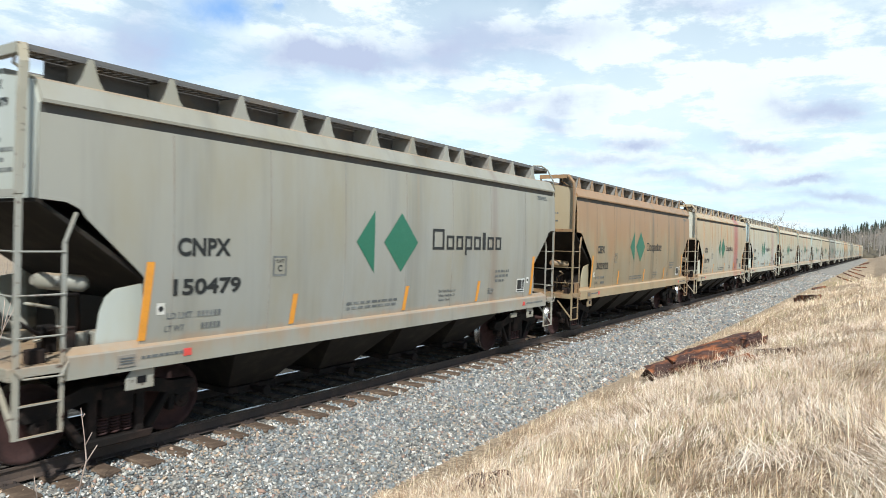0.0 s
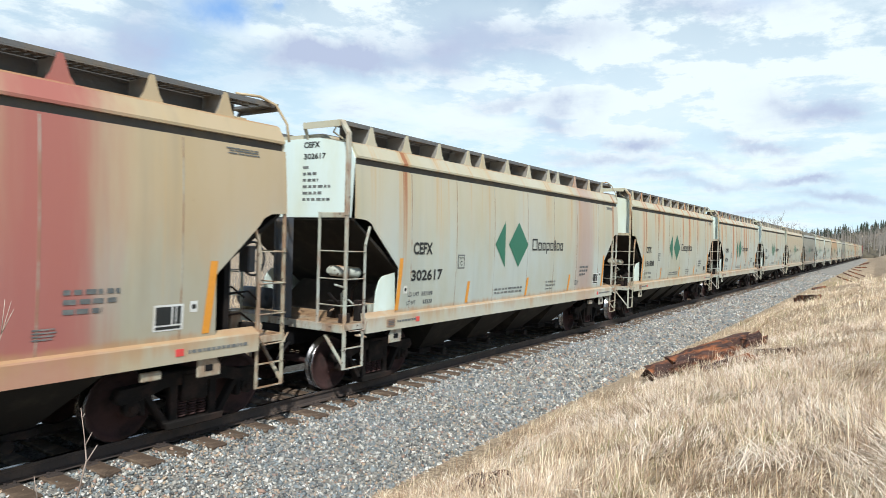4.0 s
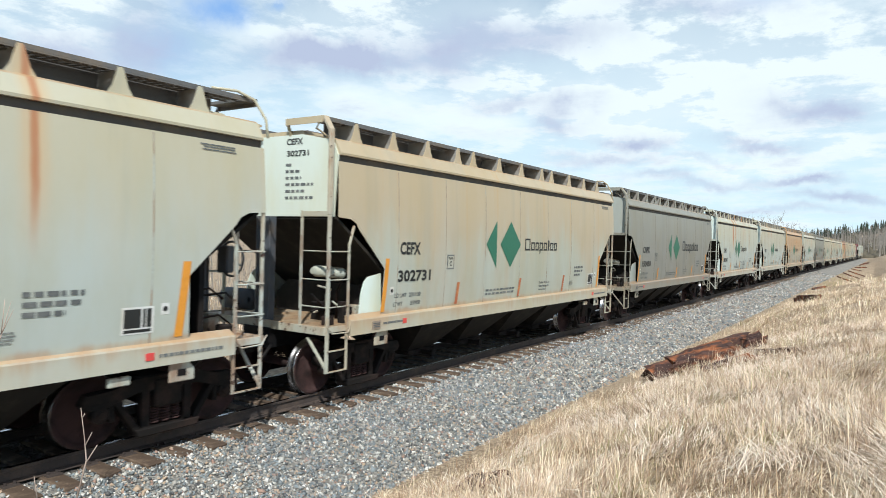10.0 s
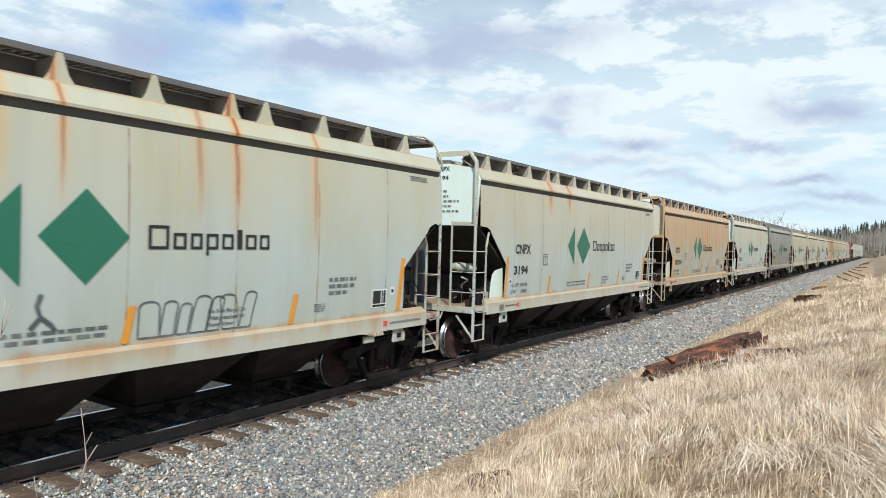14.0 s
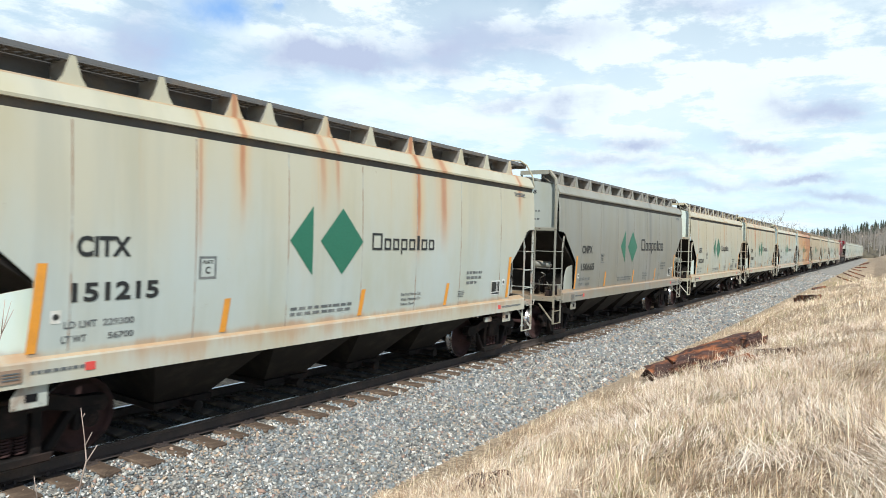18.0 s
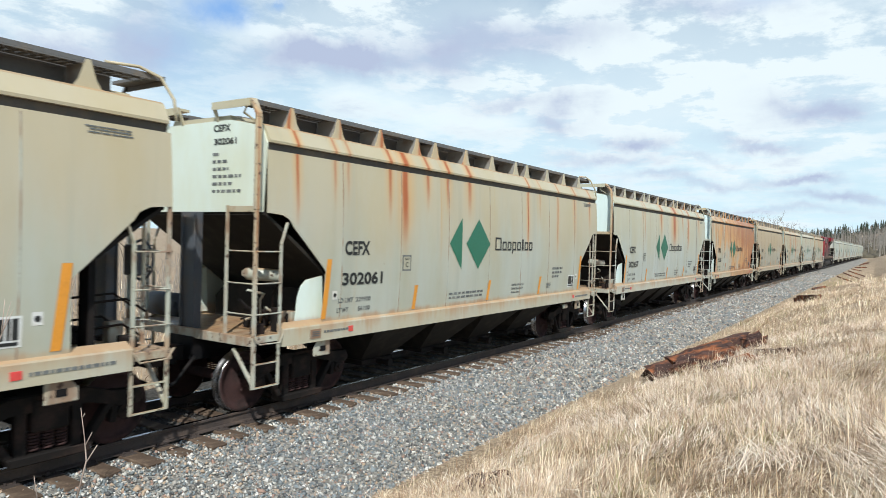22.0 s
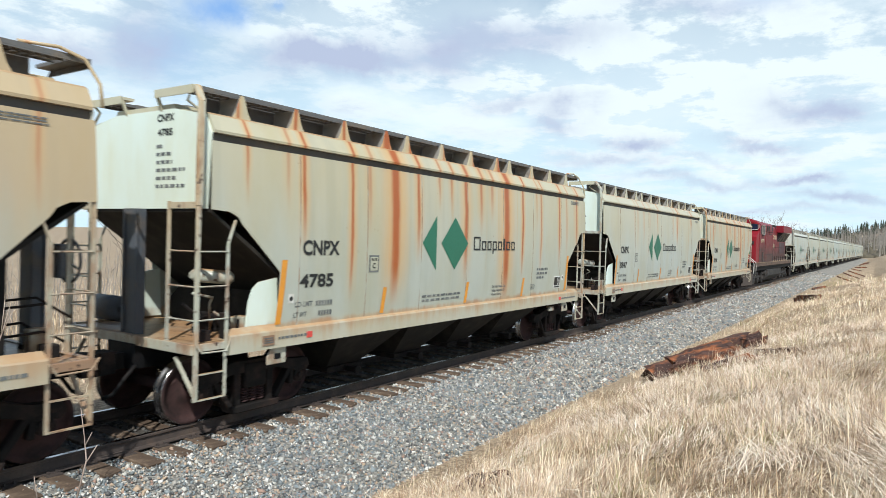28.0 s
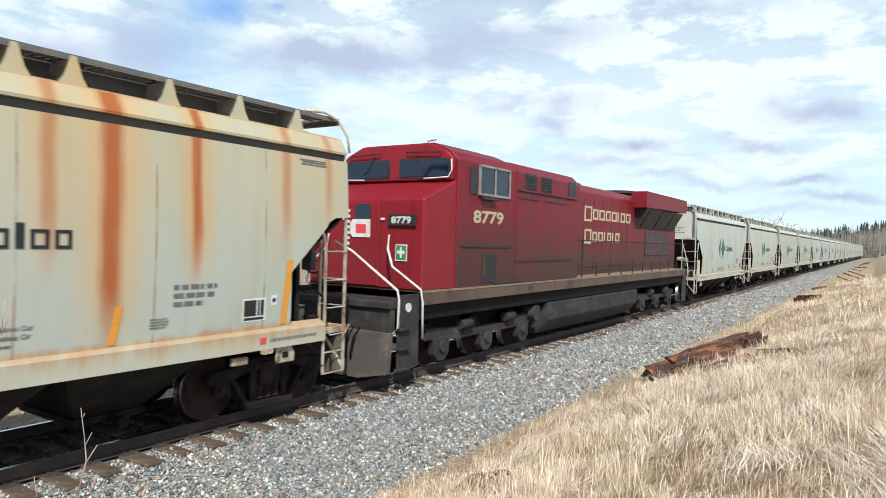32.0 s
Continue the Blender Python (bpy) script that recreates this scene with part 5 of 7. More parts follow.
        box(bm, min(c - sx * 0.75, c - sx * 0.2), max(c - sx * 0.75, c - sx * 0.2), -0.11, 0.11, 0.74, 0.98)
        prism(bm, [(c - sx * 0.25, -0.16), (c - sx * 0.02, -0.18), (c + sx * 0.04, 0.0), (c - sx * 0.06, 0.15), (c - sx * 0.25, 0.15)], "z", 0.70, 1.02)
        part("coupler", bm, M_TRUCK, car, bevel=0.01)
    for y in (-0.75, -0.6, 0.6, 0.75):
        bm = bmesh.new()
        tube(bm, [(X(0.45), y, 1.0), (X(0.28), y, 0.85), (X(0.25), y * 0.95, 0.55), (X(0.30), y * 0.9, 0.45)], 0.022, 6)
        part("air_hose", bm, M_DARK, car, smooth=True)
    # nose details: door, window, number board, plain emblem, first-aid sign
    bm = bmesh.new()
    box(bm, X(1.335), X(1.36), -0.42, 0.42, 1.70, 3.36)
    part("nose_door", bm, M_LNOSE, car, bevel=0.012)
    bm = bmesh.new()
    prism(bm, [(-0.20 + 0.06, 2.98), (0.20 - 0.06, 2.98), (0.20, 3.04), (0.20, 3.26), (0.14, 3.32), (-0.14, 3.32), (-0.20, 3.26), (-0.20, 3.04)], "x", X(1.322), X(1.335))
    part("door_window", bm, M_GLASS, car)
    bm = bmesh.new()
    box(bm, X(1.30), X(1.345), -1.33, -0.66, 2.90, 3.12)
    part("number_board", bm, M_LBLACK, car, "black number board with white figures", bevel=0.006)
    letters("board_number", "8779", 0.14, 0.48, lambda u, v: (X(1.296), -0.75 - u, 2.94 + v), car, M_LWHITE)
    bm = bmesh.new()
    prism(bm, [(-0.20, 2.66), (0.25, 2.66), (0.32, 2.74), (0.32, 2.94), (0.25, 3.02), (-0.20, 3.02)], "x", X(1.33), X(1.318))
    part("nose_emblem", bm, M_LWHITE, car, "plain white emblem panel")
    bm = bmesh.new()
    box(bm, X(1.318), X(1.312), -0.10, 0.16, 2.74, 2.92)
    part("emblem_field", bm, M_RED, car)
    bm = bmesh.new()
    box(bm, X(1.345), X(1.338), -1.12, -0.84, 2.22, 2.54)
    part("sign_border", bm, M_LWHITE, car)
    bm = bmesh.new()
    box(bm, X(1.338), X(1.334), -1.10, -0.86, 2.24, 2.52)
    part("sign_field", bm, M_LSIGN, car, "green sign with a white cross")
    bm = bmesh.new()
    prism(bm, [(-1.0, 2.28), (-0.96, 2.28), (-0.96, 2.36), (-0.89, 2.36), (-0.89, 2.42), (-0.96, 2.42), (-0.96, 2.49), (-1.0, 2.49), (-1.0, 2.42), (-1.07, 2.42), (-1.07, 2.36), (-1.0, 2.36)], "x", X(1.334), X(1.330))
    part("white_cross", bm, M_LWHITE, car)
    for i in range(7):
        bm = bmesh.new()
        box(bm, X(1.30), X(1.36), 0.34, 0.40, 2.5 + i * 0.11, 2.56 + i * 0.11)
        part("ditch_bracket", bm, M_LWHITE, car)
    for y in (-0.50, 0.50):
        bm = bmesh.new()
        box(bm, X(1.33), X(1.36), y - 0.05, y + 0.05, 3.00, 3.05)
        part("marker_light", bm, M_LWHITE, car, bevel=0.008)
    # full-width compartment behind the cab
    bm = bmesh.new()
    prism(bm, [(-1.535, 1.66), (1.535, 1.66), (1.535, 4.28), (1.30, 4.52), (-1.30, 4.52), (-1.535, 4.28)], "x", X(5.0), X(8.85))
    part("equipment_hood", bm, M_LRED, car, "red full-width equipment compartment", bevel=0.02)
    bm = bmesh.new()
    box(bm, X(5.02), X(5.10), -1.545, 1.545, 1.7, 4.3)
    part("body_joint", bm, M_LRED, car)
    for sy in (-1, 1):
        for u0 in (5.45, 6.35):
            bm = bmesh.new()
            box(bm, X(u0), X(u0 + 0.62), sy * 1.545, sy * 1.535, 3.92, 4.30)
            part("vent_recess", bm, M_LBLACK, car)
            for k in range(5):
                bm = bmesh.new()
                box(bm, X(u0 + 0.04), X(u0 + 0.58), sy * 1.565, sy * 1.545, 3.95 + k * 0.068, 3.975 + k * 0.068)
                part("louvre", bm, M_LGREY, car)
        bm = bmesh.new()
        box(bm, X(8.05), X(8.55), sy * 1.545, sy * 1.535, 3.95, 4.32)
        part("vent_screen", bm, M_LBLACK, car)
        for u0, u1, z in ((2.65, 4.80, 2.53), (5.0, 8.5, 2.20), (4.0, 5.4, 1.72), (5.1, 6.2, 3.70), (6.6, 7.9, 3.70)):
            bm = bmesh.new()
            box(bm, X(u0), X(u1), sy * 1.555, sy * 1.535, z - 0.02, z + 0.02)
            part("seam_strip", bm, M_LBLACK, car)
        bm = bmesh.new()
        box(bm, X(3.52), X(4.12), sy * 1.545, sy * 1.535, 1.74, 2.38)
        part("access_panel", bm, M_LGREY, car, bevel=0.004)
        bm = bmesh.new()
        tube(bm, [(X(5.0), sy * 1.56, 3.86), (X(8.6), sy * 1.56, 3.86)], 0.016, 6)
        part("conduit", bm, M_LGREY, car)
        # long hood doors
        for k in range(8):
            u0 = 9.0 + k * 0.83
            bm = bmesh.new()
            box(bm, X(u0), X(u0 + 0.80), sy * 0.975, sy * 0.955, 1.80, 4.10)
            part("hood_door", bm, M_LRED, car, bevel=0.006)
        # radiator wing and its dark air intake below
        bm = bmesh.new()
        prism(bm, [(X(15.4), 4.02), (X(15.4), 4.62), (X(21.2), 4.62), (X(21.2), 4.08)], "y", sy * 1.47, sy * 0.90)
        part("radiator_wing", bm, M_LRED, car, "overhanging red radiator wing", bevel=0.012)
        bm = bmesh.new()
        prism(bm, [(sy * 1.40, 4.02), (sy * 0.95, 4.02), (sy * 0.95, 3.25)], "x", X(15.7), X(20.9))
        part("air_intake", bm, M_LBLACK, car, "black screened radiator intake")
        for k in range(3):
            bm = bmesh.new()
            u = 16.2 + k * 1.7
            bar(bm, (X(u), sy * 1.38, 4.02), (X(u), sy * 0.98, 3.30), 0.06, 0.05)
            part("wing_brace", bm, M_LGREY, car)
        bm = bmesh.new()
        box(bm, X(17.0), X(20.4), sy * 0.99, sy * 0.96, 2.25, 3.2)
        part("rear_panel", bm, M_LPANEL, car, bevel=0.01)
        # walkway rail
        for k in range(11):
            u = 9.3 + k * 1.15
            bm = bmesh.new()
            bar(bm, (X(u), sy * 1.49, 1.66), (X(u), sy * 1.49, 2.08 if k else 2.75), 0.035, 0.035)
            part("stanchion", bm, M_LGREY, car)
        bm = bmesh.new()
        tube(bm, [(X(8.9), sy * 1.50, 2.74), (X(21.2), sy * 1.50, 2.74)], 0.018, 6)
        part("side_rail", bm, M_LGREY, car)
        bm = bmesh.new()
        tube(bm, [(X(20.6), sy * 1.50, 2.74), (X(21.3), sy * 1.48, 2.2), (X(21.6), sy * 1.50, 1.7), (X(21.65), sy * 1.50, 0.9)], 0.022, 6)
        part("handrail", bm, M_LWHITE, car, "white tubular handrail", smooth=True)
        bm = bmesh.new()
        prism(bm, [(X(21.0), 1.62), (X(21.6), 1.62), (X(21.6), 0.24), (X(21.0), 0.24)], "y", sy * 1.44, sy * 1.40)
        part("step_panel", bm, M_LGREY, car)
        # fuel tank side detail
        for u in (2.0, 2.4, 5.9, 6.9, 7.3, 8.5):
            bm = bmesh.new()
            box(bm, X(u), X(u + 0.10), sy * 1.545, sy * 1.535, 1.50, 1.58)
            part("lift_tab", bm, M_LTAN, car)
    bm = bmesh.new()
    prism(bm, [(-0.955, 1.66), (0.955, 1.66), (0.955, 4.25), (0.75, 4.48), (-0.75, 4.48), (-0.955, 4.25)], "x", X(8.85), X(21.4))
    part("long_hood", bm, M_LRED, car, "red long engine hood", bevel=0.015)
    bx("exhaust_stack", 10.2, 11.6, -0.45, 0.45, 4.48, 4.60, M_LGREY, 0.03)
    bx("roof_hatch", 3.0, 4.6, -0.75, 0.75, 4.66, 4.71, M_LGREY, 0.02)
    bx("roof_box", 5.3, 7.4, -0.7, 0.7, 4.52, 4.62, M_LGREY, 0.02)
    for u in (16.3, 18.4, 20.3):
        bm = bmesh.new()
        disc(bm, (X(u), 0, 4.64), "z", 0.72, 0.05, 20)
        part("radiator_fan", bm, M_LGREY, car)
    bm = bmesh.new()
    tube(bm, [(X(2.6), -0.9, 4.66), (X(2.6), -0.9, 4.75), (X(2.75), -0.55, 4.75), (X(2.75), -0.55, 4.66)], 0.02, 6)
    part("antenna_rail", bm, M_LWHITE, car)
    for k, y in enumerate((-0.16, 0.0, 0.16)):
        bm = bmesh.new()
        tube(bm, [(X(9.6), y, 4.58), (X(9.2), y, 4.58), (X(9.1), y, 4.58)], [0.03, 0.045, 0.085], 10)
        part("horn", bm, M_LGREY, car, smooth=True)
    bm = bmesh.new()
    tube(bm, [(X(8.87), -1.10, 4.40), (X(9.6), -0.99, 3.35), (X(9.9), -0.99, 3.0)], 0.03, 6)
    part("drain_pipe", bm, M_LBLACK, car)
    # fuel tank
    bm = bmesh.new()
    prism(bm, [(-1.46, 1.08), (1.46, 1.08), (1.46, 0.62), (1.05, 0.22), (-1.05, 0.22), (-1.46, 0.62)], "x", X(7.2), X(14.6))
    part("fuel_tank", bm, M_LGREY, car, "grey fuel tank with sloped lower sides", bevel=0.025)
    for y in (-1.25, 1.25):
        bm = bmesh.new()
        disc(bm, (X(6.6), y, 0.85), "y", 0.20, 0.15, 16)
        part("air_tank", bm, M_LGREY, car)
    # six-wheel trucks
    wheels = wheelset_mesh()
    for u0 in (4.35, 17.95):
        bm = bmesh.new()
        box(bm, X(u0 - 1.6), X(u0 + 1.6), -0.62, 0.62, 0.55, 0.95)
        truck = part("truck", bm, M_DARK, car, "grey three-axle truck")
        for sy in (-1, 1):
            bm = bmesh.new()
            prism(bm, [(X(u0 - 2.45), 0.62), (X(u0 - 2.4), 0.86), (X(u0 - 1.2), 0.82), (X(u0 - 0.9), 0.70), (X(u0 + 0.9), 0.70), (X(u0 + 1.2), 0.82), (X(u0 + 2.4), 0.86), (X(u0 + 2.45), 0.62), (X(u0 + 1.2), 0.56), (X(u0 - 1.2), 0.56)], "y", sy * 1.06, sy * 1.20)
            part("truck_frame", bm, M_LGREY, truck, bevel=0.02)
            for du in (-1.85, 0.0, 1.85):
                bm = bmesh.new()
                c = X(u0 + du)
                prism(bm, [(c - 0.30, 0.66), (c + 0.30, 0.66), (c + 0.26, 0.30), (c + 0.12, 0.16), (c - 0.12, 0.16), (c - 0.26, 0.30)], "y", sy * 1.05, sy * 1.22)
                disc(bm, (c, sy * 1.23, 0.46), "y", 0.13, 0.04, 14)
                part("axle_box", bm, M_LGREY, truck, bevel=0.015)
            for du in (-1.0, 1.0):
                bm = bmesh.new()
                c = X(u0 + du)
                tube(bm, [(c - 0.22, sy * 1.24, 0.86), (c + 0.22, sy * 1.24, 0.86)], 0.11, 12)
                part("brake_cylinder", bm, M_LGREY, truck, smooth=True)
                bm = bmesh.new()
                pts = [(c + 0.08 * math.cos(a), sy * 1.13 + 0.08 * math.sin(a), 0.62 + 0.05 * a / 6.283) for a in [k * 0.785 for k in range(8 * 5)]]
                tube(bm, pts, 0.02, 5)
                part("coil_spring", bm, M_WHEEL, truck)
        for du in (-1.85, 0.0, 1.85):
            o = new("wheelset", wheels)
            o.parent, o.matrix_basis = truck, pose(X(u0 + du), 0, 0.457)
    # lettering: running number; the owner's name as plain cream bars
    letters("cab_number", "8779", 0.28, 1.32, lambda u, v: (X(3.08) + u, -1.537, 3.02 + v), car, M_LCREAM)
    for z, u0, h, widths in ((3.42, 10.65, 0.34, (0.62, 0.46, 0.50, 0.46, 0.50, 0.22, 0.46, 0.50)), (2.72, 10.7, 0.32, (0.56, 0.42, 0.42, 0.2, 0.38, 0.2, 0.42))):
        x = u0
        for k, wd in enumerate(widths):
            bm = bmesh.new()
            lo, hi, t = z - (0.07 if k == 0 else 0), z + h + (0.07 if k == 0 else 0), 0.10
            for a, b, c, d in ((x, x + t, lo, hi),) if wd < 0.3 else ((x, x + t, lo, hi), (x + wd - t, x + wd, lo, hi), (x + t, x + wd - t, hi - 0.07, hi), (x + t, x + wd - t, lo, lo + 0.07)):
                box(bm, X(a), X(b), -0.985, -0.978, c, d)
            part("name_bar", bm, M_LCREAM, car)
            x += (t if wd < 0.3 else wd) + 0.10 + (0.12 if wd < 0.3 else 0)
    tagged(car, "red diesel locomotive, dusty, between hopper cars", "locomotive")
    s = START + 21 * PITCH + PITCH / 2 + 11.15
    car.matrix_basis = pose(s, 0, 0)
    MOVING.append((car, s, True))


make_loco()



# ------------------------------------------------------------------ track and ground
def ground_z(x, y):
    """Height of the ground: ballast toe, dry bank towards the camera, level field behind, hills far off."""
    w = -y
    pts = ((-400, -0.9), (-9, -0.9), (-4.2, -0.85), (-2.2, -0.75), (2.6, -0.72), (3.45, -0.66), (4.4, -0.42), (6.0, 0.10), (8.0, 0.75), (10.0, 1.15), (14.0, 1.3), (60, 1.6), (400, 4.0))
    z = pts[0][1] if w < pts[0][0] else pts[-1][1]
    for (a, p), (b, q) in zip(pts, pts[1:]):
        if a <= w <= b:
            z = p + (q - p) * (w - a) / (b - a)
            break
    dip = min(1.0, max(0.0, (x - 55) / 25)) * min(1.0, max(0.0, (165 - x) / 35))
    if dip > 0 and w > 3.45:
        # the embankment falls to a ditch here
        low = -0.45 - 0.35 * (min(w, 7.0) - 3.6) + 0.57 * max(0.0, min(w, 12.0) - 7.0)
        dip = dip * dip * (3 - 2 * dip)
        z += (min(low, z) - z) * dip
    if w > 3.4:
        z += 0.10 * (noise.noise(Vector((x * 0.25, y * 0.3, 0.0)))) * min(1, (w - 3.4) / 2) + 0.03 * noise.noise(Vector((x * 1.3, y * 1.3, 3.0)))
    return z


def axis_steps(near, far, first, grow):
    out, d, v = [near], first, near
    while v < far:
        v += d
        d *= grow
        out.append(v)
    return out


def make_ground():
    mt, nt, b = material("dry_ground", 0.95)
    a = noise_n(nt, 0.5, detail=6, coord="Object")
    c = noise_n(nt, 14.0, detail=5, coord="Object")
    col = mixc(nt, step_n(nt, a, 0.4, 0.65), (0.29, 0.21, 0.135), (0.20, 0.145, 0.09))
    col = mixc(nt, step_n(nt, c, 0.4, 0.65), col, (0.47, 0.37, 0.25))
    nt.links.new(col, b.inputs["Base Color"])
    bump_n(nt, b, c, 0.8, 0.05)
    xs = [-v for v in axis_steps(3, 900, 1.0, 1.25)][::-1] + axis_steps(-2, 60, 0.45, 1.0) + axis_steps(61, 3500, 1.5, 1.13)
    ys = [-v for v in axis_steps(12.5, 2500, 1.0, 1.3)][::-1] + axis_steps(-12, -2, 0.3, 1.0) + axis_steps(-1.5, 2500, 1.2, 1.25)
    verts = [(x, y, ground_z(x, y) + hill_z(x, y)) for x in xs for y in ys]
    n = len(ys)
    faces = [(i * n + j, i * n + n + j, i * n + n + j + 1, i * n + j + 1) for i in range(len(xs) - 1) for j in range(n - 1)]
    me = bpy.data.meshes.new("ground")
    me.from_pydata(verts, [], faces)
    me.materials.append(mt)
    for p in me.polygons:
        p.use_smooth = True
    tagged(new("ground", me), "dry straw-coloured grassland beside the track", "ground", kind="structure")


def hill_z(x, y):
    """Low wooded hill ahead, rising to the right of the track's end."""
    if x < 330:
        return 0.0
    f = min(1.0, (x - 330) / 600.0)
    f = f * f * (3 - 2 * f)
    side = 1.0 / (1.0 + math.exp((y - 5) / 40.0))
    return f * (7 + 36 * side) + f * 5 * noise.noise(Vector((x * 0.004, y * 0.006, 1.0)))


SLEEPERS = []


def track_pieces():
    track = new("railway_track")
    tagged(track, "steel rails on weathered timber sleepers in grey ballast", "railway track", kind="structure")
    prof = [(-0.076, -0.172), (-0.076, -0.160), (-0.012, -0.142), (-0.009, -0.045), (-0.036, -0.034), (-0.037, -0.006), (-0.030, 0.0), (0.030, 0.0), (0.037, -0.006), (0.036, -0.034), (0.009, -0.045), (0.012, -0.142), (0.076, -0.160), (0.076, -0.172)]
    stations = [-60, BEND] + [BEND + 10 * k for k in range(1, 22)]
    for sy in (-1, 1):
        bm = bmesh.new()
        rings = []
        for s in stations:
            m = on_track(s)
            rings.append([bm.verts.new(m @ Vector((0, sy * 0.7545 + u, v))) for u, v in prof])
        n = len(prof)
        for q, w in zip(rings, rings[1:]):
            for k in range(n):
                f = bm.faces.new((q[k], q[(k + 1) % n], w[(k + 1) % n], w[k]))
                f.material_index = 1 if k == 6 else 0
        part("rail", bm, [M_RAIL, M_RAILTOP], track, "rusty rail with a polished head")
    # ballast bed
    mt, nt, b = material("ballast_bed", 0.95)
    b.inputs["Specular IOR Level"].default_value = 0.15
    c = noise_n(nt, 22.0, detail=4)
    v = nd(nt, "ShaderNodeTexVoronoi", Scale=17.0)
    tc = nt.nodes.new("ShaderNodeTexCoord")
    nt.links.new(tc.outputs["Object"], v.inputs["Vector"])
    col = mixc(nt, step_n(nt, c, 0.35, 0.65), (0.26, 0.25, 0.225), (0.40, 0.375, 0.325))
    sepc = nt.nodes.new("ShaderNodeSeparateColor")
    nt.links.new(v.outputs["Color"], sepc.inputs[0])
    col = mixc(nt, math_n(nt, "MULTIPLY", sepc.outputs[0], 0.6), col, (0.13, 0.13, 0.125))
    col = mixc(nt, step_n(nt, v.outputs["Distance"], 0.02, 0.035), col, col)
    sepo = nt.nodes.new("ShaderNodeSeparateXYZ")
    nt.links.new(tc.outputs["Object"], sepo.inputs[0])
    # shade beneath the train painted into the bed, strongest between the rails
    track_shade = step_n(nt, math_n(nt, "ADD", math_n(nt, "ABSOLUTE", sepo.outputs[1]), math_n(nt, "MULTIPLY", c, 0.35)), 1.25, 0.85)
    col = mixc(nt, math_n(nt, "MULTIPLY", track_shade, 0.85), col, (0.048, 0.042, 0.037))
    nt.links.new(col, b.inputs["Base Color"])
    bump_n(nt, b, v.outputs["Distance"], 0.9, 0.04)
    bed = [(-3.9, -0.95), (-3.3, -0.72), (-1.65, -0.24), (-1.3, -0.21), (1.3, -0.21), (1.65, -0.24), (3.45, -0.68), (3.9, -0.95)]
    bm = bmesh.new()
    rings = [[bm.verts.new(on_track(s) @ Vector((0, -u, v))) for u, v in bed] for s in stations]
    for q, w in zip(rings, rings[1:]):
        for k in range(len(bed) - 1):
            bm.faces.new((q[k], q[k + 1], w[k + 1], w[k]))
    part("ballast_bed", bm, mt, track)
    # sleepers: the nearest stretch piece by piece
    shapes = []
    rnd = random.Random(11)
    for k in range(6):
        bm = bmesh.new()
        box(bm, -0.115, 0.115, -1.40, 1.40, -0.34, -0.170)
        for vtx in bm.verts:
            vtx.co += Vector((rnd.uniform(-0.012, 0.012), rnd.uniform(-0.05, 0.05), rnd.uniform(-0.008, 0.004)))
        shapes.append(finish(bm, M_TIE, bevel=0.012))
    bm = bmesh.new()
    for sy in (-1, 1):
        box(bm, -0.09, 0.09, sy * 0.7545 - 0.18, sy * 0.7545 + 0.18, -0.178, -0.166)
        for u in (-0.10, 0.10):
            for t in (-0.05, 0.05):
                box(bm, t - 0.012, t + 0.012, sy * 0.7545 + u - 0.012, sy * 0.7545 + u + 0.012, -0.168, -0.135)
    plates = finish(bm, M_RAIL)
    x = -4.0
    for i in range(180):
        SLEEPERS.append(x)
        o = new("sleeper", shapes[rnd.randrange(6)])
        o.parent = track
        o.matrix_basis = pose(x, rnd.uniform(-0.05, 0.05), rnd.uniform(-0.012, 0.004), 0, 0, rnd.uniform(-1.5, 1.5))
        if i < 30:
            o = new("tie_plate", plates)
            o.parent = track
            o.matrix_basis = pose(x, 0, 0)
        x += 0.47 + rnd.uniform(-0.03, 0.03)


make_ground()
track_pieces()


# ------------------------------------------------------------------ stones, grass, timber, trees
def rough_stones(rs, count, x, y, z, size, name, mat, parent=None, label=""):
    """Broken stones in one mesh: squashed, turned octahedra with knocked-off corners."""
    base = np.array([(1, 0, 0), (-1, 0, 0), (0, 1, 0), (0, -1, 0), (0, 0, 1), (0, 0, -1)], float)
    tris = np.array([(0, 2, 4), (2, 1, 4), (1, 3, 4), (3, 0, 4), (2, 0, 5), (1, 2, 5), (3, 1, 5), (0, 3, 5)])
    v = base[None] * rs.uniform(0.6, 1.25, (count, 6, 1)) + rs.uniform(-0.28, 0.28, (count, 6, 3))
    v *= np.stack([rs.uniform(0.7, 1.3, count), rs.uniform(0.6, 1.1, count), rs.uniform(0.45, 0.9, count)], 1)[:, None]
    a, b = rs.uniform(0, 6.283, count), rs.normal(0, 0.7, count)
    ca, sa, cb, sb = np.cos(a), np.sin(a), np.cos(b), np.sin(b)
    x1 = v[..., 0] * cb[:, None] + v[..., 2] * sb[:, None]
    z1 = -v[..., 0] * sb[:, None] + v[..., 2] * cb[:, None]
    X = x1 * ca[:, None] - v[..., 1] * sa[:, None]
    Y = x1 * sa[:, None] + v[..., 1] * ca[:, None]
    P = np.stack([X, Y, z1], 2) * size[:, None, None] + np.stack([x, y, z], 1)[:, None]
    F = (tris[None] + 6 * np.arange(count)[:, None, None]).reshape(-1, 3)
    me = bpy.data.meshes.new(name)
    me.vertices.add(count * 6)
    me.vertices.foreach_set("co", P.reshape(-1))
    me.loops.add(len(F) * 3)
    me.loops.foreach_set("vertex_index", F.reshape(-1))
    me.polygons.add(len(F))
    me.polygons.foreach_set("loop_start", np.arange(0, len(F) * 3, 3))
    me.update(calc_edges=True)
    me.materials.append(mat)
    ob = new(name, me)
    return ob


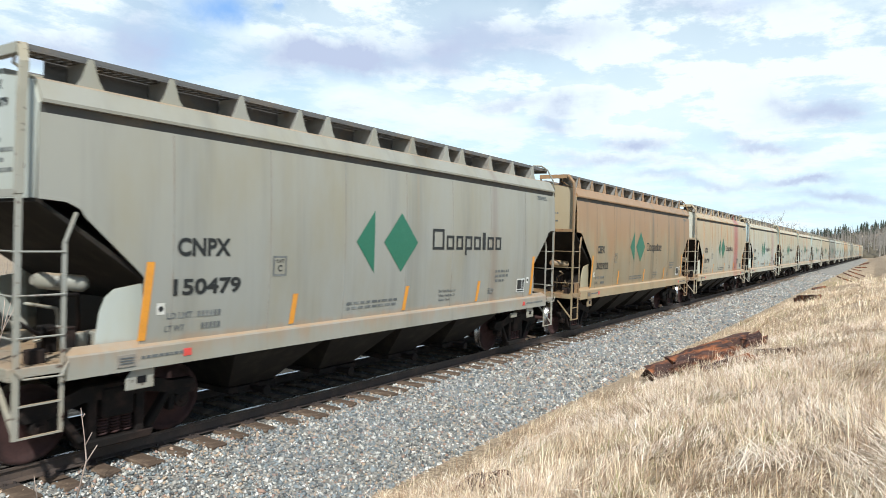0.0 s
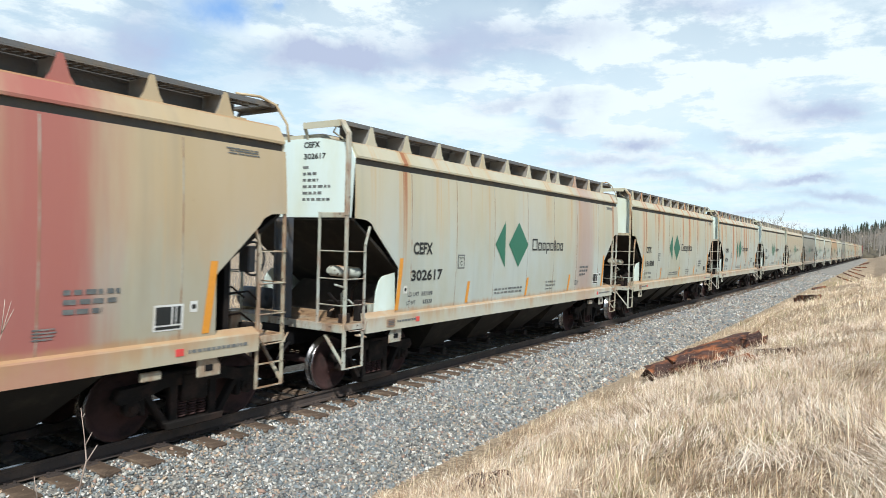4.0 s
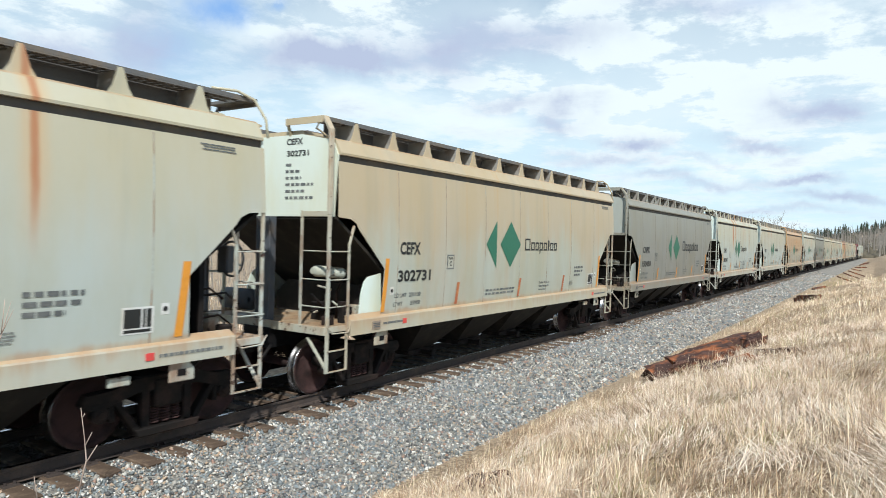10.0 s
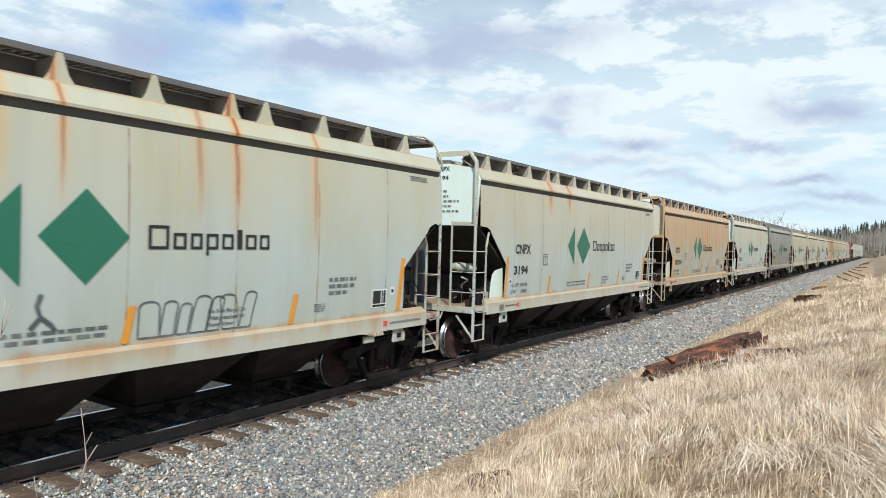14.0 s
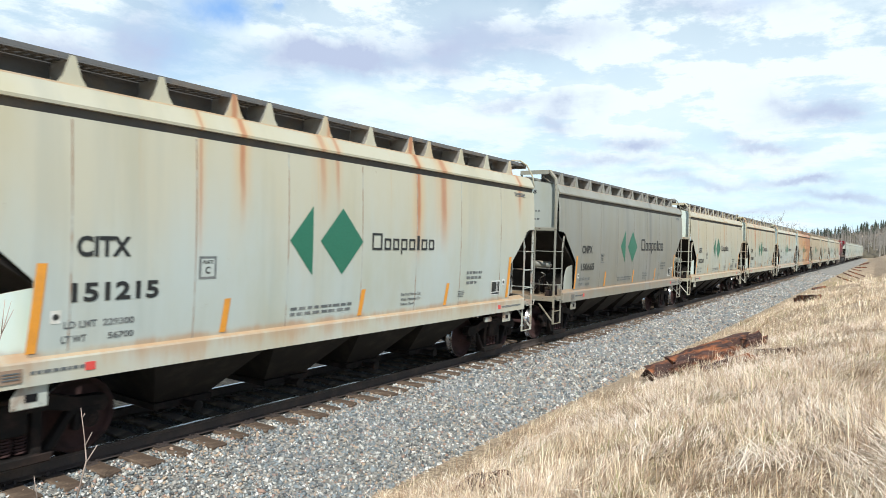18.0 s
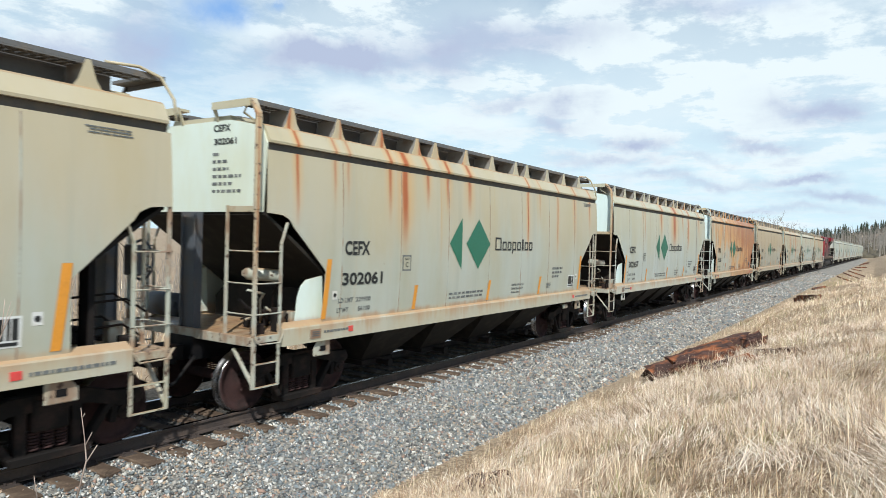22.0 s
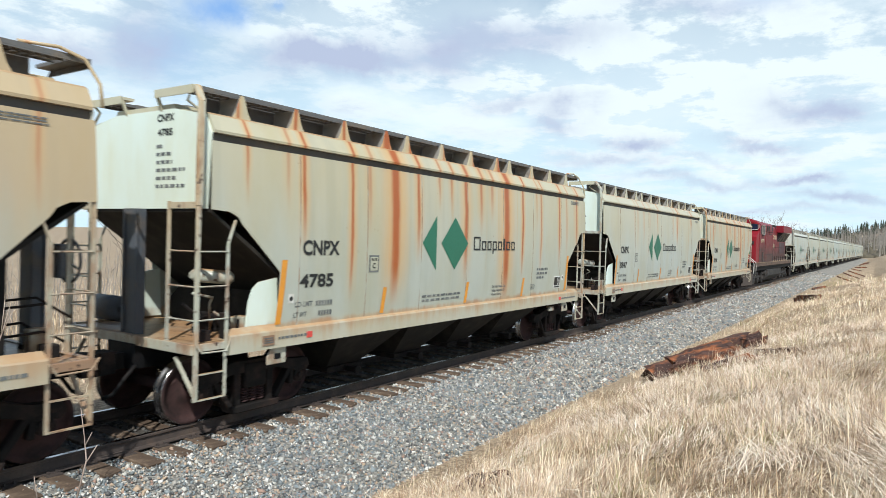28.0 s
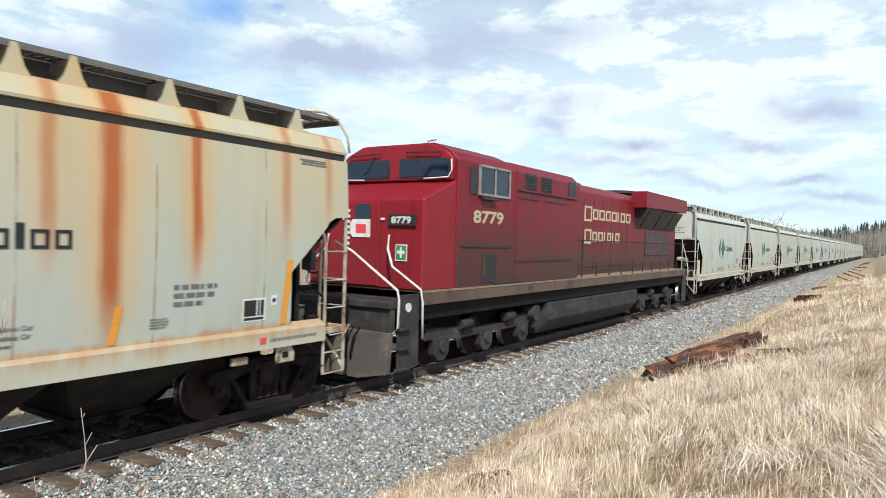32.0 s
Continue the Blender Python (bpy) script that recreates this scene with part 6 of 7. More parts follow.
def bed_z(w):
    pts = ((-3.9, -0.95), (-3.3, -0.72), (-1.65, -0.24), (-1.3, -0.21), (1.3, -0.21), (1.65, -0.24), (3.45, -0.68), (3.9, -0.95))
    return np.interp(w, [p[0] for p in pts], [p[1] for p in pts])


def stone_material():
    mt, nt, b = material("ballast_stone", 0.85)
    g = nt.nodes.new("ShaderNodeNewGeometry")
    ramp = nt.nodes.new("ShaderNodeValToRGB")
    ramp.color_ramp.interpolation = "CONSTANT"
    cols = ((0.0, (0.085, 0.088, 0.088)), (0.16, (0.17, 0.195, 0.195)), (0.34, (0.36, 0.345, 0.305)), (0.52, (0.58, 0.56, 0.50)), (0.63, (0.24, 0.28, 0.29)), (0.78, (0.47, 0.35, 0.24)), (0.87, (0.76, 0.74, 0.68)), (0.94, (0.36, 0.23, 0.17)))
    el = ramp.color_ramp.elements
    el[0].position, el[0].color = cols[0][0], (*cols[0][1], 1)
    el[1].position, el[1].color = cols[1][0], (*cols[1][1], 1)
    for p, c in cols[2:]:
        e = el.new(p)
        e.color = (*c, 1)
    nt.links.new(g.outputs["Random Per Island"], ramp.inputs["Fac"])
    cool = step_n(nt, noise_n(nt, 0.7, detail=3, seed=5.0), 0.46, 0.62)
    n = noise_n(nt, 60.0, detail=4)
    col = mixc(nt, math_n(nt, "MULTIPLY", step_n(nt, n, 0.4, 0.7), 0.4), ramp.outputs["Color"], (0.22, 0.20, 0.18))
    col = mixc(nt, math_n(nt, "MULTIPLY", cool, 0.20), col, (0.22, 0.27, 0.31))
    tc = nt.nodes.new("ShaderNodeTexCoord")
    sepo = nt.nodes.new("ShaderNodeSeparateXYZ")
    nt.links.new(tc.outputs["Object"], sepo.inputs[0])
    # stones near the track's middle darkened too, as painted shade under the train
    track_shade = step_n(nt, math_n(nt, "ABSOLUTE", sepo.outputs[1]), 1.0, 0.6)
    col = mixc(nt, math_n(nt, "MULTIPLY", track_shade, 0.85), col, (0.048, 0.042, 0.037))
    nt.links.new(col, b.inputs["Base Color"])
    bump_n(nt, b, n, 0.4, 0.004)
    return mt


def make_stones():
    rs = np.random.RandomState(4)
    mat = stone_material()
    xs, ws, sz = [], [], []
    # the lit shoulder, thick near the camera and thinner with distance
    for x0, x1, per, size in ((1.2, 6, 1150, 0.0255), (6, 11, 900, 0.027), (11, 18, 480, 0.033), (18, 30, 260, 0.038), (30, 45, 130, 0.044), (45, 65, 60, 0.050), (65, 100, 22, 0.060)):
        n = int((x1 - x0) * 2.75 * per)
        xs.append(rs.uniform(x0, x1, n))
        ws.append(rs.uniform(0.92, 3.67, n) + rs.normal(0, 0.08, n))
        sz.append(size * rs.lognormal(0, 0.28, n))
    # between the rails
    n = 9000
    xs.append(rs.uniform(-1, 26, n))
    ws.append(rs.uniform(-1.6, 0.95, n))
    sz.append(0.032 * rs.lognormal(0, 0.25, n))
    x, w, s = np.concatenate(xs), np.concatenate(ws), np.concatenate(sz)
    z = bed_z(w) + rs.uniform(-0.012, 0.022, len(x))
    keep = ~((np.abs(np.abs(w) - 0.7545) < 0.12) & (z > -0.30))
    gapx = np.abs(x[:, None] - np.array(SLEEPERS)[None]).min(axis=1)
    keep &= ~((gapx < 0.125) & (np.abs(w) < 1.37) & (rs.uniform(0, 1, len(x)) < np.where(w > 1.0, 0.80, 0.93)))
    x, w, s, z = x[keep], w[keep], s[keep], z[keep]
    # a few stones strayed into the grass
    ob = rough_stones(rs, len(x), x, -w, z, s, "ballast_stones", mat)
    tagged(ob, "loose grey, white and tan crushed ballast stones", "ballast", kind="stuff")


def straw_material(name, tones):
    mt, nt, b = material(name, 0.75)
    g = nt.nodes.new("ShaderNodeNewGeometry")
    ramp = nt.nodes.new("ShaderNodeValToRGB")
    el = ramp.color_ramp.elements
    el[0].position, el[0].color = 0.0, (*tones[0], 1)
    el[1].position, el[1].color = 1.0, (*tones[-1], 1)
    for i, c in enumerate(tones[1:-1]):
        e = el.new((i + 1) / (len(tones) - 1))
        e.color = (*c, 1)
    nt.links.new(g.outputs["Random Per Island"], ramp.inputs["Fac"])
    n = noise_n(nt, 0.9, detail=5)
    col = mixc(nt, math_n(nt, "MULTIPLY", step_n(nt, n, 0.50, 0.64), 0.55), ramp.outputs["Color"], (0.42, 0.285, 0.175))
    tuft = noise_n(nt, 3.2, detail=4, seed=3.0)
    col = mixc(nt, math_n(nt, "MULTIPLY", step_n(nt, tuft, 0.50, 0.60), 0.72), col, (0.27, 0.175, 0.105))
    olive = noise_n(nt, 1.4, detail=4, seed=8.0)
    col = mixc(nt, math_n(nt, "MULTIPLY", step_n(nt, olive, 0.60, 0.72), 0.5), col, (0.38, 0.35, 0.16))
    nt.links.new(col, b.inputs["Base Color"])
    b.inputs["Specular IOR Level"].default_value = 0.25
    return mt


def blades(rs, x, y, z, length, width, lean, heading, name, mat, rise=1.0):
    """Bent grass blades, four joints each, in one mesh."""
    n = len(x)
    d = np.stack([np.cos(heading), np.sin(heading)], 1)
    side = np.stack([-d[:, 1], d[:, 0]], 1)
    P = np.zeros((n, 7, 3))
    for k, (t, wd) in enumerate(((0, 1.0), (0.4, 0.85), (0.75, 0.6), (1.0, 0.0))):
        bend = lean * t ** 1.6
        h = length * (t - 0.32 * np.clip(lean, 0, 1.6) * t ** 2)
        c = np.stack([x + d[:, 0] * length * bend * 0.75, y + d[:, 1] * length * bend * 0.75, z + np.maximum(h * rise, 0.015)], 1)
        off = np.concatenate([side * (width * wd * 0.5)[:, None], np.zeros((n, 1))], 1)
        if k < 3:
            P[:, 2 * k], P[:, 2 * k + 1] = c - off, c + off
        else:
            P[:, 6] = c
    F4 = np.array([(0, 1, 3, 2), (2, 3, 5, 4)])
    idx = 7 * np.arange(n)[:, None]
    loops = np.concatenate([idx + F4[0], idx + F4[1], idx + np.array([4, 5, 6])], 1).reshape(-1)
    tot = np.tile([4, 4, 3], n)
    me = bpy.data.meshes.new(name)
    me.vertices.add(n * 7)
    me.vertices.foreach_set("co", P.reshape(-1))
    me.loops.add(len(loops))
    me.loops.foreach_set("vertex_index", loops.astype(np.int32))
    me.polygons.add(3 * n)
    me.polygons.foreach_set("loop_start", np.concatenate([[0], np.cumsum(tot)[:-1]]).astype(np.int32))
    me.update(calc_edges=True)
    me.materials.append(mat)
    return new(name, me)


def bank_z(x, w):
    """Ground height for arrays."""
    return np.array([ground_z(a, -b) for a, b in zip(x, w)])


def make_grass():
    rs = np.random.RandomState(9)
    straw = straw_material("dry_straw", ((0.24, 0.155, 0.095), (0.74, 0.58, 0.39), (0.94, 0.79, 0.57), (0.44, 0.31, 0.20), (1.0, 0.90, 0.70), (0.60, 0.41, 0.31)))
    green = straw_material("new_grass", ((0.20, 0.21, 0.075), (0.30, 0.29, 0.12), (0.42, 0.37, 0.17)))
    X, W, S, H, T = [], [], [], [], []
    for x0, x1, per, scale in ((1.5, 6, 1900, 0.85), (6, 12, 1150, 0.95), (12, 22, 360, 1.15), (22, 45, 110, 1.5), (45, 110, 22, 2.6)):
        wid = 9.0 if x1 < 30 else 14.0
        n = int((x1 - x0) * (wid - 3.0) * per)
        # tufts: blades gather round clump centres
        m = max(20, n // 46)
        cx, cw = rs.uniform(x0, x1, m), 3.2 + (wid - 3.0) * rs.uniform(0, 1, m)
        j = rs.randint(0, m, n)
        turn = rs.normal(0, 1.0, m)[j]
        x, w = cx[j] + rs.normal(0, 0.15 * scale, n), cw[j] + rs.normal(0, 0.15 * scale, n)
        edge = 3.72 + 0.22 * np.sin(x * 1.7) + 0.15 * np.sin(x * 4.1 + 1)
        ok = w > edge
        # nothing behind the camera's shoulders or under its feet
        ok &= ~((np.hypot(x, w - 8.787) < 1.7))
        tall = rs.lognormal(0, 0.32, m)[j]
        X.append(x[ok]), W.append(w[ok]), S.append(np.full(ok.sum(), scale)), H.append(turn[ok]), T.append(tall[ok])
    x, w, sc = np.concatenate(X), np.concatenate(W), np.concatenate(S)
    n = len(x)
    z = bank_z(x, w) - 0.02
    patch = np.array([noise.noise(Vector((a * 0.45, b * 0.45, 7.0))) for a, b in zip(x, w)])
    length = np.clip(np.concatenate(T) * rs.lognormal(-1.82, 0.42, n), 0.04, 0.55) * (1 + 0.35 * patch) * (0.85 + 0.15 * sc)
    length *= np.clip(0.45 + (w - 3.5) * 0.35, 0.45, 1.0)
    # flattened round the old timber
    near = (x > 14) & (x < 20) & (np.abs(w - 4.35 - (x - 15.5) * 0.57) < 0.75)
    length = np.where(near, length * 0.42, length)
    lean = np.clip(rs.normal(0.95, 0.5, n), 0.05, 1.8)
    heading = np.concatenate(H) + rs.normal(0.0, 0.6, n) - 0.6 + 2.2 * patch
    width = rs.uniform(0.0045, 0.0105, n) * sc ** 1.15
    isgreen = (np.abs(patch + 0.20) < 0.09) & (rs.uniform(0, 1, n) < 0.30) | (np.abs(patch - 0.28) < 0.07) & (x > 11) & (rs.uniform(0, 1, n) < 0.35) | (x > 66) & (x < 105) & (w < 6.5) & (rs.uniform(0, 1, n) < 0.6)
    for sel, name, mat, label in ((~isgreen, "dry_grass", straw, "bent dry straw-coloured grass on the bank"), (isgreen, "green_grass", green, "sparse new green grass among the straw")):
        ob = blades(rs, x[sel], -w[sel], z[sel], length[sel], width[sel], lean[sel], heading[sel], name, mat)
        tagged(ob, label, "grass", kind="stuff")
    # last year's growth, pressed flat in tangles
    m = 30000
    x = 2.0 + 17 * rs.uniform(0, 1, m) ** 1.4
    w = 4.4 + 5.6 * rs.uniform(0, 1, m)
    ok = (np.hypot(x, w - 8.787) > 1.9) & (np.array([noise.noise(Vector((a * 0.8, b * 0.8, 2.0))) for a, b in zip(x, w)]) > -0.15)
    x, w = x[ok], w[ok]
    m = len(x)
    swirl = np.array([noise.noise(Vector((a * 0.5, b * 0.5, 12.0))) for a, b in zip(x, w)])
    pale = straw_material("bleached_straw", ((0.52, 0.41, 0.31), (0.84, 0.73, 0.58), (0.93, 0.86, 0.73), (0.60, 0.43, 0.33), (0.80, 0.66, 0.50)))
    ob = blades(rs, x, -w, bank_z(x, w) + rs.uniform(0.0, 0.09, m), rs.uniform(0.16, 0.46, m), rs.uniform(0.005, 0.010, m), rs.uniform(0.8, 1.7, m), 5.0 * swirl + rs.normal(0, 0.6, m), "matted_grass", pale, 0.6)
    tagged(ob, "bleached matted grass lying in tangles", "grass", kind="stuff")
    thatch = straw_material("brown_thatch", ((0.16, 0.10, 0.065), (0.26, 0.17, 0.105), (0.34, 0.24, 0.15)))
    m = 9000
    x = 2.0 + 30 * rs.uniform(0, 1, m) ** 1.5
    w = 3.75 + rs.gamma(1.6, 1.1, m)
    ok = (np.hypot(x, w - 8.787) > 1.9) & (w < 9.5) & (np.array([noise.noise(Vector((a * 0.7, b * 0.9, 22.0))) for a, b in zip(x, w)]) > 0.02)
    x, w = x[ok], w[ok]
    m = len(x)
    ob = blades(rs, x, -w, bank_z(x, w) - 0.01, rs.uniform(0.08, 0.26, m), rs.uniform(0.006, 0.012, m), rs.uniform(0.3, 1.6, m), rs.uniform(0, 6.28, m), "thatch", thatch)
    tagged(ob, "brown dead thatch at the edge of the ballast", "grass", kind="stuff")
    # tall dry stalks
    m = 1500
    x = rs.uniform(2.5, 26, m)
    w = rs.uniform(3.9, 9.6, m)
    ok = np.hypot(x, w - 8.787) > 2.2
    x, w = x[ok], w[ok]
    m = len(x)
    ob = blades(rs, x, -w, bank_z(x, w) - 0.02, rs.uniform(0.22, 0.55, m), rs.uniform(0.004, 0.008, m), rs.uniform(0.05, 0.7, m), rs.uniform(-1, 2, m), "grass_stalks", straw)
    tagged(ob, "tall pale dead grass stalks", "grass", kind="stuff")
    # the far side of the track and the field behind it
    m = 26000
    x, w = rs.uniform(-4, 70, m), -rs.gamma(2.0, 6.0, m) - 3.9
    ob = blades(rs, x, -w, np.full(m, -0.93), rs.uniform(0.25, 0.7, m), rs.uniform(0.012, 0.03, m), rs.uniform(0.1, 1.2, m), rs.uniform(0, 6.28, m), "field_grass", straw)
    tagged(ob, "dry field grass behind the track", "grass", kind="stuff")


def timber_material():
    mt, nt, b = material("rotting_timber", 0.9)
    g = noise_n(nt, 9.0, (0.25, 1, 1), 6, 0.65)
    big = noise_n(nt, 2.2, (0.6, 1, 1), 4, 0.6, 3.0)
    col = mixc(nt, step_n(nt, g, 0.35, 0.7), (0.034, 0.017, 0.014), (0.115, 0.058, 0.042))
    col = mixc(nt, math_n(nt, "MULTIPLY", step_n(nt, big, 0.48, 0.60), 0.85), col, (0.34, 0.115, 0.040))
    nt.links.new(col, b.inputs["Base Color"])
    bump_n(nt, b, g, 0.9, 0.03)
    return mt


M_OLDTIE = timber_material()


def old_tie(p, q, wd, ht, label, seed, roll=0.0, category="timber"):
    """A discarded, rotten sleeper from p to q: split ends, ragged edges."""
    rnd = random.Random(seed)
    p, q = Vector(p), Vector(q)
    ln = (q - p).length
    bm = bmesh.new()
    n = 14
    rings = []
    for i in range(n + 1):
        t = i / n
        ring = []
        for k in range(8):
            a = (k + 0.5) * math.pi / 4
            u = max(-1, min(1, 2.2 * math.cos(a))) * wd / 2
            v = max(-1, min(1, 2.2 * math.sin(a))) * ht / 2
            e = 0.06 if i in (0, n) else 0.022
            jag = rnd.uniform(-0.10, 0.10) if i in (0, n) else rnd.uniform(-0.02, 0.02)
            ring.append(bm.verts.new((t * ln + jag, u + rnd.uniform(-e, e) * wd * 1.6, v + rnd.uniform(-e, e) * ht * 1.6)))
        rings.append(ring)
    for a, b in zip(rings, rings[1:]):
        for k in range(8):
            bm.faces.new((a[k], a[(k + 1) % 8], b[(k + 1) % 8], b[k]))
    bm.faces.new(rings[0][::-1])
    bm.faces.new(rings[-1])
    ob = new("old_sleeper", finish(bm, M_OLDTIE))
    d = (q - p).normalized()
    ob.matrix_basis = Matrix.Translation(p) @ d.to_track_quat("X", "Z").to_matrix().to_4x4() @ pose(0, 0, 0, roll)
    tagged(ob, label, category, "discarded sleepers beside the track")
    return ob


def bank(x, w, up=0.0):
    return (x, -w, ground_z(x, -w) + up)


def make_timber():
    old_tie(bank(15.15, 4.42, 0.12), bank(15.75, 4.98, 0.16), 0.36, 0.36, "broken dark timber end on the bank", 2, 38)
    old_tie(bank(15.45, 4.85, 0.18), bank(16.35, 5.95, 0.16), 0.42, 0.42, "large rotten dark-brown timber on the bank", 1, 12)
    old_tie(bank(16.30, 4.95, 0.26), bank(17.95, 5.95, 0.30), 0.36, 0.34, "rust-brown split timber lying behind another", 3, -6)
    old_tie(bank(17.55, 5.98, 0.18), bank(17.85, 6.30, 0.22), 0.32, 0.32, "weathered rust-brown timber end", 4, 10)
    old_tie(bank(14.95, 5.62, 0.02), bank(15.75, 6.42, 0.05), 0.24, 0.20, "grey-brown timber half buried in grass", 5)
    old_tie(bank(16.5, 6.42, 0.05), bank(16.1, 6.75, 0.05), 0.20, 0.16, "short dark plank in the grass", 6)
    old_tie(bank(15.8, 7.0, 0.04), bank(15.55, 7.25, 0.04), 0.24, 0.20, "short dark timber piece in the grass", 9)
    old_tie(bank(42.6, 4.85, 0.12), bank(39.9, 5.85, 0.10), 0.42, 0.40, "dark old timber at the edge of the ballast", 7)
    old_tie(bank(44.0, 4.5, 0.05), bank(42.7, 4.8, 0.05), 0.34, 0.26, "dark old timber at the edge of the ballast", 8)
    for i, (x, w, dx, dw) in enumerate(((60, 4.0, 1.0, 0.8), (93, 3.95, 0.3, 2.3), (108, 3.9, -0.4, 2.4), (121, 3.9, 0.5, 2.2), (135, 3.8, 2.0, 1.4), (148, 3.9, 0.8, 1.8), (170, 4.0, 2.0, 1.5), (190, 4.2, 2.2, 1.2))):
        old_tie(bank(x, w, 0.08), bank(x + dx, w + dw, 0.08), 0.25, 0.18, "discarded sleeper on the slope beside the ballast", 20 + i)


def twig(points, r, label, forks=()):
    bm = bmesh.new()
    tube(bm, points, [r * (1 - 0.7 * i / (len(points) - 1)) for i in range(len(points))], 6)
    for f in forks:
        tube(bm, f, [r * 0.6, r * 0.45, r * 0.25][:len(f)], 5)
    ob = new("bare_twig", finish(bm, M_TWIG, True))
    tagged(ob, label, "twig")


M_TWIG = worn("twig_bark", (0.45, 0.36, 0.30), (0.30, 0.22, 0.18), 0.8)
M_BARK = worn("grey_bark", (0.30, 0.27, 0.23), (0.20, 0.17, 0.14), 0.9)
M_PALEBARK = worn("pale_bark", (0.34, 0.31, 0.27), (0.20, 0.175, 0.15), 0.9)


def bare_tree(x, y, z, h, seed, mat, detail=3):
    """A leafless tree: tapered trunk, limbs and fine twigs."""
    rnd = random.Random(seed)
    top = new("bare_tree")
    top.matrix_basis = pose(x, y, z)
    bm = bmesh.new()
    pts = [Vector((0, 0, -0.2))]
    for i in range(6):
        pts.append(Vector((rnd.uniform(-0.05, 0.05) * h * 0.4, rnd.uniform(-0.05, 0.05) * h * 0.4, h * (i + 1) / 6)))
    r0 = 0.011 * h
    tube(bm, pts, [r0 * (1 - 0.14 * i) for i in range(7)], 7)
    part("trunk", bm, mat, top, smooth=True)
    bm = bmesh.new()

    def grow(p, d, ln, r, level):
        q = p + d * ln * 0.5 + Vector((rnd.uniform(-0.1, 0.1), rnd.uniform(-0.1, 0.1), 0.05)) * ln
        e = q + (d + Vector((0, 0, 0.25))).normalized() * ln * 0.5
        tube(bm, [p, q, e], [r, r * 0.7, r * 0.35], 4 if level else 5, False)
        if level < detail:
            for k in range(4 if level < 2 else 5):
                t = rnd.uniform(0.25, 1.0)
                b = p.lerp(q, t * 2) if t < 0.5 else q.lerp(e, t * 2 - 1)
                dd = (d + Vector((rnd.uniform(-1, 1), rnd.uniform(-1, 1), rnd.uniform(-0.2, 0.9)))).normalized()
                grow(b, dd, ln * rnd.uniform(0.35, 0.6), max(0.006, r * 0.5), level + 1)

    for i in range(12):
        t = rnd.uniform(0.3, 1.0)
        k = min(5, int(t * 6))
        p = pts[k].lerp(pts[k + 1], t * 6 - k)
        a = rnd.uniform(0, 6.283)
        grow(p, Vector((math.cos(a), math.sin(a), rnd.uniform(0.4, 1.2))).normalized(), h * rnd.uniform(0.16, 0.30), r0 * 0.32, 1)
    part("crown", bm, mat, top)
    tagged(top, "leafless grey-brown tree behind the track", "tree", "bare trees along the track")
    return top


def conifer_mesh(rnd, n=9):
    bm = bmesh.new()
    tube(bm, [(0, 0, 0), (0, 0, 0.98)], [0.02, 0.003], 5)
    for i in range(n):
        t = i / n
        z, r = 0.12 + 0.86 * t, 0.17 * (1 - t) ** 0.8 + 0.012
        k = 9
        for j in range(k):
            a = 2 * math.pi * (j + rnd.random()) / k
            rr = r * rnd.uniform(0.55, 1.15)
            c = Vector((math.cos(a), math.sin(a), 0))
            s = Vector((-c.y, c.x, 0)) * rr * 0.38
            v = [bm.verts.new(p) for p in (Vector((0, 0, z + 0.06)), c * rr * 0.6 + s + Vector((0, 0, z)), c * rr + Vector((0, 0, z - 0.05)), c * rr * 0.6 - s + Vector((0, 0, z)))]
            bm.faces.new(v)
    return bm


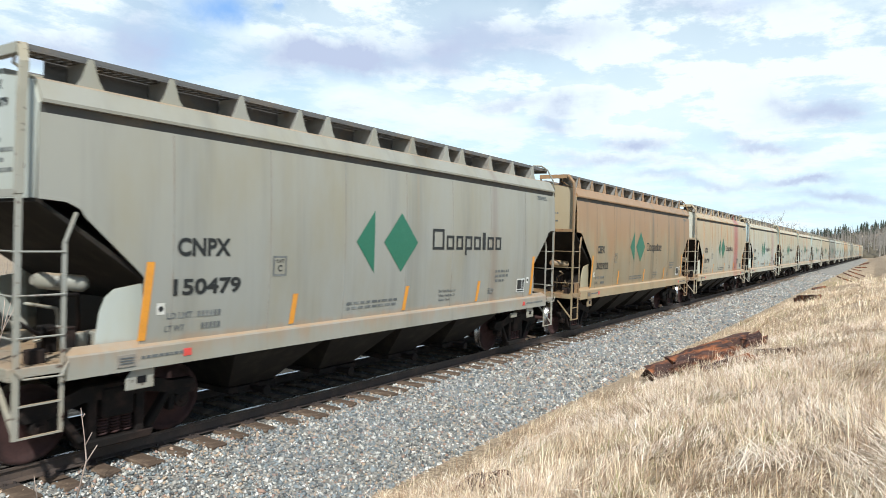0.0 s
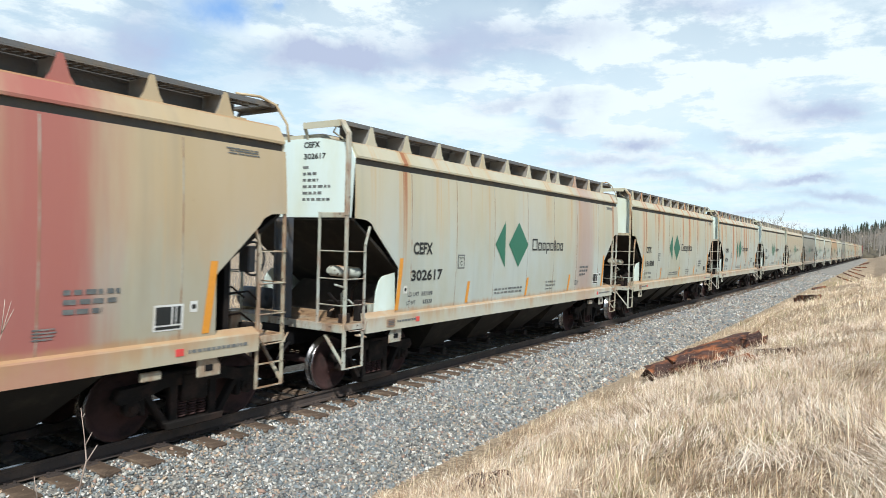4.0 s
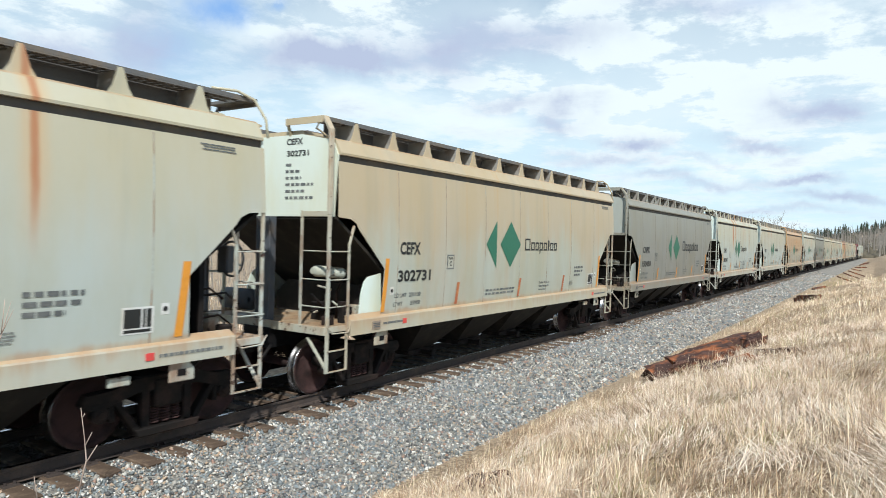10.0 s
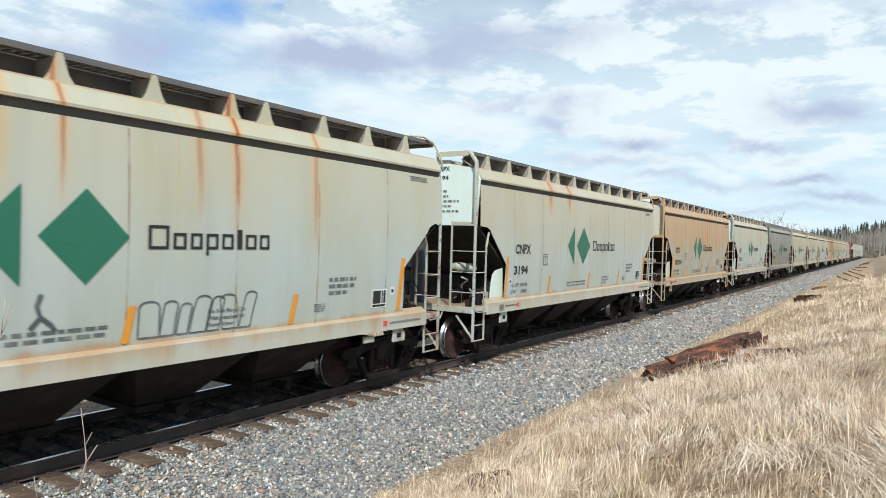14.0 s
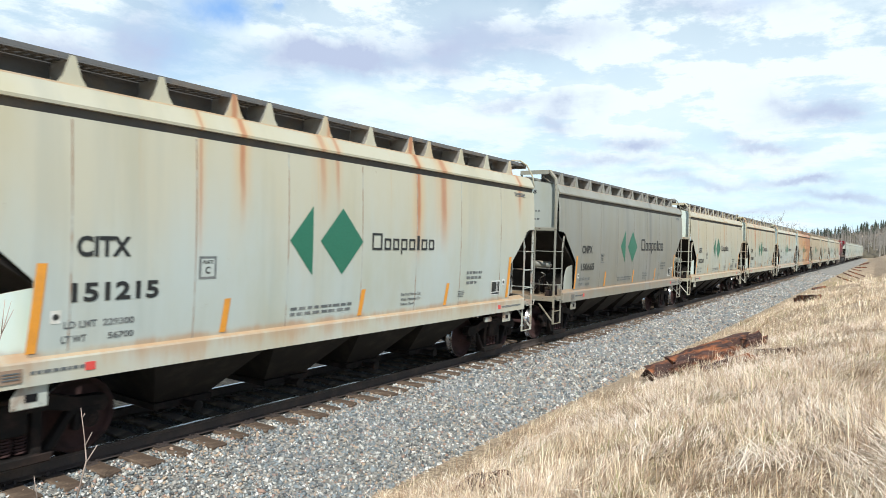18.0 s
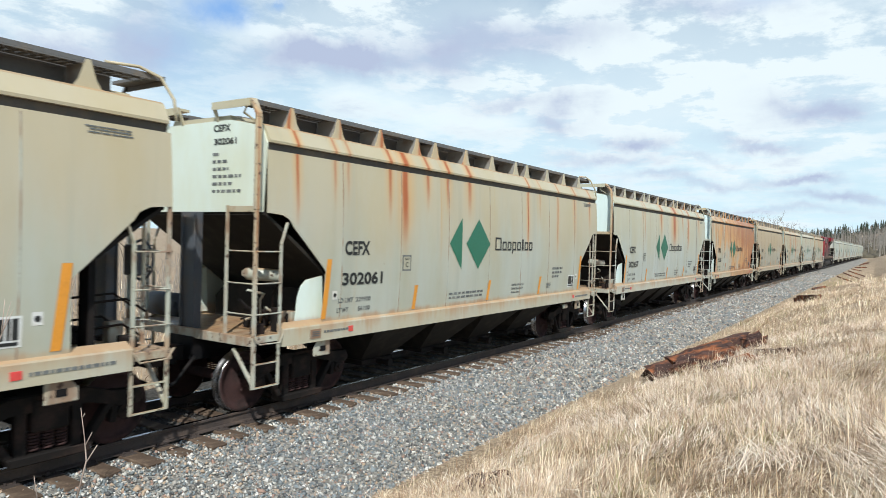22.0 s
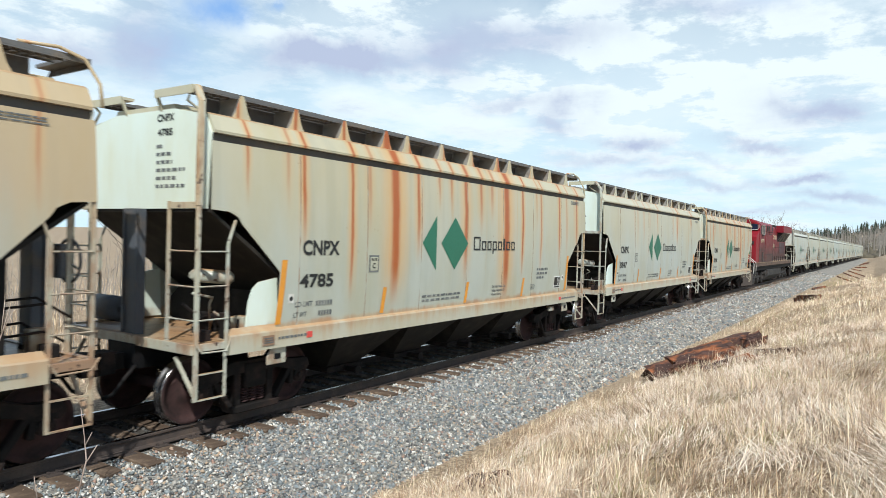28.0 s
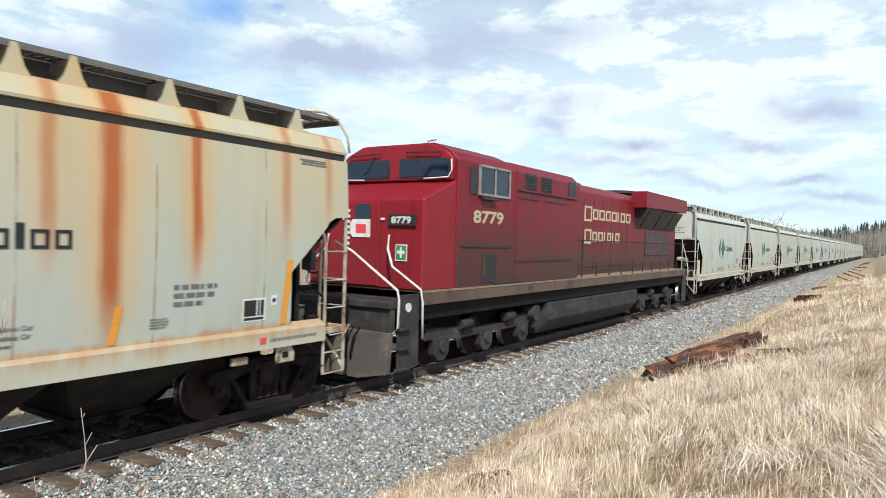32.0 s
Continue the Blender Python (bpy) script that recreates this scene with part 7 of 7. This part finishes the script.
def make_woods():
    rnd = random.Random(21)
    pine = worn("conifer_green", (0.028, 0.045, 0.026), (0.05, 0.065, 0.035), 0.9)
    # far conifers on the ridge, one piece of stuff
    bms = conifer_mesh(rnd)
    me0 = finish(bms, pine)
    co = np.empty(len(me0.vertices) * 3)
    me0.vertices.foreach_get("co", co)
    co = co.reshape(-1, 3)
    faces = [tuple(p.vertices) for p in me0.polygons]
    V, F, off = [], [], 0
    spots = []
    while len(spots) < 1150:
        x, y = rnd.uniform(720, 1350), rnd.uniform(-300, 200)
        dens = 0.06 + 0.94 * (noise.noise(Vector((x * 0.009, y * 0.016, 5.0))) > 0.0)
        if rnd.random() < dens:
            spots.append((x, y))
    for x, y in spots:
        h = rnd.uniform(6, 14)
        a = rnd.uniform(0, 6.28)
        r = np.array([[math.cos(a), -math.sin(a), 0], [math.sin(a), math.cos(a), 0], [0, 0, 1]])
        V.append(co @ r.T * np.array([h * 1.2, h * 1.2, h]) + np.array([x, y, ground_z(x, y) + hill_z(x, y) - 0.5]))
        F += [tuple(i + off for i in f) for f in faces]
        off += len(co)
    me = bpy.data.meshes.new("conifer_wood")
    me.from_pydata([tuple(v) for v in np.concatenate(V)], [], F)
    me.materials.append(pine)
    tagged(new("conifer_wood", me), "dark green conifers on a far ridge", "woods", kind="stuff")
    # a stand of bare aspen ahead, right of the track's end, and scrub on the hillside
    bm = bmesh.new()
    for i in range(1150):
        x = rnd.uniform(300, 640)
        y = rnd.uniform(-110, 6) if rnd.random() < 0.8 else rnd.uniform(6, 70)
        if x < 420 and y > -6:
            continue
        z = ground_z(x, y) + hill_z(x, y) - 0.3
        h = rnd.uniform(8, 13)
        lean = Vector((rnd.uniform(-0.6, 0.6), rnd.uniform(-0.6, 0.6), h))
        b = Vector((x, y, z))
        tube(bm, [b, b + lean], [0.17, 0.04], 4, False)
        for k in range(9):
            t = rnd.uniform(0.3, 1)
            p = b + lean * t
            tube(bm, [p, p + Vector((rnd.uniform(-1.6, 1.6), rnd.uniform(-1.6, 1.6), rnd.uniform(0.8, 2.6)))], [0.07, 0.02], 3, False)
    ob = new("aspen_stand", finish(bm, M_PALEBARK))
    tagged(ob, "stand of leafless pale aspens at the foot of the hill", "woods", kind="stuff")
    # brown brush over the slope
    rs = np.random.RandomState(31)
    m = 20000
    bxx, byy = 360 + 850 * rs.uniform(0, 1, m) ** 1.3, rs.uniform(-260, 160, m)
    keep = np.array([noise.noise(Vector((a * 0.012, b * 0.02, 9.0))) > -0.22 for a, b in zip(bxx, byy)])
    bxx, byy = bxx[keep], byy[keep]
    bz = np.array([ground_z(a, b) + hill_z(a, b) for a, b in zip(bxx, byy)])
    brush = worn("brush_brown", (0.125, 0.105, 0.075), (0.075, 0.08, 0.05), 0.95)
    ob = rough_stones(rs, len(bxx), bxx, byy, bz, rs.uniform(1.2, 3.0, len(bxx)), "hill_brush", brush)
    tagged(ob, "brown leafless brush on the far hillside", "woods", kind="stuff")
    # single trees close behind the train
    spots = [(173, 22, 10.2), (215, 26, 13.4), (257, 30, 16.6), (231, 24, 13.8), (320, 34, 19.2), (381, 38, 23.1), (352, 32, 20.5), (459, 40, 22.6), (561, 44, 23.5), (727, 50, 26.2), (210, 30, 10.7), (18, 21, 5.6), (9, 17, 5.2), (27, 20, 5.5), (36, 23, 5.8), (46, 24, 5.5), (2, 20, 5.0)]
    for i, (x, y, h) in enumerate(spots):
        bare_tree(x, y, -0.95, h * (0.78 if x > 100 else 1.0), 40 + i, M_BARK)
    # thicket seen between the cars
    bm = bmesh.new()
    for i in range(1500):
        x, y = rnd.uniform(-8, 60), rnd.uniform(9, 24)
        h = rnd.uniform(1.0, 3.4)
        b = Vector((x, y, -0.95))
        t = b + Vector((rnd.uniform(-0.4, 0.4), rnd.uniform(-0.4, 0.4), h))
        tube(bm, [b, b.lerp(t, 0.5) + Vector((rnd.uniform(-0.1, 0.1), rnd.uniform(-0.1, 0.1), 0)), t], [0.018, 0.012, 0.004], 3, False)
        for k in range(3):
            p = b.lerp(t, rnd.uniform(0.3, 0.9))
            tube(bm, [p, p + Vector((rnd.uniform(-0.5, 0.5), rnd.uniform(-0.5, 0.5), rnd.uniform(0.2, 0.7)))], [0.008, 0.003], 3, False)
    tagged(new("thicket", finish(bm, M_PALEBARK)), "leafless scrub behind the track", "shrubs", kind="stuff")


make_stones()
make_grass()
make_timber()
def make_twigs():
    twig([(3.767, -1.720, -0.207), (3.867, -1.720, 0.188), (3.837, -1.720, 0.469), (3.795, -1.720, 0.768)], 0.011, "thin leafless twig standing in the ballast", [[(3.867, -1.720, 0.170), (3.970, -1.740, 0.332)], [(3.846, -1.720, 0.346), (3.911, -1.740, 0.486)], [(3.821, -1.720, 0.666), (3.833, -1.730, 0.701)]])
    twig([(2.325, -3.200, 1.647), (2.391, -3.200, 1.863), (2.450, -3.200, 2.096)], 0.006, "bare forked twig beside the track", [[(2.383, -3.200, 1.846), (2.397, -3.220, 2.114)], [(2.391, -3.200, 1.863), (2.445, -3.250, 2.035)]])
    twig([(3.289, -1.900, -0.014), (3.253, -1.900, 0.236)], 0.008, "short dead stalk in the ballast")
    # dark lump added in place of a shadowy hole among the grass
    old_tie(bank(6.72, 4.80, -0.02), bank(6.58, 5.30, 0.02), 0.40, 0.34, "dark mound standing in for a shaded hole in the grass", 61, 15, "stump")


make_twigs()
make_woods()



def run(t):
    """Metres that the train has gone at t seconds: it gathers a little speed."""
    pts = ((0, 0.0), (1, 9.59), (2, 18.98), (3, 28.45), (6, 56.97), (7, 66.63), (8, 76.08), (9, 85.68), (10, 95.39), (11, 104.82), (12, 114.46), (13, 124.31), (14, 133.75), (16, 153.08), (17, 162.71), (18, 172.46), (19, 182.16), (20, 191.69), (21, 201.52), (22, 211.01), (23, 220.74), (25, 240.06), (28, 269.02), (32, 307.72))
    for (a, p), (b, q) in zip(pts, pts[1:]):
        if t <= b:
            return p + (q - p) * (t - a) / (b - a)
    return pts[-1][1]


def turned(o, metres):
    c = o.matrix_basis.translation
    return pose(c.x, c.y, c.z) @ Matrix.Rotation(-metres / 0.457, 4, "Y")


def motions():
    times = [0, 1, 2, 3, 6, 7, 8, 9, 10, 11, 12, 13, 14, 16, 17, 18, 19, 20, 21, 22, 23, 25, 28, 32]
    for thing, s, near in MOVING:
        walk(thing, [(t, on_track(s - run(t))) for t in times])
        if not near:
            continue
        # the wheels turn while they pass the camera
        for o in thing.children_recursive:
            if not o.name.startswith("wheelset"):
                continue
            x = o.matrix_basis.translation.x
            t0 = max(0.0, min(31.9, (s + x - 75.0) / 9.64))
            t1 = max(0.0, min(32.0, (s + x + 4.0) / 9.64))
            if t1 - t0 < 0.2:
                continue
            n = max(2, int((t1 - t0) / 0.0333))
            rows = [] if t0 == 0 else [(0.0, turned(o, 0.0))]
            rows += [(t0 + (t1 - t0) * k / n, turned(o, run(t0 + (t1 - t0) * k / n) - run(t0))) for k in range(n + 1)]
            if t1 < 32.0:
                rows.append((32.0, turned(o, run(t1) - run(t0))))
            walk(o, rows)


motions()
